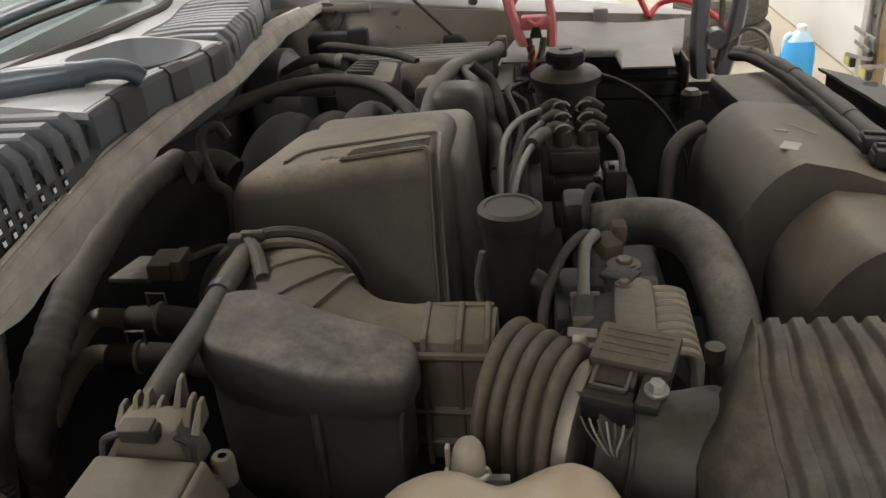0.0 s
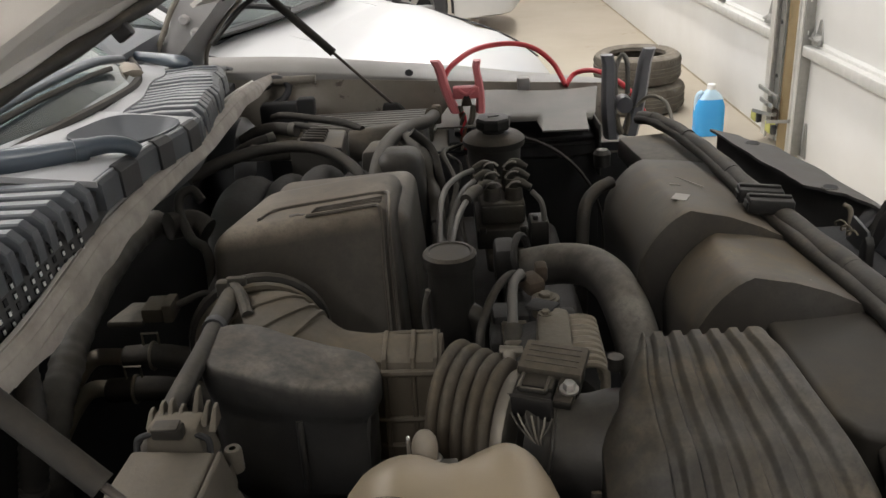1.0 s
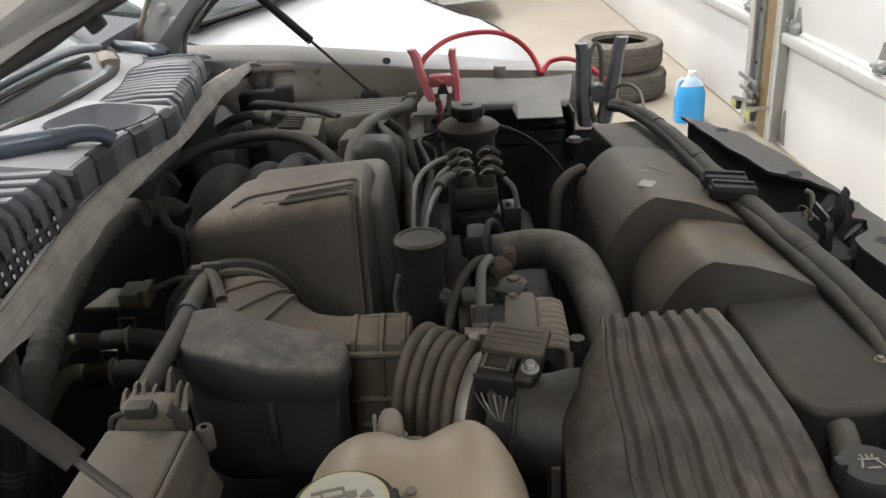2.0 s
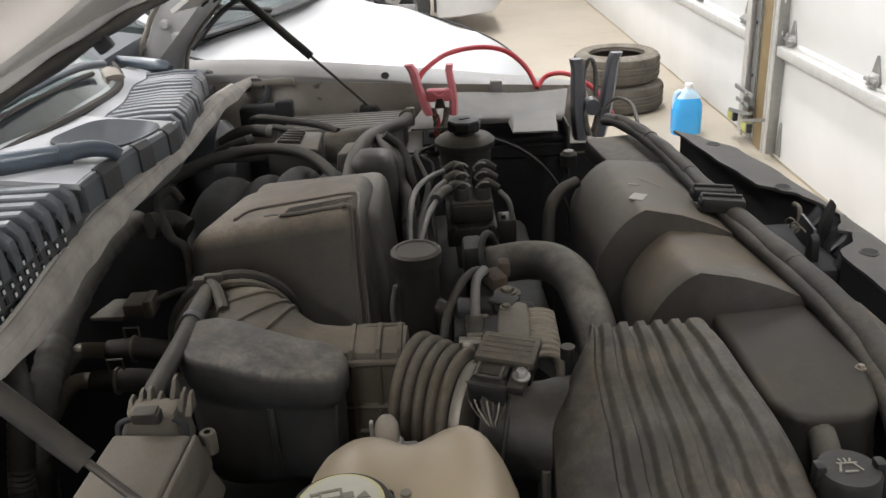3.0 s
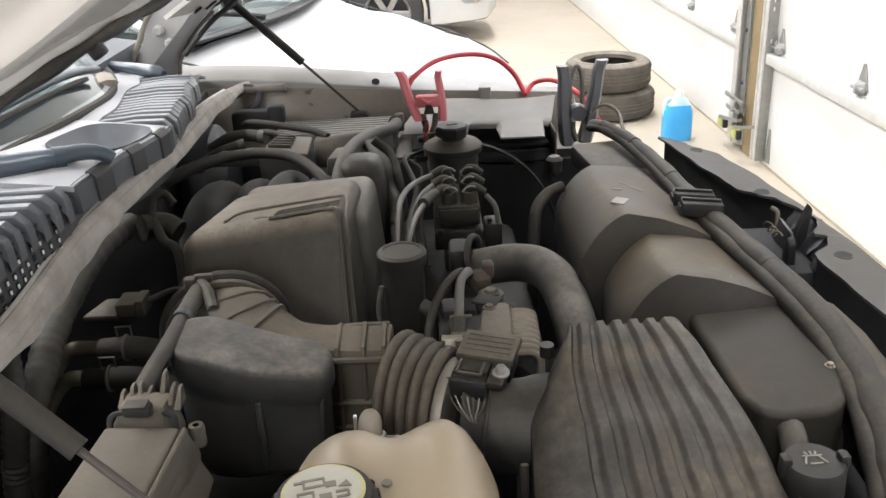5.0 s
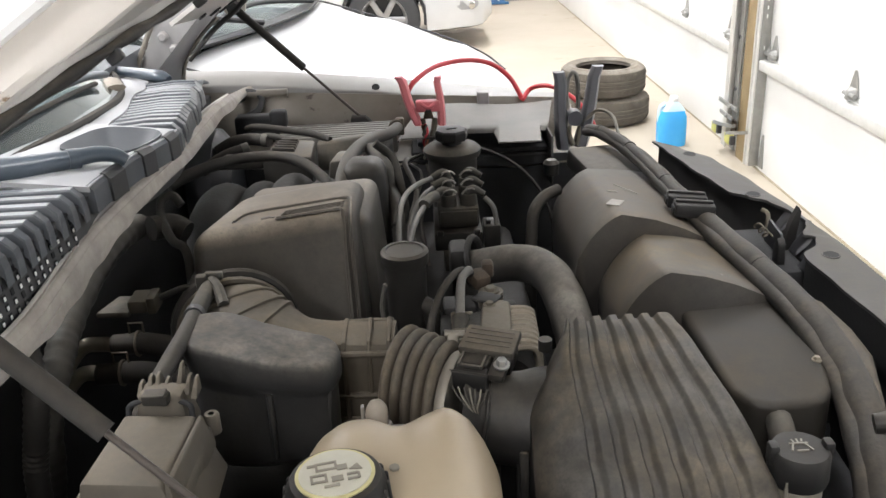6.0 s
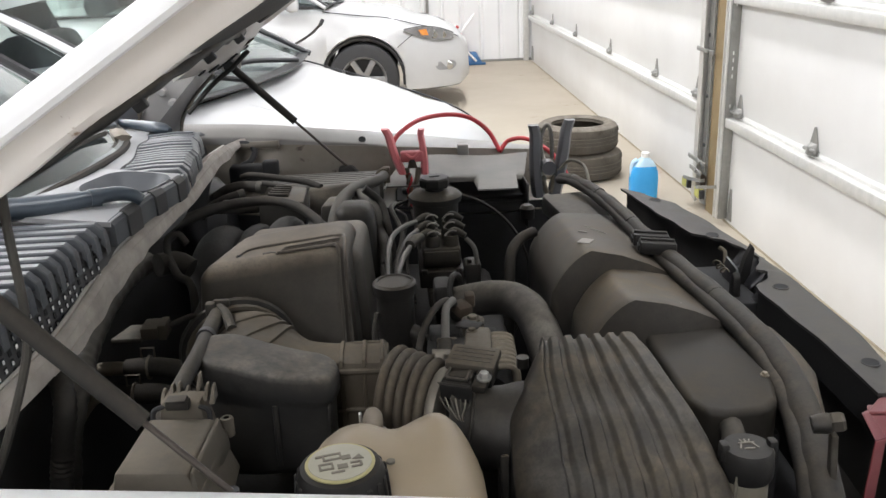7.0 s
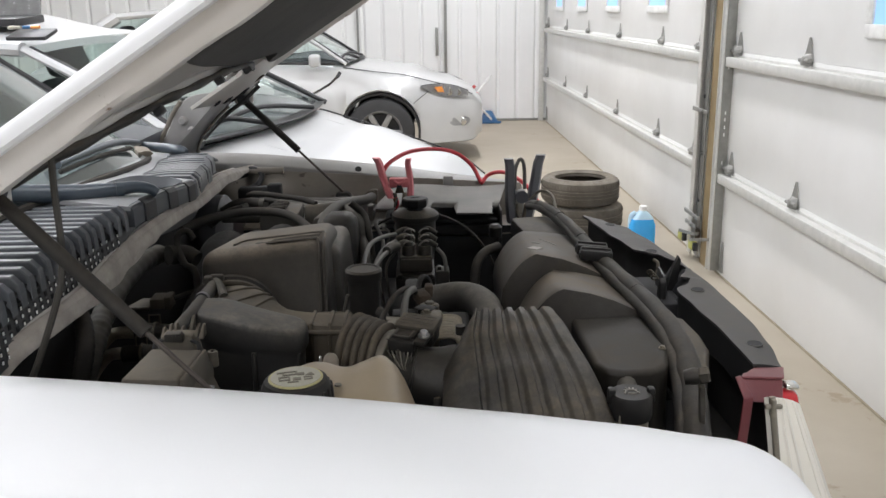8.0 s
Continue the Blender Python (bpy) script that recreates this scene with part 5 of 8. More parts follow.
def engine():
    e = thing("engine", (-0.05, 0.95, 0.55), "grimy dark engine block below covers and hoses", "engine")
    part("block", box(-0.26, 0.12, 0.62, 1.35, 0.52, 0.86, 0.03, 3), "engine", e)
    part("valve_cover", box(-0.21, -0.06, 0.98, 1.36, 0.86, 1.005, 0.02, 3), "engine", e)
    part("front_case", box(0.06, 0.2, 0.7, 1.3, 0.5, 0.86, 0.02, 3), "engine", e)
    for x, y, r, z in ((-0.270, 1.005, 0.034, 1.026), (-0.215, 1.03, 0.022, 1.030), (-0.165, 1.02, 0.026, 1.040), (-0.112, 0.995, 0.02, 1.044)):
        part("runner", tube([(x, y - 0.07, z - 0.12), (x, y - 0.045, z - 0.035), (x, y, z - r * 0.45), (x + 0.005, y + 0.07, z - 0.02), (x + 0.01, y + 0.14, z - 0.06)], r, 16), "engine", e, "rounded intake runner")
    # coil housing with a raised grille, and the long bar that runs on from it
    low = [(-0.222, 1.165, 1.0), (-0.137, 1.142, 1.0), (-0.140, 1.240, 1.0), (-0.200, 1.258, 1.0)]
    coil = part("coil_box", prism(low, [(x, y, 1.056) for x, y, z in low], 0.005), "grey_plastic", e, "dusty grey coil box")
    for k in range(5):
        y = 1.184 + 0.0135 * k
        part("grille_bar", prism([(-0.207 + 0.002 * k, y, 1.055), (-0.167, y - 0.010, 1.055), (-0.167, y - 0.004, 1.055), (-0.207 + 0.002 * k, y + 0.006, 1.055)], [(-0.206 + 0.002 * k, y + 0.001, 1.062), (-0.168, y - 0.009, 1.062), (-0.168, y - 0.005, 1.062), (-0.206 + 0.002 * k, y + 0.005, 1.062)], 0.001, 1), "plastic", coil)
    part("rear_strip", prism([(-0.30, 1.175, 1.03), (-0.222, 1.170, 1.03), (-0.215, 1.205, 1.03), (-0.29, 1.225, 1.03)], [(-0.30, 1.180, 1.046), (-0.222, 1.175, 1.046), (-0.215, 1.200, 1.046), (-0.29, 1.220, 1.046)], 0.003), "plastic", e, "dusty strip beside the coil box")
    part("coil_bar", prism([(-0.138, 1.21, 0.99), (-0.020, 1.25, 0.99), (-0.008, 1.325, 0.99), (-0.135, 1.285, 0.99)], [(-0.142, 1.255, 1.046), (-0.022, 1.290, 1.048), (-0.008, 1.322, 1.046), (-0.142, 1.284, 1.044)], 0.006), "grey_plastic", e, "long dusty coil bar")
    part("end_box", prism([(-0.115, 1.14, 0.99), (-0.055, 1.14, 0.99), (-0.055, 1.215, 0.99), (-0.105, 1.215, 0.99)], [(-0.110, 1.15, 1.044), (-0.058, 1.15, 1.046), (-0.058, 1.21, 1.046), (-0.100, 1.21, 1.044)], 0.006), "grey_plastic", e, "square dusty connector housing")
    part("oil_filler_box", prism([(-0.085, 0.985, 0.9), (-0.004, 0.985, 0.9), (-0.002, 1.10, 0.9), (-0.085, 1.10, 0.9)], [(-0.078, 1.0, 1.082), (-0.016, 1.0, 1.082), (-0.014, 1.075, 1.078), (-0.078, 1.075, 1.078)], 0.02, 3), "plastic", e)


engine()


def hoses():
    def hose(name, pts, r, mat, label, category="hose", flat=1.0, n=12, ribs=0.0, k=6):
        t = thing(name, pts[0], label, category)
        part("tube", tube(pts, r, n, k, ribs, flat), mat, t)
        return t
    h = hose("breather_hose", [(0.0, 1.335, 1.046), (-0.012, 1.27, 1.053), (-0.04, 1.2, 1.064), (-0.062, 1.11, 1.072), (-0.074, 1.03, 1.066), (-0.08, 0.975, 1.04)], 0.0108, "hose_grey", "thick dusty grey hose arching over the engine cover")
    part("end_clip", add(torus(0.0118, 0.003, Matrix.Translation((-0.002, 1.33, 1.047)) @ pose(0, 0, 0, 90, 0, 10), 18, 6), box(-0.004, 0.012, 1.33, 1.345, 1.03, 1.062, 0.003)), "alloy", h)
    hose("vacuum_hose", [(-0.345, 1.05, 1.050), (-0.300, 1.092, 1.060), (-0.252, 1.130, 1.062), (-0.195, 1.132, 1.063), (-0.145, 1.090, 1.063), (-0.106, 1.024, 1.058), (-0.09, 0.985, 1.045)], lambda f: 0.0098 - 0.0022 * f, "rubber", "dark rubber hose curving behind the engine cover")
    hose("heater_hose", [(-0.285, 1.385, 1.043), (-0.261, 1.372, 1.050), (-0.194, 1.325, 1.052), (-0.148, 1.291, 1.052), (-0.118, 1.268, 1.046)], 0.0062, "rubber", "grey hose lying along the far inner fender")
    hose("heater_hose", [(-0.245, 1.32, 1.045), (-0.225, 1.298, 1.051), (-0.187, 1.262, 1.052), (-0.158, 1.24, 1.048)], 0.0055, "rubber", "thin dark hose beside the brake booster")
    for a, r, label in ((((-0.330, 1.20, 1.020), (-0.315, 1.22, 1.032), (-0.290, 1.236, 1.042), (-0.264, 1.248, 1.046)), 0.0078, "short dark hose with a clamped end by the seal"), (((-0.330, 1.325, 1.02), (-0.300, 1.325, 1.036), (-0.270, 1.318, 1.042), (-0.236, 1.305, 1.042)), 0.0108, "fat black hose with a clamped end by the booster")):
        t = hose("clamped_hose", list(a), r, "rubber", label)
        end, before = Vector(a[-1]), Vector(a[-2])
        axis = (end - before).normalized()
        part("end_band", tube([end - axis * 0.006, end + axis * 0.006], r * 1.12, 16, 1), "hose_grey", t, "pale end band")
    hose("harness", [(-0.04, 1.14, 1.065), (-0.015, 1.09, 1.05), (-0.008, 1.07, 1.02), (0.0, 1.02, 1.005), (0.004, 0.98, 0.96)], 0.011, "hose_grey", "taped wiring harness beside the engine cover", "wiring harness")
    hose("harness", [(-0.03, 1.1, 1.085), (-0.005, 1.10, 1.06), (0.006, 1.07, 1.03), (0.012, 1.03, 0.99), (-0.002, 0.99, 0.985)], 0.007, "rubber", "thin dark wiring branch", "wiring harness")
    hose("fuel_line", [(-0.285, 0.9, 1.07), (-0.297, 0.905, 1.083), (-0.31, 0.895, 1.078), (-0.308, 0.88, 1.06), (-0.29, 0.85, 1.04), (-0.268, 0.83, 1.03), (-0.26, 0.8, 0.98)], 0.006, "rubber", "hooked dark fuel line")
    hose("harness", [(-0.24, 0.86, 1.02), (-0.25, 0.78, 1.0), (-0.255, 0.72, 0.99), (-0.24, 0.66, 0.96)], 0.011, "rubber", "dark cable dropping beside the engine", "wiring harness")
    # master cylinder area
    b = thing("brake_fittings", (-0.27, 1.5, 0.96), "black valve and pipes by the brake booster", "valve")
    part("body", box(-0.335, -0.245, 1.505, 1.545, 0.985, 1.036, 0.010, 3), "void", b)
    part("cap", box(-0.262, -0.228, 1.50, 1.53, 1.010, 1.045, 0.006, 3), "void", b)
    part("pipe", tube([(-0.325, 1.60, 1.066), (-0.303, 1.60, 1.064), (-0.289, 1.595, 1.050), (-0.296, 1.58, 1.032), (-0.316, 1.57, 1.022)], 0.007, 10), "trim", b)
    part("stub", tube([(-0.335, 1.60, 1.062), (-0.29, 1.60, 1.061), (-0.235, 1.60, 1.061)], 0.0085, 10), "inner_paint", b)
    part("booster", lathe([(0, 0), (0.1, 0), (0.115, 0.02), (0.115, 0.05), (0.08, 0.08), (0, 0.08)], Matrix.Translation((-0.39, 1.38, 0.93)) @ pose(0, 0, 0, 0, 90, 0), 28), "trim", b)
    part("tray", box(-0.252, -0.006, 1.472, 1.578, 0.955, 0.996, 0.006), "flap", b, "dusty flat panel on the inner fender")
    for i in range(6):
        part("tray_rib", box(-0.248, -0.010, 1.480 + 0.016 * i, 1.488 + 0.016 * i, 0.995, 0.9972, 0.0008), "flap", b)


hoses()


def duct_loop(at, axis, half, p=3.2, n=36, tall=1.0):
    """A rounded-square ring round a line."""
    axis = Vector(axis).normalized()
    side = axis.cross(Vector((0, 0, 1))).normalized()
    up = side.cross(axis)
    out = []
    for i in range(n):
        a = 2 * math.pi * i / n
        c, s = math.cos(a), math.sin(a)
        r = (abs(c) ** p + abs(s) ** p) ** (-1 / p)
        out.append(Vector(at) + half * r * (c * side + s * tall * up))
    return out


BELL_AXIS = (0.92, -0.38, 0.03)


def intake():
    d = thing("intake_duct", (-0.02, 0.52, 0.95), "brown-grey ribbed rubber intake duct with bellows", "intake duct")
    path = spline([(-0.172, 0.668, 1.008), (-0.160, 0.625, 1.012), (-0.130, 0.592, 1.004), (-0.085, 0.574, 0.992), (-0.03, 0.5705, 0.986), (0.008, 0.569, 0.986)], 8)

    def at(i, grow=0.0):
        f = i / (len(path) - 1)
        ax = (path[min(i + 1, len(path) - 1)] - path[max(i - 1, 0)]).normalized().lerp(Vector((1, -0.04, 0)), max(0.0, min(1.0, (f - 0.35) / 0.3)))
        g = max(0.0, min(1.0, (f - 0.1) / 0.5))
        return ax, lerp(0.054, 0.0315, g) + grow, lerp(2.1, 6.5, g), lerp(1.0, 1.72, g)

    def ring_at(i, shift, grow):
        ax, h, p, tall = at(i)
        return duct_loop(path[i] + ax * shift, ax, h + grow, p, 36, (h * tall + grow) / (h + grow))
    part("elbow", rings([ring_at(i, 0, 0) for i in range(len(path))]), "brown_rubber", d)
    for j in (9, 13, 17):
        part("rib", rings([ring_at(j, -0.004, -0.002), ring_at(j, -0.002, 0.0022), ring_at(j, 0.002, 0.0022), ring_at(j, 0.004, -0.002)]), "brown_rubber", d)
    for x in (-0.068, -0.043, -0.018, 0.002):
        y0 = 0.5705 - 0.04 * max(0, x + 0.03)
        out = [(y0 - 0.034, 0.935), (y0 - 0.034, 1.028), (y0 - 0.026, 1.0425), (y0 + 0.026, 1.0425), (y0 + 0.034, 1.028), (y0 + 0.034, 0.935)]
        part("rib", bevel(rings([[(x - 0.0022, y, z) for y, z in out], [(x + 0.0022, y, z) for y, z in out]]), 0.0012, 2), "brown_rubber", d)
    for z, r in ((1.031, 0.0036), (0.984, 0.0034), (0.956, 0.0028)):
        part("long_rib", tube([(-0.075, 0.5405, z), (-0.03, 0.5385, z), (0.006, 0.537, z)], r, 8), "brown_rubber", d)
    part("long_rib", tube([(-0.09, 0.603, 1.030), (-0.03, 0.6025, 1.034), (0.006, 0.601, 1.034)], 0.0035, 8), "brown_rubber", d)
    part("throttle_ring", tube_ring(Vector((-0.176, 0.664, 1.006)), Vector((-0.25, 1, 0.05)), 0.066, 0.006), "plastic", d, "dark clamp ring at the throttle body")
    part("throttle_ring", tube_ring(Vector((-0.172, 0.648, 1.01)), Vector((-0.25, 1, 0.05)), 0.060, 0.005), "brown_rubber", d)
    bell = []
    for i in range(133):
        f = i / 132
        x = lerp(0.012, 0.0615, f)
        r = 0.0530 + 0.0085 * abs(math.sin(f * math.pi * 5)) ** 0.55 - 0.002 * f
        bell.append(duct_loop((x, 0.5365 - 0.0335 * f, 0.996 - 0.004 * f), BELL_AXIS, r, 2.0, 40))
    part("bellows", rings(bell), "bellows", d, "corrugated bellows", 80)
    # clamp and airflow meter
    s = thing("airflow_meter", (0.09, 0.5, 0.95), "dusty black airflow meter with a wired plug", "airflow meter")
    band = rings([duct_loop((x, 0.499 - 0.42 * (x - 0.064), 0.991), BELL_AXIS, r, 2.0, 40) for x, r in ((0.062, 0.05), (0.062, 0.0535), (0.0635, 0.0542), (0.0695, 0.0542), (0.071, 0.0535), (0.071, 0.05))])
    part("hose_clamp", band, "clamp_steel", s, "dusty steel hose clamp")
    for i in range(20):
        q = duct_loop((0.0665, 0.498, 0.991), BELL_AXIS, 0.0546, 2.0, 96)[-5 - i]
        part("clamp_slot", block(0.007, 0.0018, 0.0018, 0, Matrix.Translation(q) @ pose(0, 0, 0, 0, 0, -24)), "trim", s)
    part("clamp_screw", add(block(0.012, 0.018, 0.012, 0.003, Matrix.Translation((0.066, 0.545, 1.040)) @ pose(0, 0, 0, -20, 0, 0)), tube([(0.058, 0.543, 1.047), (0.078, 0.543, 1.045)], 0.004, 8, 1)), "clamp_steel", s)
    part("tube", tube([(0.066, 0.498, 0.988), (0.085, 0.4975, 0.984), (0.105, 0.496, 0.978), (0.13, 0.495, 0.974), (0.155, 0.495, 0.972)], curve_of((0.0, 0.049), (0.25, 0.044), (0.55, 0.045), (1.0, 0.052)), 28), "dark_tube", s)
    for x in (0.089,):
        part("tube_rib", tube_ring(Vector((x, 0.4965, 0.980)), Vector((1, -0.03, -0.2)), 0.0465, 0.0022), "dark_tube", s)
    m = Matrix.Translation((0.1015, 0.517, 1.049)) @ pose(0, 0, 0, 6, 2, -19)
    part("base", add(block(0.050, 0.034, 0.020, 0.004, m @ pose(0.0, -0.002, -0.014)), block(0.016, 0.036, 0.009, 0.003, m @ pose(0.017, -0.032, -0.004))), "plastic", s)
    head = part("head", block(0.054, 0.040, 0.010, 0.003, m), "meter_plastic", s, "flat sensor head")
    for i in range(4):
        part("head_line", block(0.044, 0.0014, 0.0012, 0.0004, m @ pose(0.0, -0.011 + 0.0075 * i, 0.0052)), "cover_line", head)
    part("neck", block(0.030, 0.018, 0.012, 0.003, m @ pose(-0.008, -0.027, -0.006)), "plastic", s)
    plug = part("plug", add(block(0.036, 0.014, 0.017, 0.004, m @ pose(-0.010, -0.040, -0.012)), block(0.040, 0.006, 0.021, 0.004, m @ pose(-0.010, -0.047, -0.013))), "cap_black", s, "black plug")
    part("plug_clip", add(block(0.024, 0.003, 0.004, 0.001, m @ pose(-0.009, -0.040, -0.001)), block(0.003, 0.020, 0.004, 0.001, m @ pose(-0.020, -0.032, 0.000)), block(0.003, 0.020, 0.004, 0.001, m @ pose(0.002, -0.032, 0.000))), "grey_plastic", plug)
    bolt((0.1085, 0.4745, 1.0475), s, 0.0052, 0.007, pose(0, 0, 0, 8, 0, 0))
    for i in range(7):
        x = 0.062 + 0.0052 * i
        part("wire", tube([(x, 0.4715 - 0.0018 * i, 1.031), (lerp(x, 0.082, 0.25), 0.463 - 0.0008 * i, 1.024), (lerp(x, 0.082, 0.7), 0.459, 1.013), (0.082 + 0.0006 * i, 0.461, 1.004), (0.084, 0.468, 0.99)], 0.00085, 6), "wire_pale" if i % 2 else "hose_grey", s)


def tube_ring(at, axis, big, small):
    return torus(big, small, Matrix.Translation(at) @ Vector(axis).to_track_quat("Z", "Y").to_matrix().to_4x4(), 32, 8)


intake()


def rounded(levels, p=4.0, n=44):
    """A soft box; levels of (height, x0, x1, y0, y1)."""
    loops = []
    for z, x0, x1, y0, y1 in levels:
        loop = []
        for i in range(n):
            a = 2 * math.pi * i / n
            c, s = math.cos(a), math.sin(a)
            r = (abs(c) ** p + abs(s) ** p) ** (-1 / p)
            loop.append(((x0 + x1) / 2 + (x1 - x0) / 2 * r * c, (y0 + y1) / 2 + (y1 - y0) / 2 * r * s, z))
        loops.append(loop)
    return rings(loops)


def resonator():
    r = thing("air_resonator", (-0.12, 0.5, 0.9), "rounded dusty grey plastic resonator box on the intake duct", "resonator")
    hull = [(-0.192, 0.516), (-0.190, 0.545), (-0.172, 0.562), (-0.150, 0.563), (-0.124, 0.553), (-0.088, 0.543), (-0.058, 0.537), (-0.046, 0.522), (-0.047, 0.498), (-0.060, 0.480), (-0.107, 0.474), (-0.147, 0.482), (-0.178, 0.492)]
    mid = Vector((-0.12, 0.518, 0))
    ring_pts = spline([(x, y, 0) for x, y in hull + hull[:1]], 7)[:-1]
    loops = []
    for z, k in ((0.938, 0.55), (0.943, 0.80), (0.952, 0.90), (0.968, 0.945), (1.0, 0.955), (1.026, 0.96), (1.032, 0.97), (1.036, 1.0), (1.042, 1.025), (1.052, 1.03), (1.060, 1.022), (1.0645, 1.0), (1.0665, 0.965), (1.0672, 0.90), (1.0675, 0.7), (1.0675, 0.4), (1.0675, 0.15)):
        loop = []
        for q in ring_pts:
            v = mid + (q - mid) * k
            up = max(0.0, min(1.0, (z - 1.0) / 0.04))
            lip = -0.006 * max(0.0, math.sin((v.x + 0.19) * 38)) * math.exp(-((z - 1.036) / 0.009) ** 2) * (1 if v.y < 0.52 else 0)
            wave = -0.004 * math.sin((v.x + 0.18) * 55) * (1 - up) * (1 if v.y < 0.51 else 0)
            crown = 0.004 * math.cos((v.x + 0.12) * 40) * up * (1 - k if k < 1 else 0)
            loop.append((v.x, v.y + wave, z + lip + crown - up * 0.19 * (v.x + 0.12)))
        loops.append(loop)
    part("body", rings(loops), "resonator", r, "", 75)
    part("seam", tube([(-0.0535, 0.489, 1.022), (-0.056, 0.487, 1.0), (-0.058, 0.488, 0.96)], 0.0028, 8), "resonator", r, "raised moulding seam")
    part("seam", tube([(-0.108, 0.4765, 1.03), (-0.1085, 0.4765, 0.99), (-0.110, 0.482, 0.955)], 0.0032, 8), "resonator", r, "raised moulding seam")


resonator()


def airbox():
    a = thing("air_filter_box", (0.22, 0.45, 0.85), "large ribbed dusty black air filter box", "air filter box")
    top = curve_of((0.27, 0.885), (0.29, 0.912), (0.33, 0.956), (0.38, 0.999), (0.43, 1.031), (0.48, 1.053), (0.515, 1.0625), (0.532, 1.064))
    lo, hi = 0.285, 0.531
    left = curve_of((0.285, 0.128), (0.40, 0.129), (0.455, 0.132), (0.495, 0.150), (0.531, 0.172))
    first = curve_of((0.285, 0.177), (0.40, 0.172), (0.47, 0.170), (0.531, 0.178))
    last = curve_of((0.285, 0.322), (0.35, 0.318), (0.39, 0.312), (0.43, 0.300), (0.48, 0.284), (0.531, 0.272))

    def smooth_step(k, a0, a1):
        t = max(0.0, min(1.0, (k - a0) / (a1 - a0)))
        return t * t * (3 - 2 * t)

    def shell(u, v):
        y = lerp(lo, hi, v)
        x0, x1, x2, t = left(y), first(y), last(y), top(y)
        if u < 0.14:
            f = u / 0.14
            return (x0 - 0.006 * (1 - f), y, t - lerp(0.17, 0.040, f))
        if u < 0.30:
            f = (u - 0.14) / 0.16
            return (lerp(x0, x1, f), y, t - 0.040 * (1 - f) ** 1.8)
        if u < 0.84:
            f = (u - 0.30) / 0.54
            k = (f * 6.0) % 1.0 if f < 0.999 else 0.3
            low = smooth_step(k, 0.04, 0.16) * (1 - smooth_step(k, 0.34, 0.66))
            return (lerp(x1, x2, f), y, t - 0.0052 * low)
        f = (u - 0.84) / 0.16
        return (x2 + 0.030 * math.sin(f * 1.5708), y, t - 0.17 * f ** 2.2)
    part("lid", sheet(shell, 300, 26, 0.014), "box_plastic", a, "ribbed lid", 32)
    part("back", prism([(0.13, 0.50, 0.80), (0.31, 0.50, 0.80), (0.31, 0.524, 0.80), (0.13, 0.524, 0.80)], [(0.178, 0.505, 1.050), (0.270, 0.505, 1.050), (0.270, 0.526, 1.046), (0.178, 0.526, 1.046)], 0.006), "box_plastic", a)
    part("body", box(0.133, 0.325, 0.305, 0.505, 0.72, 0.885, 0.02, 3), "plastic", a, "lower box")
    for y in (0.455, 0.425):
        part("side_rib", box(0.119, 0.1275, y, y + 0.005, 0.84, 0.985, 0.002), "box_plastic", a)
    part("foot", lathe([(0, 0), (0.007, 0), (0.007, 0.012), (0, 0.012)], Matrix.Translation((0.158, 0.540, 1.024)), 12), "plastic", a)


airbox()


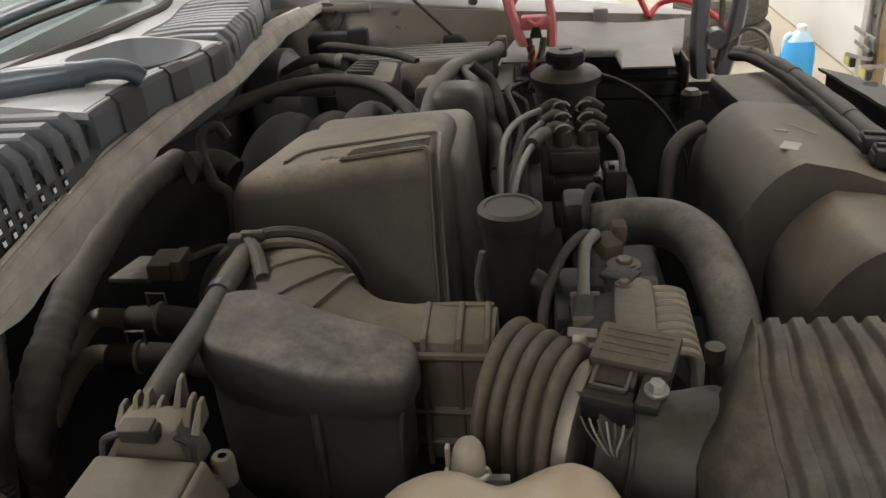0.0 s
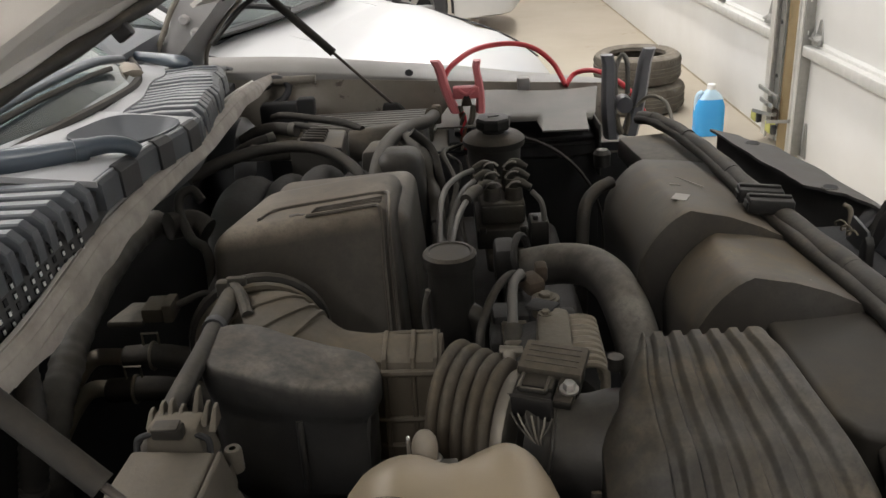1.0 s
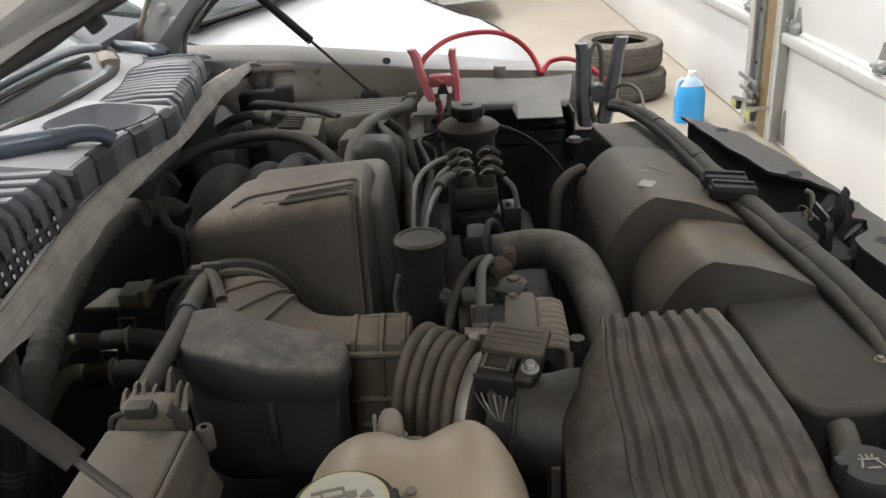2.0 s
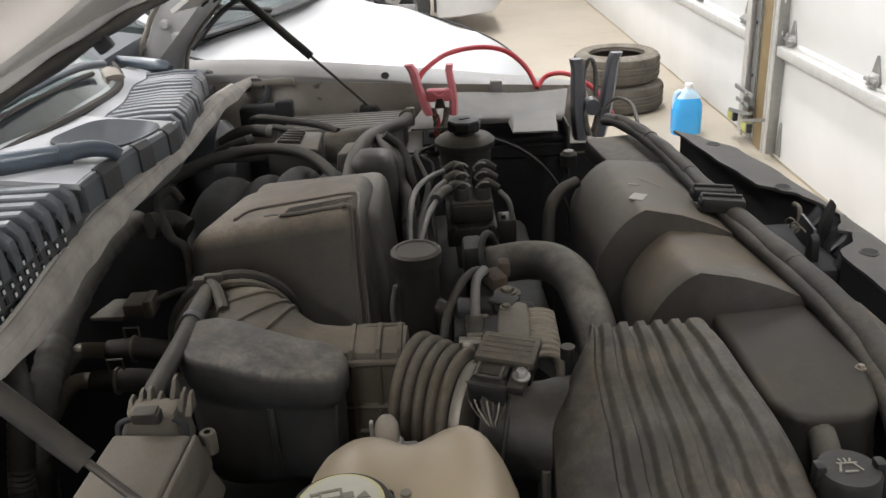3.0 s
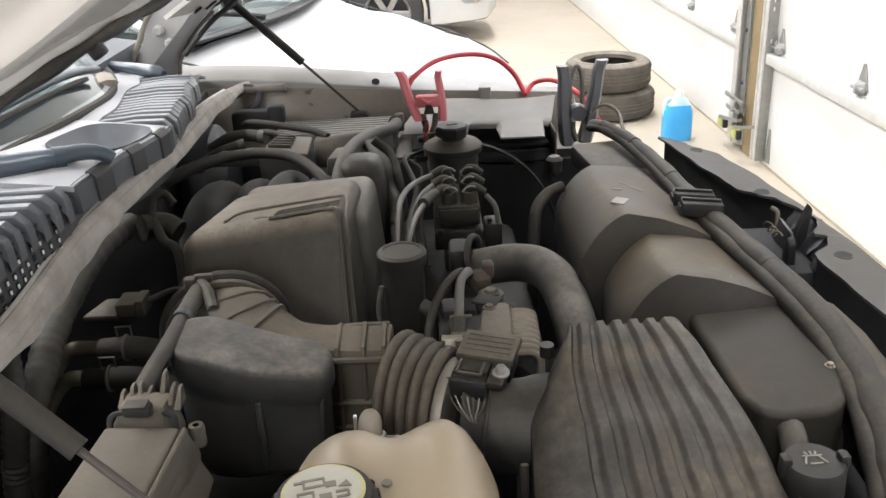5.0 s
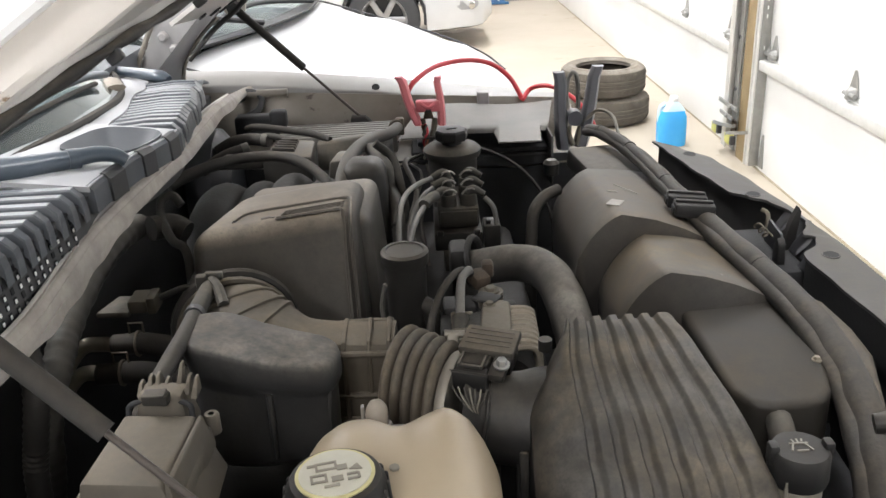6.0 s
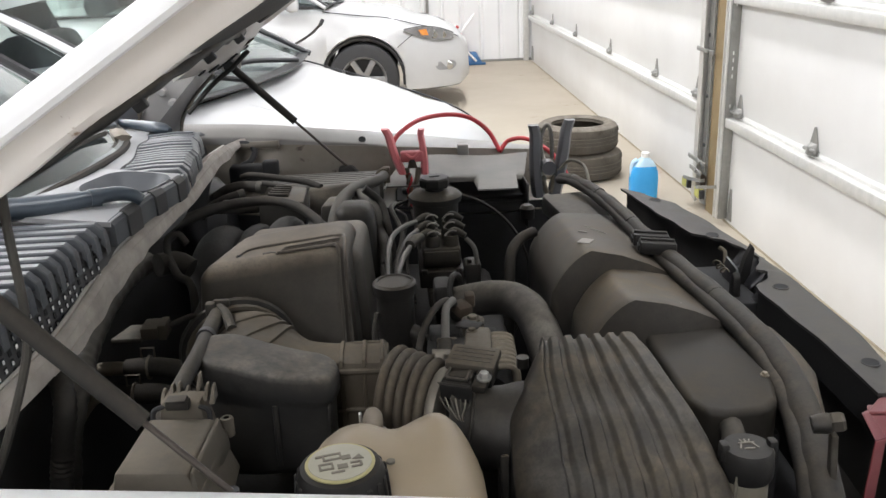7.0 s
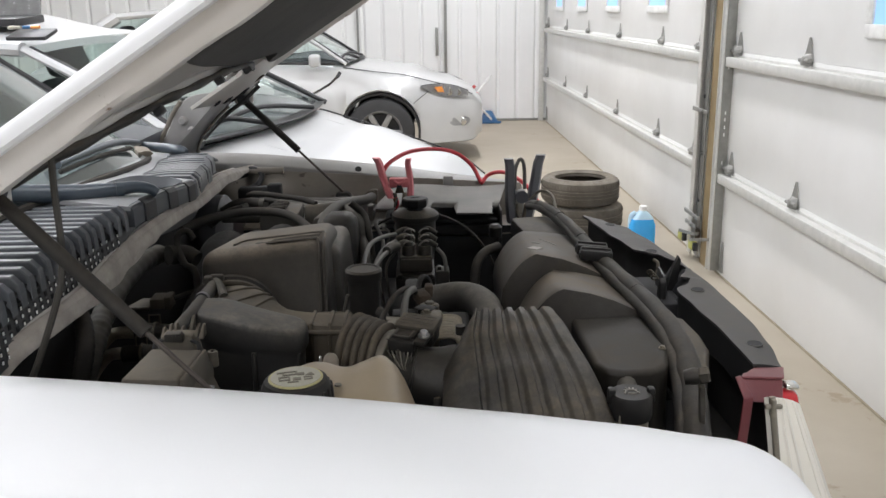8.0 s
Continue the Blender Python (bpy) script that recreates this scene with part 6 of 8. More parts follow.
def shroud():
    s = thing("radiator_shroud", (0.34, 0.87, 0.85), "long dusty black plastic radiator shroud in stepped sections", "radiator shroud")

    def section(y, x0, x1, z, drop, front):
        """A cross-section with a broad round shoulder, from the engine side to the front."""
        pts = [(x0 + 0.006, y, z - drop), (x0, y, z - 0.085)]
        for i in range(1, 10):
            g = math.pi / 2 * i / 9
            pts.append((x0 + 0.058 * lerp((1 - math.cos(g)) ** 0.9, i / 9, 0.35), y, z - 0.07 + 0.07 * lerp(math.sin(g) ** 1.15, i / 9, 0.35)))
        return pts + [(lerp(x0 + 0.058, x1, 0.35), y, lerp(z, front, 0.22)), (lerp(x0 + 0.058, x1, 0.65), y, lerp(z, front, 0.55)), (x1 - 0.006, y, front), (x1, y, front - 0.01), (x1, y, z - drop)]
    far = [section(y, x0, 0.425, z, 0.18, fr) for y, x0, z, fr in ((1.195, 0.300, 0.965, 0.96), (1.188, 0.282, 0.983, 0.975), (1.175, 0.268, 0.997, 0.987), (1.15, 0.256, 1.008, 0.995), (1.10, 0.248, 1.016, 1.0), (1.0, 0.243, 1.030, 1.004), (0.88, 0.24, 1.046, 1.008), (0.828, 0.239, 1.053, 1.008), (0.822, 0.2392, 1.0528, 1.008), (0.806, 0.246, 1.000, 0.962))]
    part("far_section", rings(far), "shroud", s, "", 50)
    mid = [section(y, x0, 0.432, z, 0.18, fr) for y, x0, z, fr in ((0.845, 0.275, 1.020, 1.002), (0.812, 0.267, 1.027, 1.005), (0.79, 0.262, 1.030, 1.006), (0.72, 0.256, 1.037, 1.008), (0.672, 0.2565, 1.0455, 1.010), (0.661, 0.2572, 1.0465, 1.010), (0.656, 0.2575, 1.046, 1.010), (0.640, 0.268, 0.990, 0.962))]
    part("middle_section", rings(mid), "shroud", s, "", 50)
    loop = [(0.326, 0.664), (0.441, 0.664), (0.452, 0.617), (0.447, 0.553), (0.424, 0.478), (0.404, 0.461), (0.362, 0.458), (0.340, 0.466), (0.329, 0.490), (0.328, 0.581)]
    near = rings([[(x, y, 0.86) for x, y in loop], [(x, y, 1.003 - 0.02 * (0.66 - y) - 0.06 * (x - 0.39) ** 2) for x, y in loop]])
    part("near_section", bevel(near, 0.008, 3), "box_end", s, "flat end box", 60)
    part("far_plate", prism([(0.32, 1.15, 0.97), (0.42, 1.15, 0.97), (0.392, 1.30, 0.97), (0.300, 1.28, 0.97)], [(0.32, 1.15, 1.002), (0.43, 1.15, 1.0), (0.392, 1.30, 1.004), (0.303, 1.285, 1.004)], 0.006), "shroud", s)
    part("sticker", block(0.042, 0.018, 0.001, 0, Matrix.Translation((0.304, 0.892, 1.0435)) @ pose(0, 0, 0, -8, 7, 0) @ pose(0, 0, 0, 0, 0, 66)), "sticker", s, "faded pale sticker")
    for x, y, z, l, w, turn, mat in ((0.315, 0.965, 1.0335, 0.016, 0.004, 20, "sticker"), (0.352, 0.732, 1.0275, 0.020, 0.0018, -28, "cap_white"), (0.335, 0.742, 1.0308, 0.030, 0.0012, -24, "sticker"), (0.372, 0.688, 1.0285, 0.026, 0.0026, -30, "sticker"), (0.365, 0.672, 1.0305, 0.014, 0.002, 40, "sticker"), (0.340, 0.985, 1.0285, 0.05, 0.0018, -60, "sticker")):
        part("fleck", block(l, w, 0.0008, 0, Matrix.Translation((x, y, z)) @ pose(0, 0, 0, -6, 12, 0) @ pose(0, 0, 0, 0, 0, turn)), mat, s, "small pale mark")
    bolt((0.4305, 0.53, 0.9995), s, 0.0034, 0.004, None, "fin_alloy")
    # fan rim behind
    part("fan_ring", torus(0.17, 0.0028, Matrix.Translation((0.10, 1.22, 0.86)) @ pose(0, 0, 0, 78, 0, 0), 48, 8), "plastic", s)
    part("knob", lathe([(0, 0), (0.013, 0), (0.014, 0.02), (0.009, 0.026), (0, 0.026)], Matrix.Translation((0.262, 1.20, 0.985)), 14), "plastic", s)
    part("small_hose", tube([(0.262, 1.12, 0.985), (0.235, 1.1, 0.98), (0.215, 1.07, 0.965), (0.208, 1.045, 0.925), (0.205, 1.03, 0.87), (0.205, 1.03, 0.79)], 0.0095, 12), "rubber", s)


shroud()


def radiator_hose():
    h = thing("radiator_hose", (0.2, 0.85, 0.9), "thick dusty grey upper radiator hose in a bend", "hose")
    line = [(0.105, 0.955, 0.925), (0.135, 0.943, 0.936), (0.168, 0.926, 0.946), (0.196, 0.900, 0.951), (0.214, 0.855, 0.951), (0.222, 0.805, 0.942), (0.227, 0.76, 0.920), (0.231, 0.725, 0.88), (0.235, 0.70, 0.81)]
    part("tube", tube(line, 0.027, 20), "hose_dark", h)
    part("flange", add(tube_ring(Vector((0.112, 0.952, 0.947)), Vector((1, -0.4, 0.2)), 0.029, 0.005), block(0.03, 0.05, 0.05, 0.008, Matrix.Translation((0.09, 0.957, 0.942)))), "engine", h, "grimy thermostat flange")


radiator_hose()


def ps_reservoir():
    p = thing("fluid_reservoir", (0.095, 1.25, 0.9), "dusty grey fluid reservoir with a black screw cap", "reservoir")
    at = Matrix.Translation((0.095, 1.25, 0))
    part("body", lathe([(0.034, 0.88), (0.039, 0.93), (0.0425, 0.985), (0.0435, 1.012), (0.041, 1.015)], at, 32), "grey_plastic", p)
    part("lid", lathe([(0.0, 1.014), (0.0485, 1.014), (0.0502, 1.018), (0.0502, 1.025), (0.044, 1.031), (0.026, 1.035), (0, 1.035)], at, 36), "grey_plastic", p)
    cap = part("cap", add(lathe([(0, 1.03), (0.019, 1.03), (0.0175, 1.042), (0.0, 1.042)], at, 24), lathe([(0, 1.041), (0.026, 1.041), (0.0285, 1.045), (0.0285, 1.056), (0.026, 1.0595), (0.012, 1.0605), (0, 1.0605)], at @ pose(0, 0, 0, 0, 0, 12), 8)), "cap_black", p, "black screw cap", 25)
    part("cap_slot", block(0.018, 0.007, 0.002, 0.0008, at @ pose(0, 0, 1.0608, 0, 0, 20)), "void", cap)
    c = thing("coil_pack", (0.1, 1.11, 0.88), "dusty ignition coil pack with six clipped plug leads", "coil pack")
    part("housing", add(box(0.063, 0.128, 1.060, 1.170, 0.950, 0.984, 0.005), box(0.066, 0.125, 1.056, 1.0605, 0.957, 0.980, 0.002)), "coil", c)
    part("bracket", add(box(0.056, 0.132, 1.046, 1.17, 0.918, 0.948, 0.003), box(0.060, 0.070, 1.043, 1.05, 0.943, 0.953, 0.002), box(0.118, 0.128, 1.043, 1.05, 0.943, 0.953, 0.002)), "plastic", c, "black steel bracket")
    part("lower_body", box(0.069, 0.127, 1.035, 1.15, 0.885, 0.916, 0.006), "coil", c, "dirt-caked lower body")
    part("side_box", add(box(0.133, 0.160, 1.04, 1.08, 0.918, 0.960, 0.004), box(0.137, 0.145, 1.045, 1.06, 0.960, 0.967, 0.002)), "plastic", c)
    for row in range(3):
        y = 1.078 + 0.034 * row
        z = 1.0 + 0.004 * row
        for col in (0, 1):
            x = 0.081 + 0.032 * col
            part("tower", lathe([(0.0, 0.98), (0.0135, 0.98), (0.0125, 0.998), (0.011, 1.002), (0, 1.002)], Matrix.Translation((x, y, 0.002 * row)), 16), "coil", c)
            d = 1 if col else -1
            boot = part("boot", tube([(x, y, z - 0.004), (x + d * 0.001, y - 0.002, z + 0.006), (x + d * 0.010, y - 0.005, z + 0.009), (x + d * 0.024, y - 0.010, z + 0.004 - 0.002 * col)], curve_of((0.0, 0.0084), (0.5, 0.0070), (1.0, 0.0052)), 12), "boot", c, "grey rubber plug boot")
            part("clip", tube([(x - 0.011, y - 0.008, z + 0.004), (x - 0.004, y - 0.012, z + 0.012), (x + 0.006, y - 0.011, z + 0.013), (x + 0.013, y - 0.006, z + 0.006)], 0.0016, 6, 4), "clip_pale", boot)
    leads = (((0.058, 1.139, 1.010), (0.035, 1.09, 1.018), (0.016, 1.02, 1.026), (0.008, 0.95, 1.026), (0.006, 0.88, 1.015), (0.009, 0.80, 0.985), (0.014, 0.76, 0.95)),
             ((0.058, 1.103, 1.006), (0.040, 1.06, 1.006), (0.026, 1.01, 0.998), (0.018, 0.97, 0.975), (0.016, 0.94, 0.93)),
             ((0.058, 1.067, 1.002), (0.045, 1.02, 1.008), (0.030, 0.955, 1.008), (0.019, 0.88, 1.000), (0.014, 0.80, 0.975), (0.014, 0.76, 0.94)),
             ((0.137, 1.06, 1.0), (0.15, 1.05, 0.985), (0.153, 1.045, 0.955), (0.15, 1.05, 0.90)))
    for pts in leads:
        part("lead", tube(pts, 0.0041, 9), "lead_grey", c, "grey plug lead")
    part("lead_boot", tube([(0.060, 1.060, 1.006), (0.051, 1.035, 1.011), (0.042, 1.008, 1.011)], 0.0085, 12), "boot", c)
    q = thing("wiring_branch", (0.03, 1.2, 0.95), "loose dusty wires beside the fluid reservoir", "wiring")
    for pts, r, m in (([(0.03, 1.29, 1.0), (0.012, 1.22, 1.012), (0.03, 1.14, 0.985), (0.012, 1.05, 0.95), (0.016, 1.0, 0.9)], 0.0045, "hose_grey"), ([(0.05, 1.27, 0.99), (0.058, 1.19, 0.968), (0.036, 1.11, 0.95), (0.046, 1.03, 0.90)], 0.003, "loom"), ([(0.02, 1.30, 0.985), (0.04, 1.21, 0.99), (0.022, 1.13, 0.94), (0.034, 1.04, 0.88)], 0.0025, "loom")):
        part("wire", tube(pts, r, 7), m, q)


ps_reservoir()


def filler():
    b = thing("oil_filler", (0.02, 0.715, 0.9), "black plastic filler tube with a flat dusty cap", "filler tube")
    at = Matrix.Translation((0.018, 0.715, 0))
    part("neck", lathe([(0.020, 0.88), (0.0235, 0.95), (0.0245, 1.054)], at, 24), "plastic", b)
    part("cap", lathe([(0, 1.05), (0.0275, 1.05), (0.0282, 1.053), (0.0282, 1.064), (0.025, 1.067), (0.022, 1.067), (0.021, 1.0655), (0, 1.0655)], at, 28), "smooth", b)
    part("outlet", tube([(0.03, 0.71, 1.0), (0.045, 0.705, 0.99), (0.05, 0.70, 0.95)], 0.011, 10), "plastic", b)
    part("strap", tube([(-0.006, 0.70, 1.03), (-0.012, 0.70, 1.0), (-0.008, 0.695, 0.97)], 0.003, 6), "hose_grey", b)


filler()


def alternator():
    a = thing("alternator", (0.12, 0.64, 0.9), "dusty cast alternator with cooling fins", "alternator")
    # Body is near-black, so that the gaps between fins read as shade.
    part("body", lathe([(0, -0.055), (0.048, -0.055), (0.056, -0.04), (0.056, 0.035), (0.05, 0.05), (0, 0.05)], Matrix.Translation((0.108, 0.635, 0.945)) @ pose(0, 0, 0, 90, 0, 0), 28), "engine", a)
    part("bridge", bevel(rings([[(x, y, 0.985) for x, y in ((0.096, 0.575), (0.130, 0.575), (0.137, 0.640), (0.140, 0.690), (0.118, 0.700), (0.104, 0.690), (0.098, 0.640))], [(x, y, 1.008 - 0.02 * max(0, y - 0.65)) for x, y in ((0.098, 0.578), (0.128, 0.578), (0.134, 0.640), (0.137, 0.686), (0.118, 0.696), (0.106, 0.688), (0.100, 0.640))]]), 0.004, 2), "alloy", a, "flat cast bridge")
    for i in range(9):
        y = 0.578 + i * 0.0135
        h = 1.006 - 0.0012 * i
        part("fin", tube([(0.120, y, h - 0.004), (0.138, y, h), (0.150 + 0.0008 * i, y, h - 0.001), (0.1575 + 0.0008 * i, y, h - 0.010), (0.158, y, h - 0.045)], 0.0037, 8, 4, 0, 1.0), "fin_alloy", a)
    for i in range(5):
        y = 0.6 + i * 0.02
        part("vent", box(0.068, 0.094, y, y + 0.008, 0.97, 0.996, 0.002), "alloy", a)
    part("lug", lathe([(0, -0.02), (0.015, -0.02), (0.015, 0.0), (0.0, 0.0)], Matrix.Translation((0.118, 0.722, 1.003)), 20), "alloy", a)
    bolt((0.118, 0.722, 1.003), a, 0.0075, 0.005, None, "alloy")
    bolt((0.113, 0.678, 1.006), a, 0.005, 0.004, None, "alloy")
    part("rusty_joint", add(block(0.022, 0.028, 0.018, 0.005, Matrix.Translation((0.106, 0.752, 1.006)) @ pose(0, 0, 0, 8, 0, 25)), block(0.014, 0.02, 0.02, 0.004, Matrix.Translation((0.118, 0.768, 1.012)))), "rust", a, "rust-brown cable joint")
    part("lead", tube([(0.042, 0.635, 0.965), (0.046, 0.662, 1.0), (0.062, 0.70, 1.022), (0.082, 0.735, 1.026), (0.097, 0.750, 1.014)], 0.0045, 10), "rubber", a, "black cable loop")
    part("lead", tube([(0.094, 0.745, 1.022), (0.084, 0.722, 1.022), (0.080, 0.69, 1.012), (0.078, 0.655, 0.99), (0.078, 0.64, 0.96)], 0.0055, 10), "lead_grey", a, "grey cable")
    part("boot", tube([(0.079, 0.668, 1.0), (0.078, 0.645, 0.98), (0.078, 0.64, 0.94)], 0.0095, 12), "boot", a)
    part("bracket", add(box(0.06, 0.10, 0.70, 0.735, 0.972, 0.994, 0.004), box(0.055, 0.07, 0.66, 0.71, 0.96, 0.985, 0.004), block(0.03, 0.02, 0.02, 0.004, Matrix.Translation((0.132, 0.705, 0.985)))), "engine", a)
    part("dirt_patch", block(0.03, 0.026, 0.004, 0.002, Matrix.Translation((0.112, 0.697, 1.0065)) @ pose(0, 0, 0, -4, 0, -30)), "engine", a)


alternator()


def battery():
    b = thing("battery", (0.16, 1.47, 0.75), "black battery in its tray below a loose grey cover", "battery")
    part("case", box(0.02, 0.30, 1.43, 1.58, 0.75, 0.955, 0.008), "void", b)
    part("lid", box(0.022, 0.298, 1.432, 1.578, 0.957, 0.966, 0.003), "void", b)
    for x, m_ in ((0.05, "trim"), (0.265, "trim")):
        part("terminal", lathe([(0, 0), (0.011, 0), (0.009, 0.016), (0, 0.016)], Matrix.Translation((x, 1.48, 0.966)), 14), "steel", b)
        part("terminal_clamp", box(x - 0.017, x + 0.017, 1.46, 1.505, 0.968, 0.978, 0.003), m_, b)
    f = thing("battery_cover", (0.16, 1.45, 0.97), "loose grey battery cover sheet with notched edge", "battery cover")

    def front_edge(x):
        if x < 0.128:
            return 1.424 - 0.02 * max(0.0, 1 - abs(x) / 0.03) * (1 if x < 0.0 else 0)
        if x < 0.186:
            return 1.450
        return 1.375 if x < 0.270 else 1.448

    def flap(u, v):
        x = lerp(-0.004, 0.287, u)
        return (x + lerp(0.0, 0.065, u) * v * 0.55 + 0.05 * v * (1 - u), (lerp(front_edge(x), 1.456, v / 0.2) if v < 0.2 else lerp(1.456, 1.605, (v - 0.2) / 0.8)), lerp(0.998, 1.016, v ** 0.6) - 0.004 * u + 0.003 * math.sin(u * 7) * v)
    part("sheet", sheet(flap, 118, 10, 0.003), "flap", f)
    part("end_flap", box(0.290, 0.294, 1.386, 1.55, 0.90, 0.998, 0.001), "support", f)


battery()


def clamp_grips(at, arms, pivot, mat, name, label, bridged):
    """arms: (bottom x, bottom z, bottom width, top x, top z, top width) of each handle."""
    c = thing(name, at, label, "clamp")
    x, y, z = at
    for s, (bx, bz, bw, tx, tz, tw) in zip((-1, 1), arms):
        loops = []
        for i in range(9):
            f = i / 8
            curl = 0.006 * s * max(0.0, (f - 0.8) / 0.2) ** 2
            w, d = lerp(bw, tw, f) / 2, lerp(0.016, 0.010, f)
            cx, cz = lerp(bx, tx, f) + curl + 0.004 * s * math.sin(math.pi * f), lerp(bz, tz, f)
            yy = y + 0.012 * f
            loops.append([(cx - w, yy + d, cz), (cx - w, yy - d * 0.4, cz), (cx - w * 0.55, yy - d, cz), (cx + w * 0.55, yy - d, cz), (cx + w, yy - d * 0.4, cz), (cx + w, yy + d, cz)])
        part("grip", rings(loops), mat, c)
    px, pz, pr = pivot
    if bridged:
        part("bridge", add(box(px - 0.024, px + 0.024, y - 0.010, y + 0.012, pz - 0.006, pz + 0.016, 0.004), tube([(px - 0.014, y - 0.011, pz + 0.012), (px, y - 0.014, pz + 0.004), (px + 0.014, y - 0.011, pz + 0.012)], 0.004, 8)), mat, c)
        part("window", prism([(px - 0.010, y - 0.013, pz - 0.018), (px + 0.010, y - 0.013, pz - 0.018), (px + 0.010, y + 0.006, pz - 0.018), (px - 0.010, y + 0.006, pz - 0.018)], [(px - 0.006, y - 0.012, pz - 0.002), (px + 0.006, y - 0.012, pz - 0.002), (px + 0.006, y + 0.006, pz - 0.002), (px - 0.006, y + 0.006, pz - 0.002)], 0.001), "rust", c)
    part("pivot", tube([(px, y - 0.016, pz), (px, y + 0.012, pz)], pr, 16, 1), "trim" if bridged else mat, c)
    for s in (-1, 1):
        part("jaw", tube([(px + s * 0.012, y, pz - 0.02), (px + s * 0.009, y - 0.008, pz - 0.04), (px + s * 0.003, y - 0.012, pz - 0.055)], 0.0055, 8), "alloy", c, "dull metal jaw")
    return c


clamp_grips((0.058, 1.445, 1.0), ((0.037, 1.020, 0.017, 0.010, 1.112, 0.017), (0.083, 1.018, 0.016, 0.0745, 1.109, 0.013)), (0.058, 1.050, 0.005), "red_grip", "jumper_clamp", "red plastic jumper clamp on the battery", True)
clamp_grips((0.347, 1.46, 0.96), ((0.326, 0.950, 0.026, 0.3225, 1.102, 0.022), (0.360, 0.955, 0.027, 0.388, 1.110, 0.021)), (0.346, 1.014, 0.0150), "black_grip", "jumper_clamp", "black jumper clamp standing beside the battery cover", False)
t = thing("jumper_cable", (0.15, 1.65, 1.0), "red jumper cable looped over the far fender", "cable")
part("loop", tube([(0.016, 1.472, 1.072), (0.034, 1.50, 1.092), (0.08, 1.56, 1.108), (0.145, 1.62, 1.105), (0.2, 1.65, 1.088), (0.24, 1.65, 1.055), (0.262, 1.62, 1.016)], 0.0052, 10), "red_cable", t)
part("loop", tube([(0.262, 1.622, 1.014), (0.285, 1.64, 1.034), (0.32, 1.60, 1.045), (0.36, 1.54, 1.03), (0.385, 1.5, 1.0), (0.4, 1.5, 0.97)], 0.005, 10), "red_cable", t)
t = thing("battery_lead", (0.05, 1.43, 0.97), "frayed red, white and copper strands below the red clamp", "wire")
for k, m in enumerate(("red_cable", "wire_pale", "bare_copper")):
    part("strand", tube([(0.05 + 0.0045 * math.sin(i * 0.9 + k * 2.1), 1.43 + 0.004 * math.cos(i * 0.9 + k * 2.1), 1.022 - 0.007 * i) for i in range(11)], 0.0024, 7, 3), m, t)
t = thing("jumper_cable", (0.36, 1.47, 1.0), "black jumper cable bent inside its clamp", "cable")
part("loop", tube([(0.332, 1.462, 1.03), (0.3325, 1.47, 1.075), (0.344, 1.475, 1.0995), (0.353, 1.47, 1.085), (0.355, 1.465, 1.03)], 0.0045, 10), "lead_grey", t)
t = thing("bare_wire", (0.42, 1.3, 1.02), "pale grey wire at the radiator support", "wire")
part("wire", tube([(0.365, 1.455, 1.005), (0.39, 1.44, 1.03), (0.412, 1.41, 1.024), (0.415, 1.37, 1.0)], 0.0035, 8), "wire_pale", t)


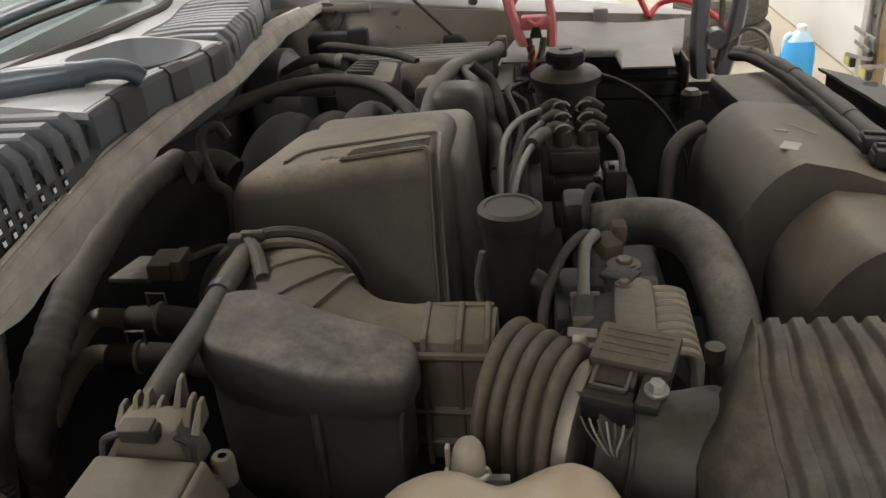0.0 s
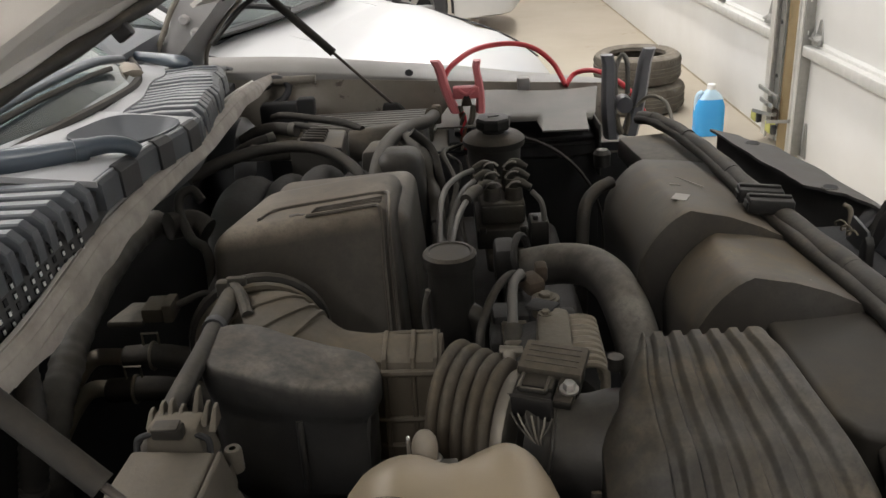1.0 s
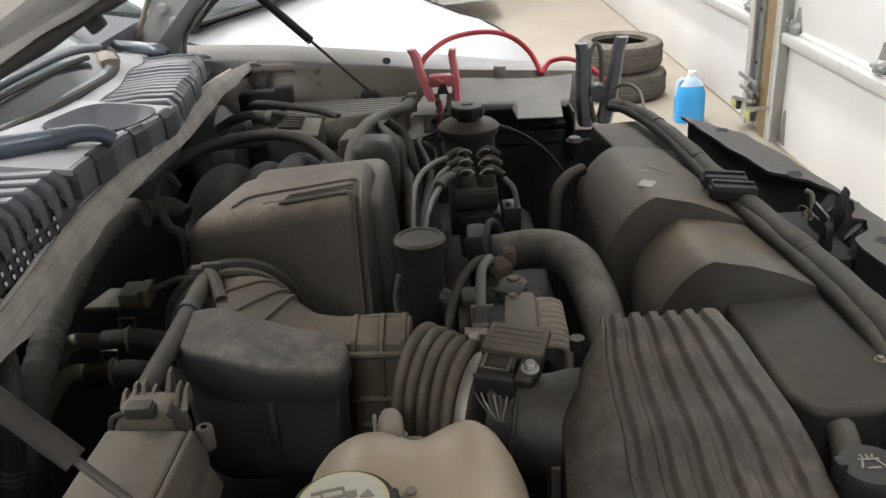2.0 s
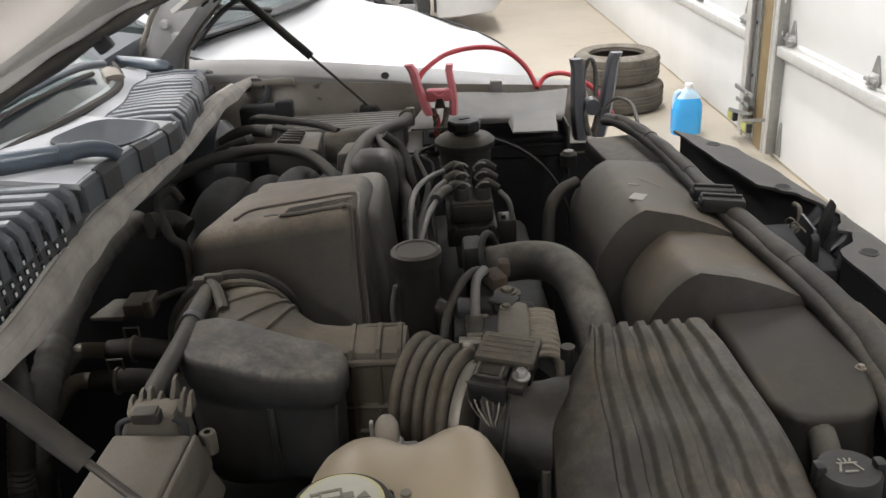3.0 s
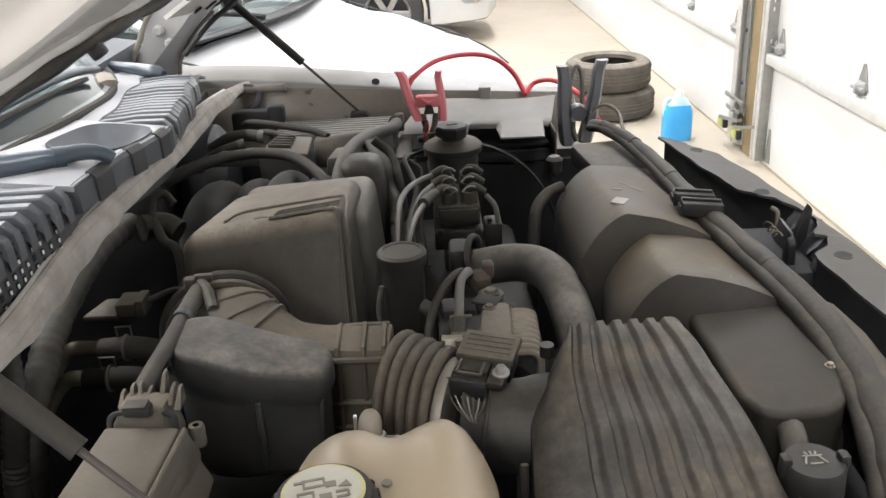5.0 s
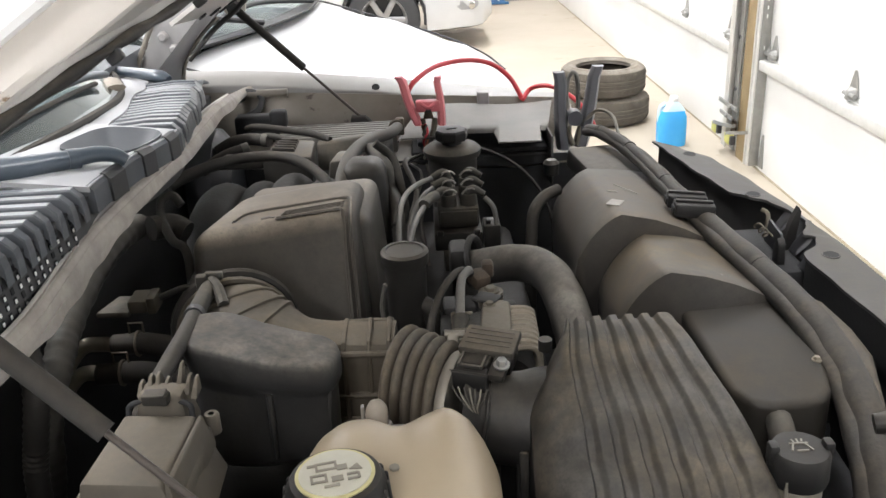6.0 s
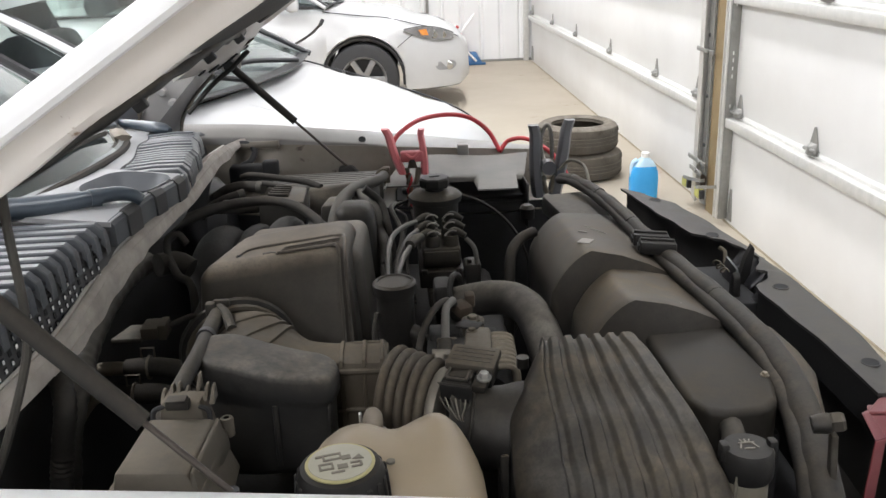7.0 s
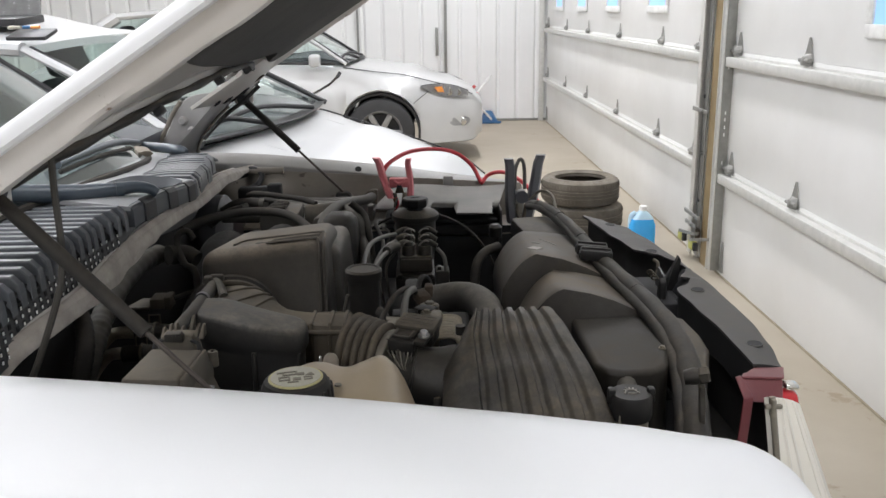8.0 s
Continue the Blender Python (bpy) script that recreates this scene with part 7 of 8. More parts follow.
def looms():
    m = thing("front_loom", (0.42, 0.9, 0.97), "thick dusty grey cable loom along the radiator support", "wiring loom")
    a = [(0.355, 1.36, 1.015), (0.372, 1.31, 1.024), (0.398, 1.235, 1.022), (0.418, 1.13, 1.02), (0.428, 1.0, 1.02), (0.436, 0.87, 1.02), (0.449, 0.76, 1.018), (0.462, 0.66, 1.014), (0.470, 0.58, 1.006), (0.470, 0.51, 0.992), (0.460, 0.44, 0.970), (0.448, 0.385, 0.945), (0.438, 0.33, 0.905)]
    a = [(x - 0.014 * min(1.0, max(0.0, (1.36 - y) / 0.3)), y, z) for x, y, z in a]
    sp = spline(a, 8)
    part("outer_loom", tube([q + Vector((0.0004 * math.sin(i * 0.9), 0, 0.0005 * math.sin(i * 0.53))) for i, q in enumerate(sp)], lambda f: 0.0095 + 0.0108 * f + 0.0006 * math.sin(f * 90), 16, 1), "loom", m)
    for i in range(7, len(sp) - 4, 11):
        f = i / (len(sp) - 1)
        part("tape_band", tube([sp[i], sp[i].lerp(sp[i + 1], 0.5 + 0.4 * (i % 3))], 0.0105 + 0.0095 * f, 16, 1), "loom", m)
    b = [(x - 0.005 - 0.009 * min(1.0, max(0.0, (1.3 - y) / 0.75)), y - 0.004, z - 0.003) for x, y, z in a]
    part("inner_loom", tube(b, lambda f: 0.0078 + 0.0045 * f + 0.0005 * math.sin(f * 70), 14), "loom", m)
    part("open_end", lathe([(0.0, -0.004), (0.014, -0.004), (0.017, 0.0), (0.014, 0.004), (0.0, 0.002)], Matrix.Translation((0.424, 0.328, 0.903)) @ pose(0, 0, 0, 60, 20, 0), 16), "trim", m)
    c = thing("loom_plug", (0.4, 0.985, 1.01), "pair of grey connectors lying on the shroud", "connector")
    for dy in (0.0, -0.036):
        k = part("shell", block(0.054, 0.027, 0.019, 0.003, Matrix.Translation((0.408, 0.912 + dy, 1.034)) @ pose(0, 0, 0, 0, 4, -8)), "cap_black", c)
        part("key", block(0.05, 0.006, 0.004, 0.001, Matrix.Translation((0.408, 0.912 + dy, 1.045)) @ pose(0, 0, 0, 0, 4, -8)), "cap_black", k)
        part("socket", block(0.003, 0.018, 0.009, 0.001, Matrix.Translation((0.3805, 0.915 + dy, 1.035)) @ pose(0, 0, 0, 0, 4, -8)), "void", k)
    n = thing("mounting_stud", (0.44, 0.38, 1.0), "dusty brown hexagon nut on a dark stud beside the loom", "nut")
    turn = Matrix.Translation((0.424, 0.392, 1.020)) @ pose(0, 0, 0, 0, 78, -14)
    part("stud", lathe([(0, -0.006), (0.0085, -0.006), (0.0105, 0.006), (0.0095, 0.011), (0, 0.011)], turn, 18), "plastic", n, "dark tapered stud")
    part("nut", lathe([(0, 0.010), (0.0085, 0.010), (0.0105, 0.013), (0.0105, 0.021), (0.0085, 0.024), (0, 0.024)], turn, 6), "meter_plastic", n, "dusty brown nut", 20)
    part("bracket", prism([(0.440, 0.378, 0.90), (0.446, 0.376, 0.90), (0.447, 0.386, 0.90), (0.441, 0.388, 0.90)], [(0.435, 0.384, 1.010), (0.441, 0.382, 1.010), (0.442, 0.392, 1.012), (0.436, 0.394, 1.012)], 0.001), "coil", n, "thin dirty steel strip")
    cover = [(0.462, 0.715), (0.508, 0.690), (0.512, 0.62), (0.507, 0.562), (0.472, 0.462), (0.450, 0.455)]
    part("corner_cover", bevel(rings([[(x, y, 0.90) for x, y in cover], [(x, y, 0.985) for x, y in cover]]), 0.008, 3), "shroud", n, "dark corner panel")


looms()


def coolant_tank():
    t = thing("coolant_tank", (0.02, 0.34, 0.9), "aged cream plastic coolant tank with a black pressure cap", "coolant tank")

    def crown(x, y):
        """Height over the shoulder: two soft swells with a saddle between."""
        return 0.048 + 0.020 * math.exp(-((x - 0.062) / 0.028) ** 2 - ((y - 0.40) / 0.06) ** 2) + 0.013 * math.exp(-((x + 0.022) / 0.036) ** 2 - ((y - 0.37) / 0.06) ** 2)

    def outline(grow, q=4.0):
        out = []
        for i in range(56):
            g = 2 * math.pi * i / 56
            ca, sa = math.cos(g), math.sin(g)
            r = (abs(ca) ** q + abs(sa) ** q) ** (-1 / q) * grow
            x, y = 0.0115 + 0.086 * r * ca, 0.358 + 0.077 * r * sa
            pinch = 0.016 * math.exp(-((x - 0.012) / 0.016) ** 2) * max(0.0, sa) * grow
            out.append((x, y - pinch))
        return out
    loops = [[(x, y, 0.85) for x, y in outline(0.97)], [(x, y, 0.98) for x, y in outline(1.0)]]
    for r in (1.0, 0.985, 0.95, 0.89, 0.8, 0.68, 0.54, 0.4, 0.25, 0.1):
        loops.append([(x, y, 0.992 + crown(x, y) * (1 - r ** 6)) for x, y in outline(r, 4.0 - 1.6 * (1 - r))])
    part("body", rings(loops), "tank", t, "aged cream plastic", 85)
    part("pin_hole", lathe([(0, 0), (0.004, 0), (0.004, 0.002), (0, 0.002)], Matrix.Translation((0.012, 0.335, 1.0455)), 10), "mark", t)
    nip = part("nipple", tube([(-0.008, 0.425, 1.0), (-0.007, 0.43, 1.02), (-0.006, 0.436, 1.034), (-0.004, 0.442, 1.04)], lambda f: 0.0105 * math.sqrt(max(0.02, 1 - (max(0.0, f - 0.45) / 0.55) ** 2)), 14), "stub", t, "dirty pale hose stub")
    part("hose_clip", add(tube_ring(Vector((-0.007, 0.431, 1.022)), Vector((0.1, 0.3, 1)), 0.0125, 0.0018), box(0.002, 0.018, 0.426, 0.432, 1.014, 1.02, 0.001), box(-0.02, -0.017, 0.43, 0.436, 1.026, 1.04, 0.001)), "steel", nip)
    at = Matrix.Translation((-0.028, 0.296, 0)) @ Matrix.Diagonal((0.93, 0.93, 1, 1))
    part("neck", lathe([(0.036, 1.015), (0.044, 1.02), (0.045, 1.032), (0.04, 1.036), (0.036, 1.036)], at, 32), "neck", t, "cloudy plastic collar")
    cap = part("cap", lathe([(0, 1.036), (0.039, 1.036), (0.0415, 1.042), (0.0395, 1.064), (0.0355, 1.0715), (0.03, 1.073), (0, 1.073)], at, 40), "cap_black", t, "black pressure cap")
    for i in range(22):
        part("grip", block(0.003, 0.005, 0.026, 0.001, at @ pose(0, 0, 0, 0, 0, i * 360 / 22) @ pose(0.041, 0, 1.052, 0, -5, 0), 1), "cap_black", cap)
    part("label_rim", lathe([(0, 1.073), (0.031, 1.073), (0.031, 1.0742), (0.0285, 1.0744), (0, 1.0744)], at, 40), "label_yellow", cap, "yellow printed rim")
    part("label", lathe([(0, 1.0745), (0.0282, 1.0745), (0.028, 1.0752), (0, 1.0752)], at, 40), "label", cap, "pale printed label")
    for x, y, w, h in ((-0.006, 0.012, 0.017, 0.002), (-0.006, 0.004, 0.017, 0.002), (-0.0135, 0.008, 0.002, 0.008), (0.0015, 0.008, 0.002, 0.008), (0.006, 0.004, 0.008, 0.006), (-0.013, -0.002, 0.013, 0.002), (-0.013, -0.01, 0.013, 0.002), (-0.0185, -0.006, 0.002, 0.008), (-0.0075, -0.006, 0.002, 0.008), (0.001, -0.009, 0.009, 0.006), (0.013, -0.012, 0.009, 0.002), (0.013, -0.006, 0.009, 0.002), (0.0175, -0.009, 0.002, 0.006), (-0.017, 0.011, 0.007, 0.0025), (-0.004, -0.0165, 0.012, 0.002)):
        part("print_mark", block(w, h, 0.001, 0, at @ pose(0, 0, 1.0758, 0, 0, 12) @ pose(x, y, 0), 1), "mark", cap)
    tri = prism([(0.011, 0.002, 1.0754), (0.021, 0.002, 1.0754), (0.0165, 0.009, 1.0754)], [(0.011, 0.002, 1.0763), (0.021, 0.002, 1.0763), (0.0165, 0.009, 1.0763)])
    tri.transform(at)
    part("warning_triangle", tri, "mark", cap, "small dark printed triangle")


coolant_tank()


def washer_filler():
    w = thing("washer_filler", (0.353, 0.385, 0.9), "black washer bottle cap on a cloudy plastic neck", "washer bottle")
    at = Matrix.Translation((0.353, 0.384, 0))
    part("neck", lathe([(0.016, 0.86), (0.0215, 0.9), (0.022, 0.972), (0.018, 0.976)], at, 24), "neck", w, "cloudy neck")
    part("neck_rib", tube([(0.337, 0.366, 0.985), (0.336, 0.364, 0.94), (0.345, 0.36, 0.91)], 0.002, 6), "mark", w)
    cap = part("cap", lathe([(0, 0.975), (0.0245, 0.975), (0.0258, 0.98), (0.025, 1.002), (0.023, 1.006), (0, 1.006)], at, 32), "cap_black", w)
    for s in (-1, 1):
        part("ear", block(0.009, 0.012, 0.02, 0.003, at @ pose(s * 0.0235, 0.0, 1.002)), "cap_black", cap)
    sym = bmesh.new()
    for x, y, l, r in ((0, 0.005, 0.016, 0), (0, -0.005, 0.01, 0), (-0.0068, 0, 0.0108, 68), (0.0068, 0, 0.0108, -68), (0.0, 0.0085, 0.005, 90), (-0.004, 0.0085, 0.004, 110), (0.004, 0.0085, 0.004, 70)):
        add(sym, block(l, 0.0016, 0.001, 0, at @ pose(x, y, 1.0066, 0, 0, r), 1))
    part("symbol", sym, "wire_pale", cap, "pale windscreen washer symbol")
    part("pipe", tube([(0.365, 0.55, 0.95), (0.372, 0.52, 0.965), (0.368, 0.47, 0.98), (0.36, 0.43, 0.975), (0.355, 0.41, 0.95)], 0.0125, 12), "boot", w, "grey filler pipe")


washer_filler()


def control_module():
    c = thing("control_module", (-0.17, 0.34, 0.98), "dusty grey finned control module with a multi-pin plug", "control module")
    low = [(-0.222, 0.288, 1.015), (-0.128, 0.280, 1.015), (-0.130, 0.392, 1.015), (-0.214, 0.398, 1.015)]
    top = [(-0.212, 0.298, 1.076), (-0.1515, 0.291, 1.076), (-0.1475, 0.382, 1.074), (-0.2065, 0.388, 1.074)]
    part("case", prism(low, top, 0.0035), "module", c)
    part("flange", prism([(-0.224, 0.272, 1.038), (-0.139, 0.267, 1.038), (-0.137, 0.392, 1.038), (-0.214, 0.398, 1.038)], [(-0.224, 0.272, 1.058), (-0.141, 0.267, 1.058), (-0.139, 0.392, 1.058), (-0.214, 0.398, 1.058)], 0.003), "module", c)
    part("ridge", prism([(-0.1505, 0.288, 1.05), (-0.140, 0.286, 1.04), (-0.136, 0.386, 1.04), (-0.147, 0.388, 1.05)], [(-0.1490, 0.292, 1.0765), (-0.1455, 0.291, 1.0755), (-0.1415, 0.381, 1.0735), (-0.1450, 0.382, 1.0745)], 0.0015), "module", c)
    for x, y, z in ((-0.222, 0.279, 1.057), (-0.139, 0.395, 1.060), (-0.144, 0.274, 1.057)):
        part("lug", lathe([(0.0025, -0.012), (0.0065, -0.012), (0.0065, 0.004), (0.0055, 0.006), (0.0025, 0.006)], Matrix.Translation((x, y, z)), 16), "module", c)
    part("gasket", tube([(-0.205, 0.392, 1.068), (-0.202, 0.396, 1.078), (-0.178, 0.397, 1.081), (-0.155, 0.392, 1.078), (-0.152, 0.388, 1.068)], 0.0024, 8), "void", c, "black rubber gasket")
    part("socket", prism([(-0.203, 0.392, 1.052), (-0.155, 0.388, 1.052), (-0.152, 0.418, 1.052), (-0.200, 0.422, 1.052)], [(-0.197, 0.396, 1.086), (-0.160, 0.392, 1.086), (-0.158, 0.412, 1.088), (-0.195, 0.416, 1.088)], 0.004), "module", c, "grey plug body")
    part("latch", add(block(0.022, 0.010, 0.010, 0.002, Matrix.Translation((-0.180, 0.392, 1.085)) @ pose(0, 0, 0, 0, 0, -5)), block(0.018, 0.012, 0.003, 0.001, Matrix.Translation((-0.180, 0.390, 1.0905)))), "loom", c, "dark plug latch")
    for i, (x, y, h, tilt) in enumerate(((-0.196, 0.409, 0.008, -4), (-0.189, 0.413, 0.011, -2), (-0.183, 0.414, 0.012, 0), (-0.176, 0.412, 0.008, 3), (-0.166, 0.416, 0.020, 8), (-0.158, 0.409, 0.012, 10), (-0.150, 0.402, 0.014, 6))):
        fin = prism([(-0.0026, -0.010, 0), (0.0026, -0.010, 0), (0.0026, 0.008, 0), (-0.0026, 0.008, 0)], [(-0.0012, 0.0, h), (0.0012, 0.0, h), (0.0012, 0.007, h), (-0.0012, 0.007, h)], 0.0005, 1)
        fin.transform(Matrix.Translation((x, y, 1.082)) @ pose(0, 0, 0, 0, tilt, 0))
        part("tooth", fin, "module", c)
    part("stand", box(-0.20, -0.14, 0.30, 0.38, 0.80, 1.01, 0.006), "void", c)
    g = thing("module_cable", (-0.2, 0.5, 1.04), "taped grey cable with a sleeve joint to the control module", "cable")
    part("sleeve", tube([(-0.190, 0.632, 1.070), (-0.190, 0.60, 1.071), (-0.1895, 0.56, 1.074)], 0.0092, 12), "boot", g)
    part("collar", tube([(-0.1895, 0.566, 1.0735), (-0.1893, 0.556, 1.0742)], 0.0102, 14, 1), "trim", g, "black taped collar")
    part("core", tube([(-0.189, 0.565, 1.0735), (-0.188, 0.51, 1.076), (-0.190, 0.46, 1.076), (-0.197, 0.43, 1.066), (-0.21, 0.415, 1.045)], 0.0082, 12), "loom", g)
    part("clip", add(block(0.012, 0.012, 0.024, 0.003, Matrix.Translation((-0.198, 0.635, 1.072))), block(0.02, 0.008, 0.010, 0.003, Matrix.Translation((-0.186, 0.64, 1.080))), tube([(-0.19, 0.64, 1.076), (-0.178, 0.62, 1.074), (-0.168, 0.595, 1.066)], 0.006, 8)), "boot", g)


control_module()


def left_corner():
    h = thing("heater_pipes", (-0.32, 0.66, 0.9), "two bent metal heater pipes with clamped rubber hoses", "pipe")
    for z, y, x in ((0.989, 0.668, -0.312), (0.965, 0.645, -0.327)):
        part("pipe", tube([(-0.395, y - 0.02, z - 0.06), (-0.378, y + 0.0, z - 0.028), (-0.358, y + 0.006, z - 0.006), (-0.335, y, z), (x, y - 0.006, z + 0.001)], 0.0088, 12), "fin_alloy", h, "dull pale metal pipe")
        q = part("hose", tube([(x - 0.004, y - 0.006, z + 0.001), (-0.285, y - 0.010, z + 0.004), (-0.255, y - 0.012, z), (-0.22, y - 0.01, z - 0.01)], 0.0125, 14), "rubber", h, "black rubber hose")
        part("clamp", add(tube_ring(Vector((x + 0.024, y - 0.008, z + 0.003)), Vector((1, 0, 0)), 0.013, 0.0022), tube([(x + 0.016, y - 0.008, z + 0.014), (x + 0.017, y - 0.01, z + 0.030), (x + 0.033, y - 0.01, z + 0.030), (x + 0.032, y - 0.008, z + 0.014)], 0.0014, 6, 1)), "alloy", q, "spring clamp")
    s = thing("insulated_pipe", (-0.36, 0.65, 0.95), "pipe wrapped in crinkled grey insulation", "pipe")
    line = [(-0.345, 0.90, 1.045), (-0.357, 0.83, 1.048), (-0.360, 0.74, 1.040), (-0.356, 0.65, 1.026), (-0.348, 0.595, 1.016), (-0.345, 0.555, 1.0), (-0.355, 0.545, 0.96), (-0.37, 0.56, 0.90), (-0.39, 0.58, 0.84)]
    part("wrap", tube(line, lambda f: 0.0160 + 0.0005 * math.sin(f * 70) + 0.0006 * math.sin(f * 173), 14, 14), "hose_grey", s)
    part("elbow", tube([(-0.28, 0.885, 1.035), (-0.30, 0.89, 1.045), (-0.322, 0.87, 1.05)], 0.017, 12), "rubber", s)
    k = thing("wiring_bracket", (-0.3, 0.7, 1.0), "dusty flat bracket with a small brown connector", "bracket")
    plate = [(-0.336, 0.674, 1.018), (-0.296, 0.668, 1.020), (-0.294, 0.712, 1.020), (-0.322, 0.718, 1.018)]
    part("plate", prism(plate, [(x, y, z + 0.008) for x, y, z in plate], 0.003), "coil", k)
    part("plug", add(block(0.022, 0.034, 0.016, 0.003, Matrix.Translation((-0.287, 0.690, 1.030))), block(0.010, 0.030, 0.020, 0.002, Matrix.Translation((-0.272, 0.690, 1.030)))), "brown_rubber", k, "brown plastic connector")
    part("lead", tube([(-0.266, 0.694, 1.032), (-0.235, 0.70, 1.04), (-0.22, 0.69, 1.03), (-0.21, 0.66, 1.04)], 0.0040, 8), "rubber", k)
    g = thing("ribbed_conduit", (-0.33, 0.45, 0.9), "dark ribbed wiring conduit by the firewall", "conduit")
    part("tube", tube([(-0.330, 0.50, 1.085), (-0.308, 0.455, 1.06), (-0.317, 0.45, 1.01), (-0.325, 0.45, 0.97), (-0.33, 0.45, 0.90), (-0.335, 0.45, 0.8)], 0.0112, 14, 12, 0.0012), "rubber", g)


left_corner()

# ---- the other cars ----


def car(at, yaw, paint, label, group, nose=0.62, hood_len=1.12, big=1.0, roof_z=1.40, lamp_drop=0.0, crown=0.05):
    """A saloon that faces its own +x; at: the middle of its nose on the floor."""
    m = Matrix.Translation((*at, 0)) @ pose(0, 0, 0, 0, 0, yaw)
    root = thing("car", (*at, 0), label, "car", group)
    L = 4.35
    cowl_x = -0.18 - hood_len
    arch = ((-0.98, 0.345 * big), (-3.42, 0.345 * big))
    hub = 0.31 * big
    topf = curve_of((-L, 0.80), (-L + 0.12, 0.93), (-3.6, 0.98), (-2.2, 0.97), (cowl_x - 0.1, 0.955), (cowl_x, 0.95), (-0.75, 0.875), (-0.3, 0.76), (-0.1, 0.665), (0.0, 0.56))
    wide = curve_of((-L, 0.6), (-L + 0.15, 0.74), (-3.6, 0.84), (-2.2, 0.865), (-0.9, 0.86), (-0.5, 0.80), (-0.2, 0.68), (-0.06, 0.54), (0.0, 0.42))

    def low(x):
        z = 0.2 if x < -0.1 else lerp(0.2, 0.27, (x + 0.1) / 0.1)
        for cx, r in arch:
            if abs(x - cx) < r + 0.02:
                z = max(z, hub - 0.005 + math.sqrt(max(0.0, (r + 0.02) ** 2 - (x - cx) ** 2)))
        return z
    xs = sorted(set([-L + i * L / 44 for i in range(45)] + [-0.98 + (0.345 * big + 0.02) * math.sin(radians(a)) for a in range(-90, 91, 12)] + [-0.02, -0.05]))

    def ring(x):
        t, w, b = topf(x), wide(x), low(x)
        shoulder = t - 0.075
        side = [(w - 0.05, b), (w, b + 0.015), (w + 0.012, max(b + 0.025, lerp(0.2, shoulder, 0.55))), (w - 0.012, max(b + 0.035, lerp(0.2, shoulder, 0.85))), (w - 0.05, shoulder + 0.012), (w * 0.9, t - 0.03), (w * 0.62, t + 0.008), (w * 0.3, t + 0.022), (0, t + 0.026)]
        pts = side + [(-y, z) for y, z in side[-2::-1]]
        return [m @ Vector((x, y, z)) for y, z in pts]
    body = part("body", rings([ring(x) for x in xs]), paint, root)
    P = lambda x, y, z: m @ Vector((x, y, z))
    # bonnet shut lines and creases
    for s in (-1, 1):
        e = [(x, s * wide(x) * 0.905, topf(x) - 0.024) for x in (cowl_x + 0.02, -1.0, -0.75, -0.5, -0.32, -0.2, -0.1)]
        part("bonnet_gap", tube([P(*q) for q in e], 0.0042, 6), "trim", body, "dark bonnet shut line")
        part("crease", tube([P(x, s * 0.48 * wide(x), topf(x) + 0.006) for x in (cowl_x + 0.06, -1.0, -0.75, -0.45, -0.25)], lambda f: 0.006, 8, 6, 0, 0.5), paint, body)
    # glasshouse
    belt = 0.965
    ws0, ws1, rr1, rr0 = cowl_x + 0.05, cowl_x - 0.72, cowl_x - 2.05, cowl_x - 2.62

    def shell(u, v):
        y = lerp(-0.60, 0.60, v)
        return P(lerp(ws1, rr1, u), y, roof_z + lerp(0.03, crown, min(1.0, u * 2.6)) * (1 - (y / 0.6) ** 2) + 0.03 * math.sin(math.pi * u))
    part("roof", sheet(shell, 10, 10, 0.03), paint, root)
    for s in (-1, 1):
        part("front_pillar", tube([P(ws0, s * 0.77, belt - 0.01), P(lerp(ws0, ws1, 0.5), s * 0.70, lerp(belt, roof_z, 0.56)), P(ws1, s * 0.605, roof_z)], 0.024, 8, 5, 0, 0.7), paint, root)
        part("screen_seal", tube([P(ws0 + 0.02, s * 0.752, belt), P(lerp(ws0, ws1, 0.5) + 0.02, s * 0.685, lerp(belt, roof_z, 0.56)), P(ws1 + 0.02, s * 0.59, roof_z)], 0.014, 8, 5), "trim", root)
        part("middle_pillar", tube([P(cowl_x - 1.25, s * 0.765, belt), P(cowl_x - 1.3, s * 0.615, roof_z)], 0.035, 8, 1), "trim", root)
        part("rear_pillar", tube([P(rr0, s * 0.76, belt - 0.01), P(lerp(rr0, rr1, 0.5), s * 0.70, lerp(belt, roof_z, 0.55)), P(rr1, s * 0.605, roof_z)], 0.06, 8, 5), paint, root)
        part("belt_trim", tube([P(ws0 - 0.1, s * 0.79, belt), P(-2.2, s * 0.80, belt + 0.01), P(rr0 + 0.1, s * 0.775, belt)], 0.014, 8), "trim", root)
        part("roof_rail", tube([P(ws1, s * 0.615, roof_z), P(lerp(ws1, rr1, 0.5), s * 0.63, roof_z + 0.035), P(rr1, s * 0.615, roof_z)], 0.03, 8), paint, root)
        pane = part("side_window", prism([P(ws0 - 0.06, s * 0.775, belt), P(rr0 + 0.12, s * 0.765, belt), P(rr0 + 0.12, s * 0.76, belt), P(ws0 - 0.06, s * 0.77, belt)],
                                         [P(ws1 - 0.02, s * 0.612, roof_z), P(rr1 + 0.02, s * 0.612, roof_z), P(rr1 + 0.02, s * 0.607, roof_z), P(ws1 - 0.02, s * 0.607, roof_z)]), "glass", root)
        pane.visible_shadow = False
        part("mirror", add(block(0.1, 0.16, 0.11, 0.03, m @ pose(cowl_x - 0.22, s * 0.92, 1.0), 3), block(0.05, 0.1, 0.03, 0.01, m @ pose(cowl_x - 0.22, s * 0.81, 0.97))), paint, root)
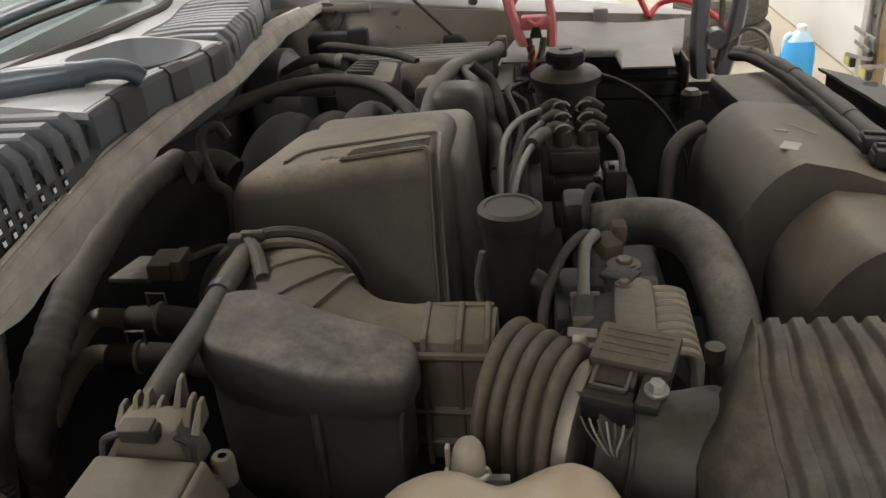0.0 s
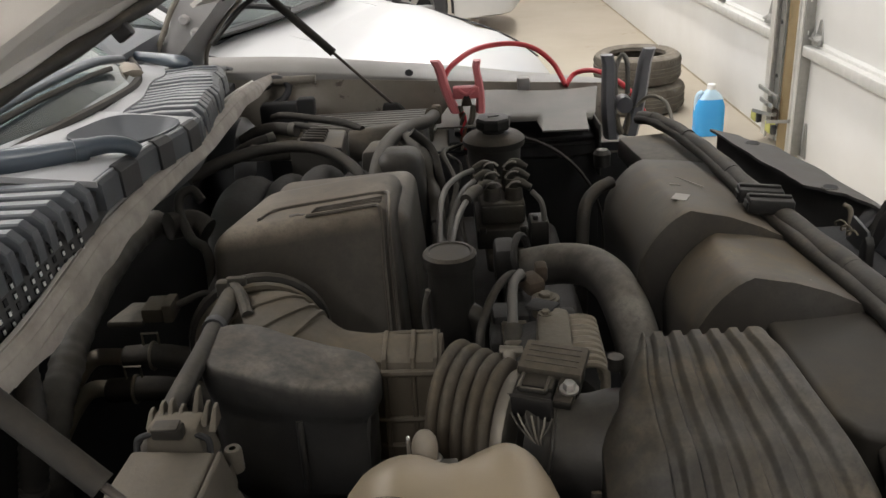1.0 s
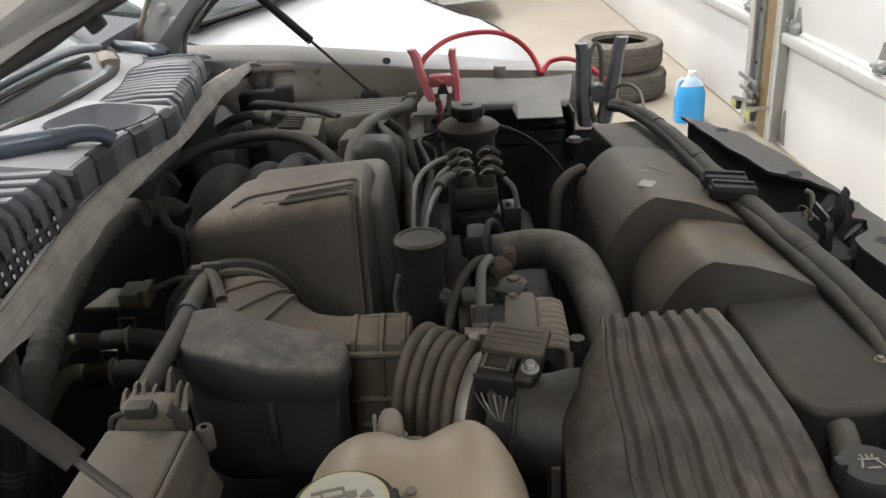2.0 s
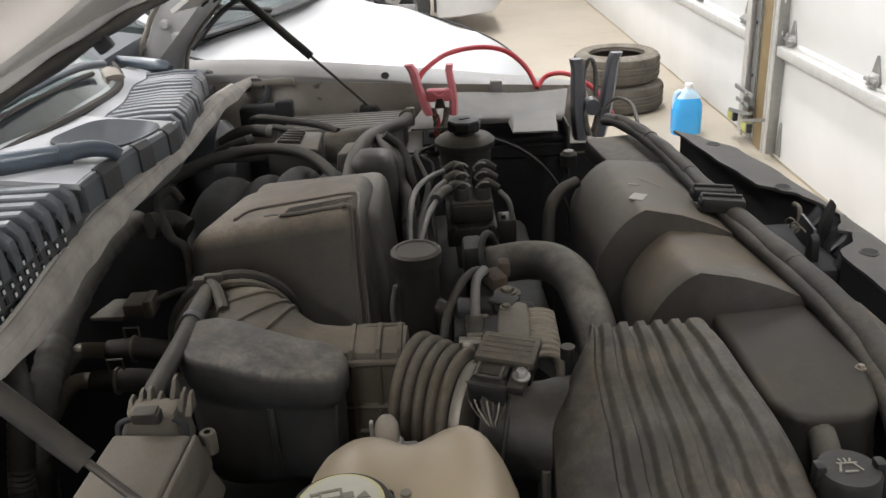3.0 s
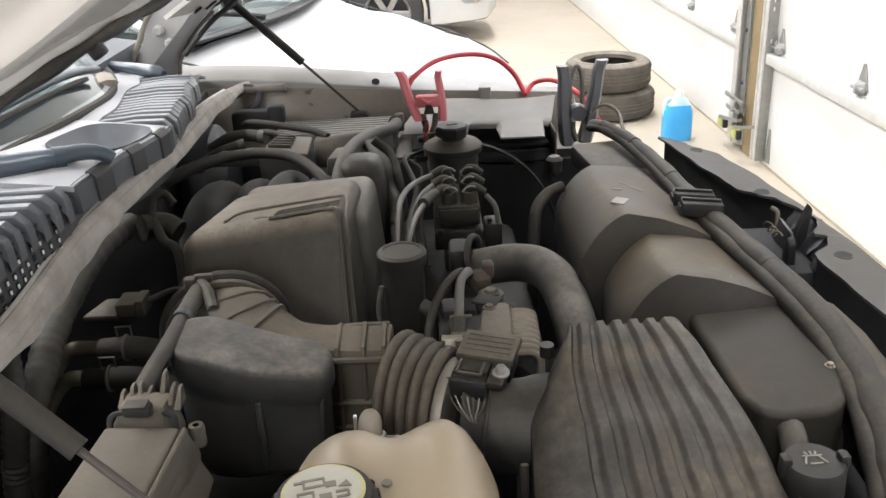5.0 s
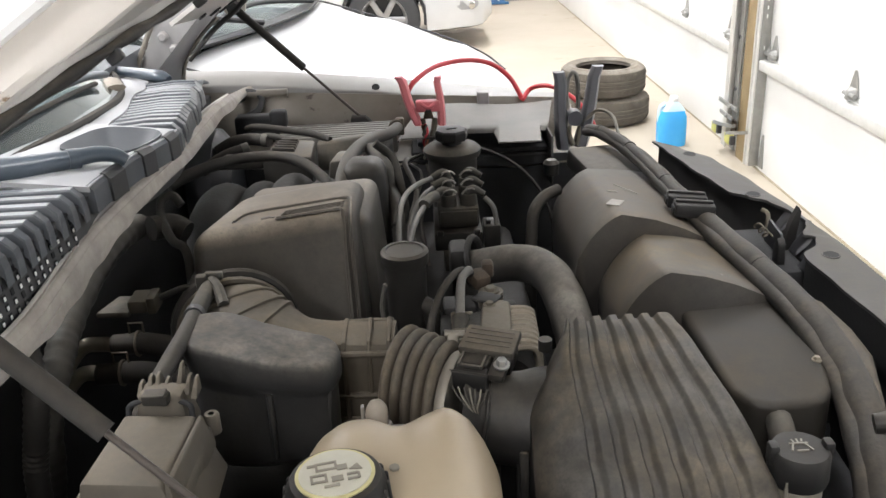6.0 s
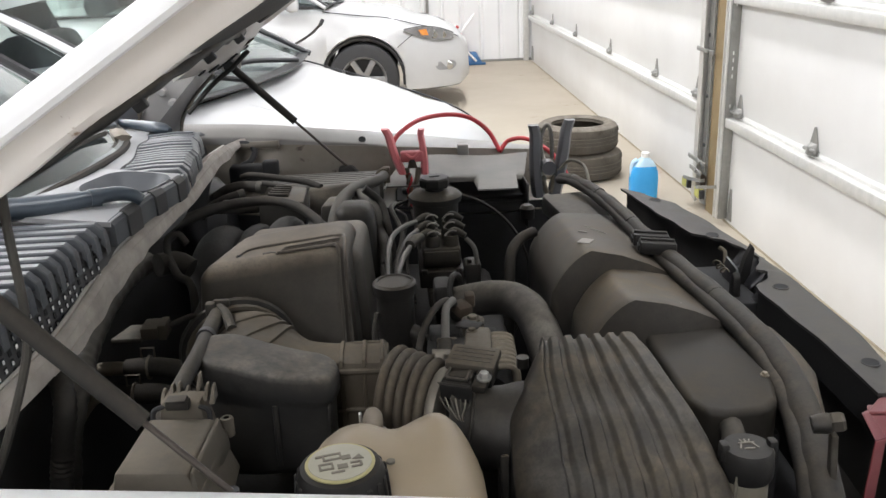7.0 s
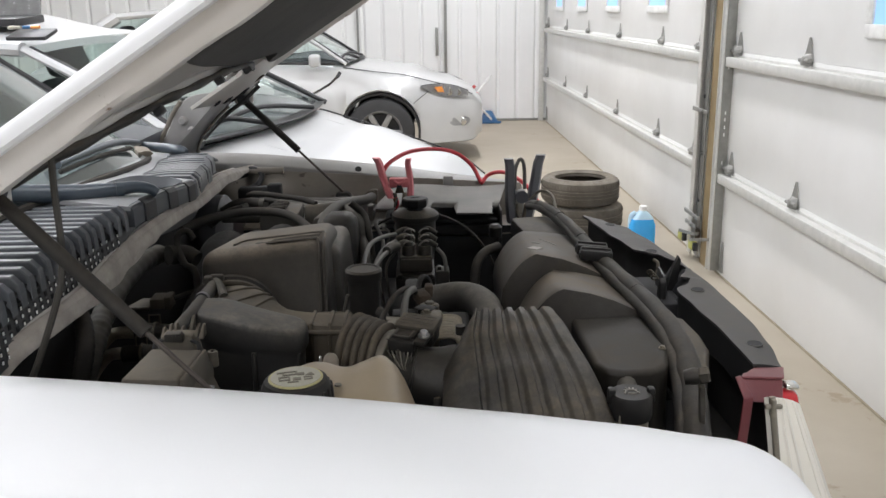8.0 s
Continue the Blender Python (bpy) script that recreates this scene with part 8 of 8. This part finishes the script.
    screen = part("windscreen", sheet(lambda u, v: P(lerp(ws0, ws1, u) + 0.09 * math.sin(math.pi * v) * (1 - 0.6 * u), lerp(-0.75, 0.75, v) * lerp(1, 0.79, u), lerp(belt - 0.005, roof_z + 0.01, u) + 0.03 * math.sin(math.pi * v) * u), 6, 10, 0.005), "glass", root)
    rear = part("rear_window", sheet(lambda u, v: P(lerp(rr0, rr1, u), lerp(-0.72, 0.72, v) * lerp(1, 0.82, u), lerp(belt, roof_z, u)), 4, 8, 0.005), "glass", root)
    screen.visible_shadow = rear.visible_shadow = False
    part("cowl_strip", sheet(lambda u, v: P(ws0 + 0.02 + 0.11 * math.sin(math.pi * v) - 0.09 * u, lerp(-0.72, 0.72, v), 0.976 - 0.004 * u), 3, 12, 0.006), "trim", root)
    for y0, y1 in ((0.35, -0.45), (-0.25, -0.70)):
        part("wiper", tube([P(ws0 + 0.08, y0, 0.985), P(ws0 - 0.02, lerp(y0, y1, 0.5), 1.03), P(ws0 - 0.05, y1, 1.01)], 0.011, 8), "trim", root)
    part("dash", sheet(lambda u, v: P(ws0 - 0.02 - 0.62 * u + 0.09 * math.sin(math.pi * v) * (1 - u), lerp(-0.68, 0.68, v), 0.965 + 0.05 * math.sin(u * 2.6)), 6, 8, 0.03), "seat", root)
    for s in (-1, 1):
        for x in (cowl_x - 1.1, cowl_x - 1.95):
            part("seat", add(block(0.2, 0.5, 0.62, 0.07, m @ pose(x, s * 0.37, 0.83, 0, -12, 0), 3), block(0.11, 0.26, 0.19, 0.05, m @ pose(x - 0.09, s * 0.37, 1.225, 0, -8, 0), 3)), "seat", root)
    # wheels
    for cx, r in arch:
        for s in (-1, 1):
            wm = m @ pose(cx, s * 0.765, hub, 90 * (-s) if s > 0 else 90) @ Matrix.Diagonal((big, big, 1, 1))
            wh = part("wheel", lathe([(0.19, -0.08), (0.2, -0.1), (0.27, -0.1), (0.3, -0.085), (0.31, -0.05), (0.31, 0.05), (0.3, 0.085), (0.27, 0.1), (0.2, 0.1), (0.19, 0.08)], wm, 40), "black_tyre", root)
            part("rim", add(lathe([(0.185, 0.085), (0.2, 0.1), (0.205, 0.085), (0.2, 0.0), (0.17, 0.0), (0.18, 0.06)], wm, 36), lathe([(0, 0.045), (0.05, 0.055), (0.055, 0.03), (0.0, 0.02)], wm, 20)), "wheel", wh)
            for i in range(6):
                part("spoke", block(0.15, 0.05, 0.025, 0.008, wm @ pose(0, 0, 0.045, 0, 0, 60 * i) @ pose(0.115, 0, 0.008, 0, -8, 0)), "wheel", wh)
            part("brake", lathe([(0, -0.02), (0.17, -0.02), (0.17, 0.0), (0, 0.0)], wm, 24), "trim", wh)
            part("arch_liner", rings([[m @ Vector((cx + q * math.cos(radians(a)), s * y, hub - 0.005 + q * math.sin(radians(a)))) for q, y in ((r + 0.018, 0.845), (r - 0.004, 0.84), (r - 0.004, 0.4), (r + 0.018, 0.4))] for a in range(-8, 189, 14)]), "trim", root)
    # lamps and bumper
    def skin(x, z, s, o=0.0):
        """A point on the flank near the nose."""
        return P(x, s * (wide(x) + 0.006 + o), z)
    for s in (-1, 1):
        zl = 0.70 - lamp_drop
        top = [(-0.60, zl + 0.045), (-0.50, zl + 0.060), (-0.38, zl + 0.058), (-0.26, zl + 0.030), (-0.15, zl - 0.015)]
        low_edge = [(-0.60, zl + 0.038), (-0.52, zl + 0.0), (-0.40, zl - 0.045), (-0.27, zl - 0.068), (-0.15, zl - 0.062)]
        lampb = part("headlamp", rings([[skin(x, z, s, 0.004) for x, z in top] + [skin(x, z, s, 0.004) for x, z in low_edge[::-1]], [skin(x, z, s, -0.05) for x, z in top] + [skin(x, z, s, -0.05) for x, z in low_edge[::-1]]]), "lamp_dark", root, "clear headlamp")
        part("indicator", rings([[skin(x, z, s, o) for x, z in ((-0.47, zl + 0.035), (-0.40, zl + 0.040), (-0.38, zl - 0.015), (-0.44, zl - 0.010))] for o in (0.008, -0.02)]), "amber", lampb, "amber indicator lens")
        for x, r in ((-0.33, 0.034), (-0.24, 0.028)):
            part("reflector", lathe([(0, 0.0), (r, 0.0), (r * 1.05, 0.006), (r * 0.7, 0.008), (0, 0.004)], P_turn(m, x, s * (wide(x) + 0.008), zl - 0.012 - 0.1 * (x + 0.33), s), 18), "bright_steel", lampb)
        part("lamp_brow", tube([skin(x, z + 0.004, s, 0.002) for x, z in top], 0.004, 6), "trim", lampb)
        part("fog_recess", rings([[skin(-0.23 + 0.10 * math.cos(g), 0.405 + 0.05 * math.sin(g), s, o) for g in (2 * math.pi * q / 18 for q in range(18))] for o in (-0.03, 0.0035)]), "wheel", root, "shallow fog lamp recess")
        part("fog_lamp", lathe([(0, 0.0), (0.036, 0.0), (0.04, 0.012), (0.03, 0.018), (0, 0.015)], P_turn(m, -0.20, s * (wide(-0.2) + 0.006), 0.405, s), 20), "bright_steel", root)
        part("bumper_gap", tube([skin(x, z, s, -0.002) for x, z in ((-0.53, zl - 0.004), (-0.60, zl - 0.055), (-0.68, zl - 0.12))], 0.0032, 6), "trim", root)
    part("grille", sheet(lambda u, v: P(-0.085 + 0.03 * u - 0.10 * (abs(v - 0.5) * 2) ** 2, lerp(-0.38, 0.38, v), lerp(0.66, 0.55, u)), 3, 10, 0.02, (-1, 0, 0)), "trim", root)
    part("plate_mount", block(0.02, 0.5, 0.1, 0.006, m @ pose(0.0, 0, 0.42)), "trim", root)
    return root


def P_turn(m, x, y, z, s):
    return m @ pose(x, y, z, 90 * (-s) if s > 0 else 90, 0, 25 * s)


car((0.42, 3.22), -12, "car_white", "white saloon parked beside the truck", "parked cars", hood_len=0.88, roof_z=1.31, lamp_drop=0.10, crown=0.135)
car((0.72, 8.40), 0, "silver_paint", "silver saloon with a clear headlamp and alloy wheels", "parked cars", hood_len=1.15, big=1.04)
t = thing("parts_tray", (-1.43, 3.04, 1.345), "small dark tray lying on the white car's roof", "tray")
part("tray", block(0.17, 0.10, 0.016, 0.004, Matrix.Translation((-1.43, 3.05, 1.366)) @ pose(0, 0, 0, 18, 0, -10)), "trim", t)
# Bright scraps of unknown kind, drawn as short tubes.
for x, y, l, m in ((-1.545, 3.16, 0.05, "label"), (-1.490, 3.15, 0.03, "blue"), (-1.455, 3.15, 0.035, "amber")):
    b = thing("bright_scrap", (x, y, 1.375), "short bright plastic scrap on the white car's roof", "pen", "pens on the roof")
    part("barrel", tube([(x - l / 2, y, 1.392), (x + l / 2, y, 1.392)], 0.008, 10, 1), m, b)
t = thing("laptop", (-1.70, 3.36, 1.40), "open grey laptop standing on the white car's roof", "laptop")
part("base", block(0.32, 0.22, 0.034, 0.006, Matrix.Translation((-1.70, 3.34, 1.418)) @ pose(0, 0, 0, 4, 0, -8)), "trim", t, "black keyboard base")
part("screen", block(0.32, 0.012, 0.21, 0.006, Matrix.Translation((-1.69, 3.46, 1.535)) @ pose(0, 0, 0, -14, 0, -8)), "lamp_dark", t, "grey screen lid")
t = thing("loose_lead", (-0.74, 4.05, 0.93), "thin black lead with a plug curving up from the white car", "cable")
part("lead", tube([(-0.76, 4.05, 0.935), (-0.66, 4.25, 0.94), (-0.54, 4.45, 0.965), (-0.43, 4.6, 1.015), (-0.375, 4.67, 1.06)], 0.007, 8), "rubber", t)
part("plug", tube([(-0.375, 4.67, 1.058), (-0.36, 4.69, 1.085)], 0.011, 10, 1), "trim", t)


# ---- pieces of the far wall ----
def far_wall_panels():
    x, i = -7.2, 0
    while x < 1.74:
        w = 0.245
        x1 = min(x + w, 1.76)
        part("panel", prism([(x, FAR_Y + 0.02, 0.03), (x + 0.03, FAR_Y - 0.005, 0.03), (x1 - 0.035, FAR_Y - 0.005, 0.03), (x1 - 0.006, FAR_Y + 0.02, 0.03)],
                            [(x, FAR_Y + 0.02, 3.95), (x + 0.03, FAR_Y - 0.005, 3.95), (x1 - 0.035, FAR_Y - 0.005, 3.95), (x1 - 0.006, FAR_Y + 0.02, 3.95)]), "wall", north_wall)
        x += w
    part("base_trim", box(-7.2, 1.78, FAR_Y - 0.012, FAR_Y + 0.02, 0, 0.028, 0.002), "dark_galv", north_wall)
    part("corner_post", box(1.66, 1.72, FAR_Y - 0.07, FAR_Y - 0.008, 0, 3.9, 0.004), "galv", north_wall)
    d = thing("door_1", (0.0, FAR_Y - 0.03, 0), "white sliding door leaf in the far wall with a dark handle", "door", kind="structure")
    part("edge_strip", box(0.44, 0.475, FAR_Y - 0.05, FAR_Y - 0.006, 0.02, 3.3, 0.003), "dark_galv", d)
    part("edge_strip", box(-0.67, -0.645, FAR_Y - 0.05, FAR_Y - 0.006, 0.02, 3.3, 0.003), "dark_galv", d)
    part("handle", box(0.33, 0.365, FAR_Y - 0.06, FAR_Y - 0.006, 0.85, 1.2, 0.006), "dark_galv", d)


far_wall_panels()
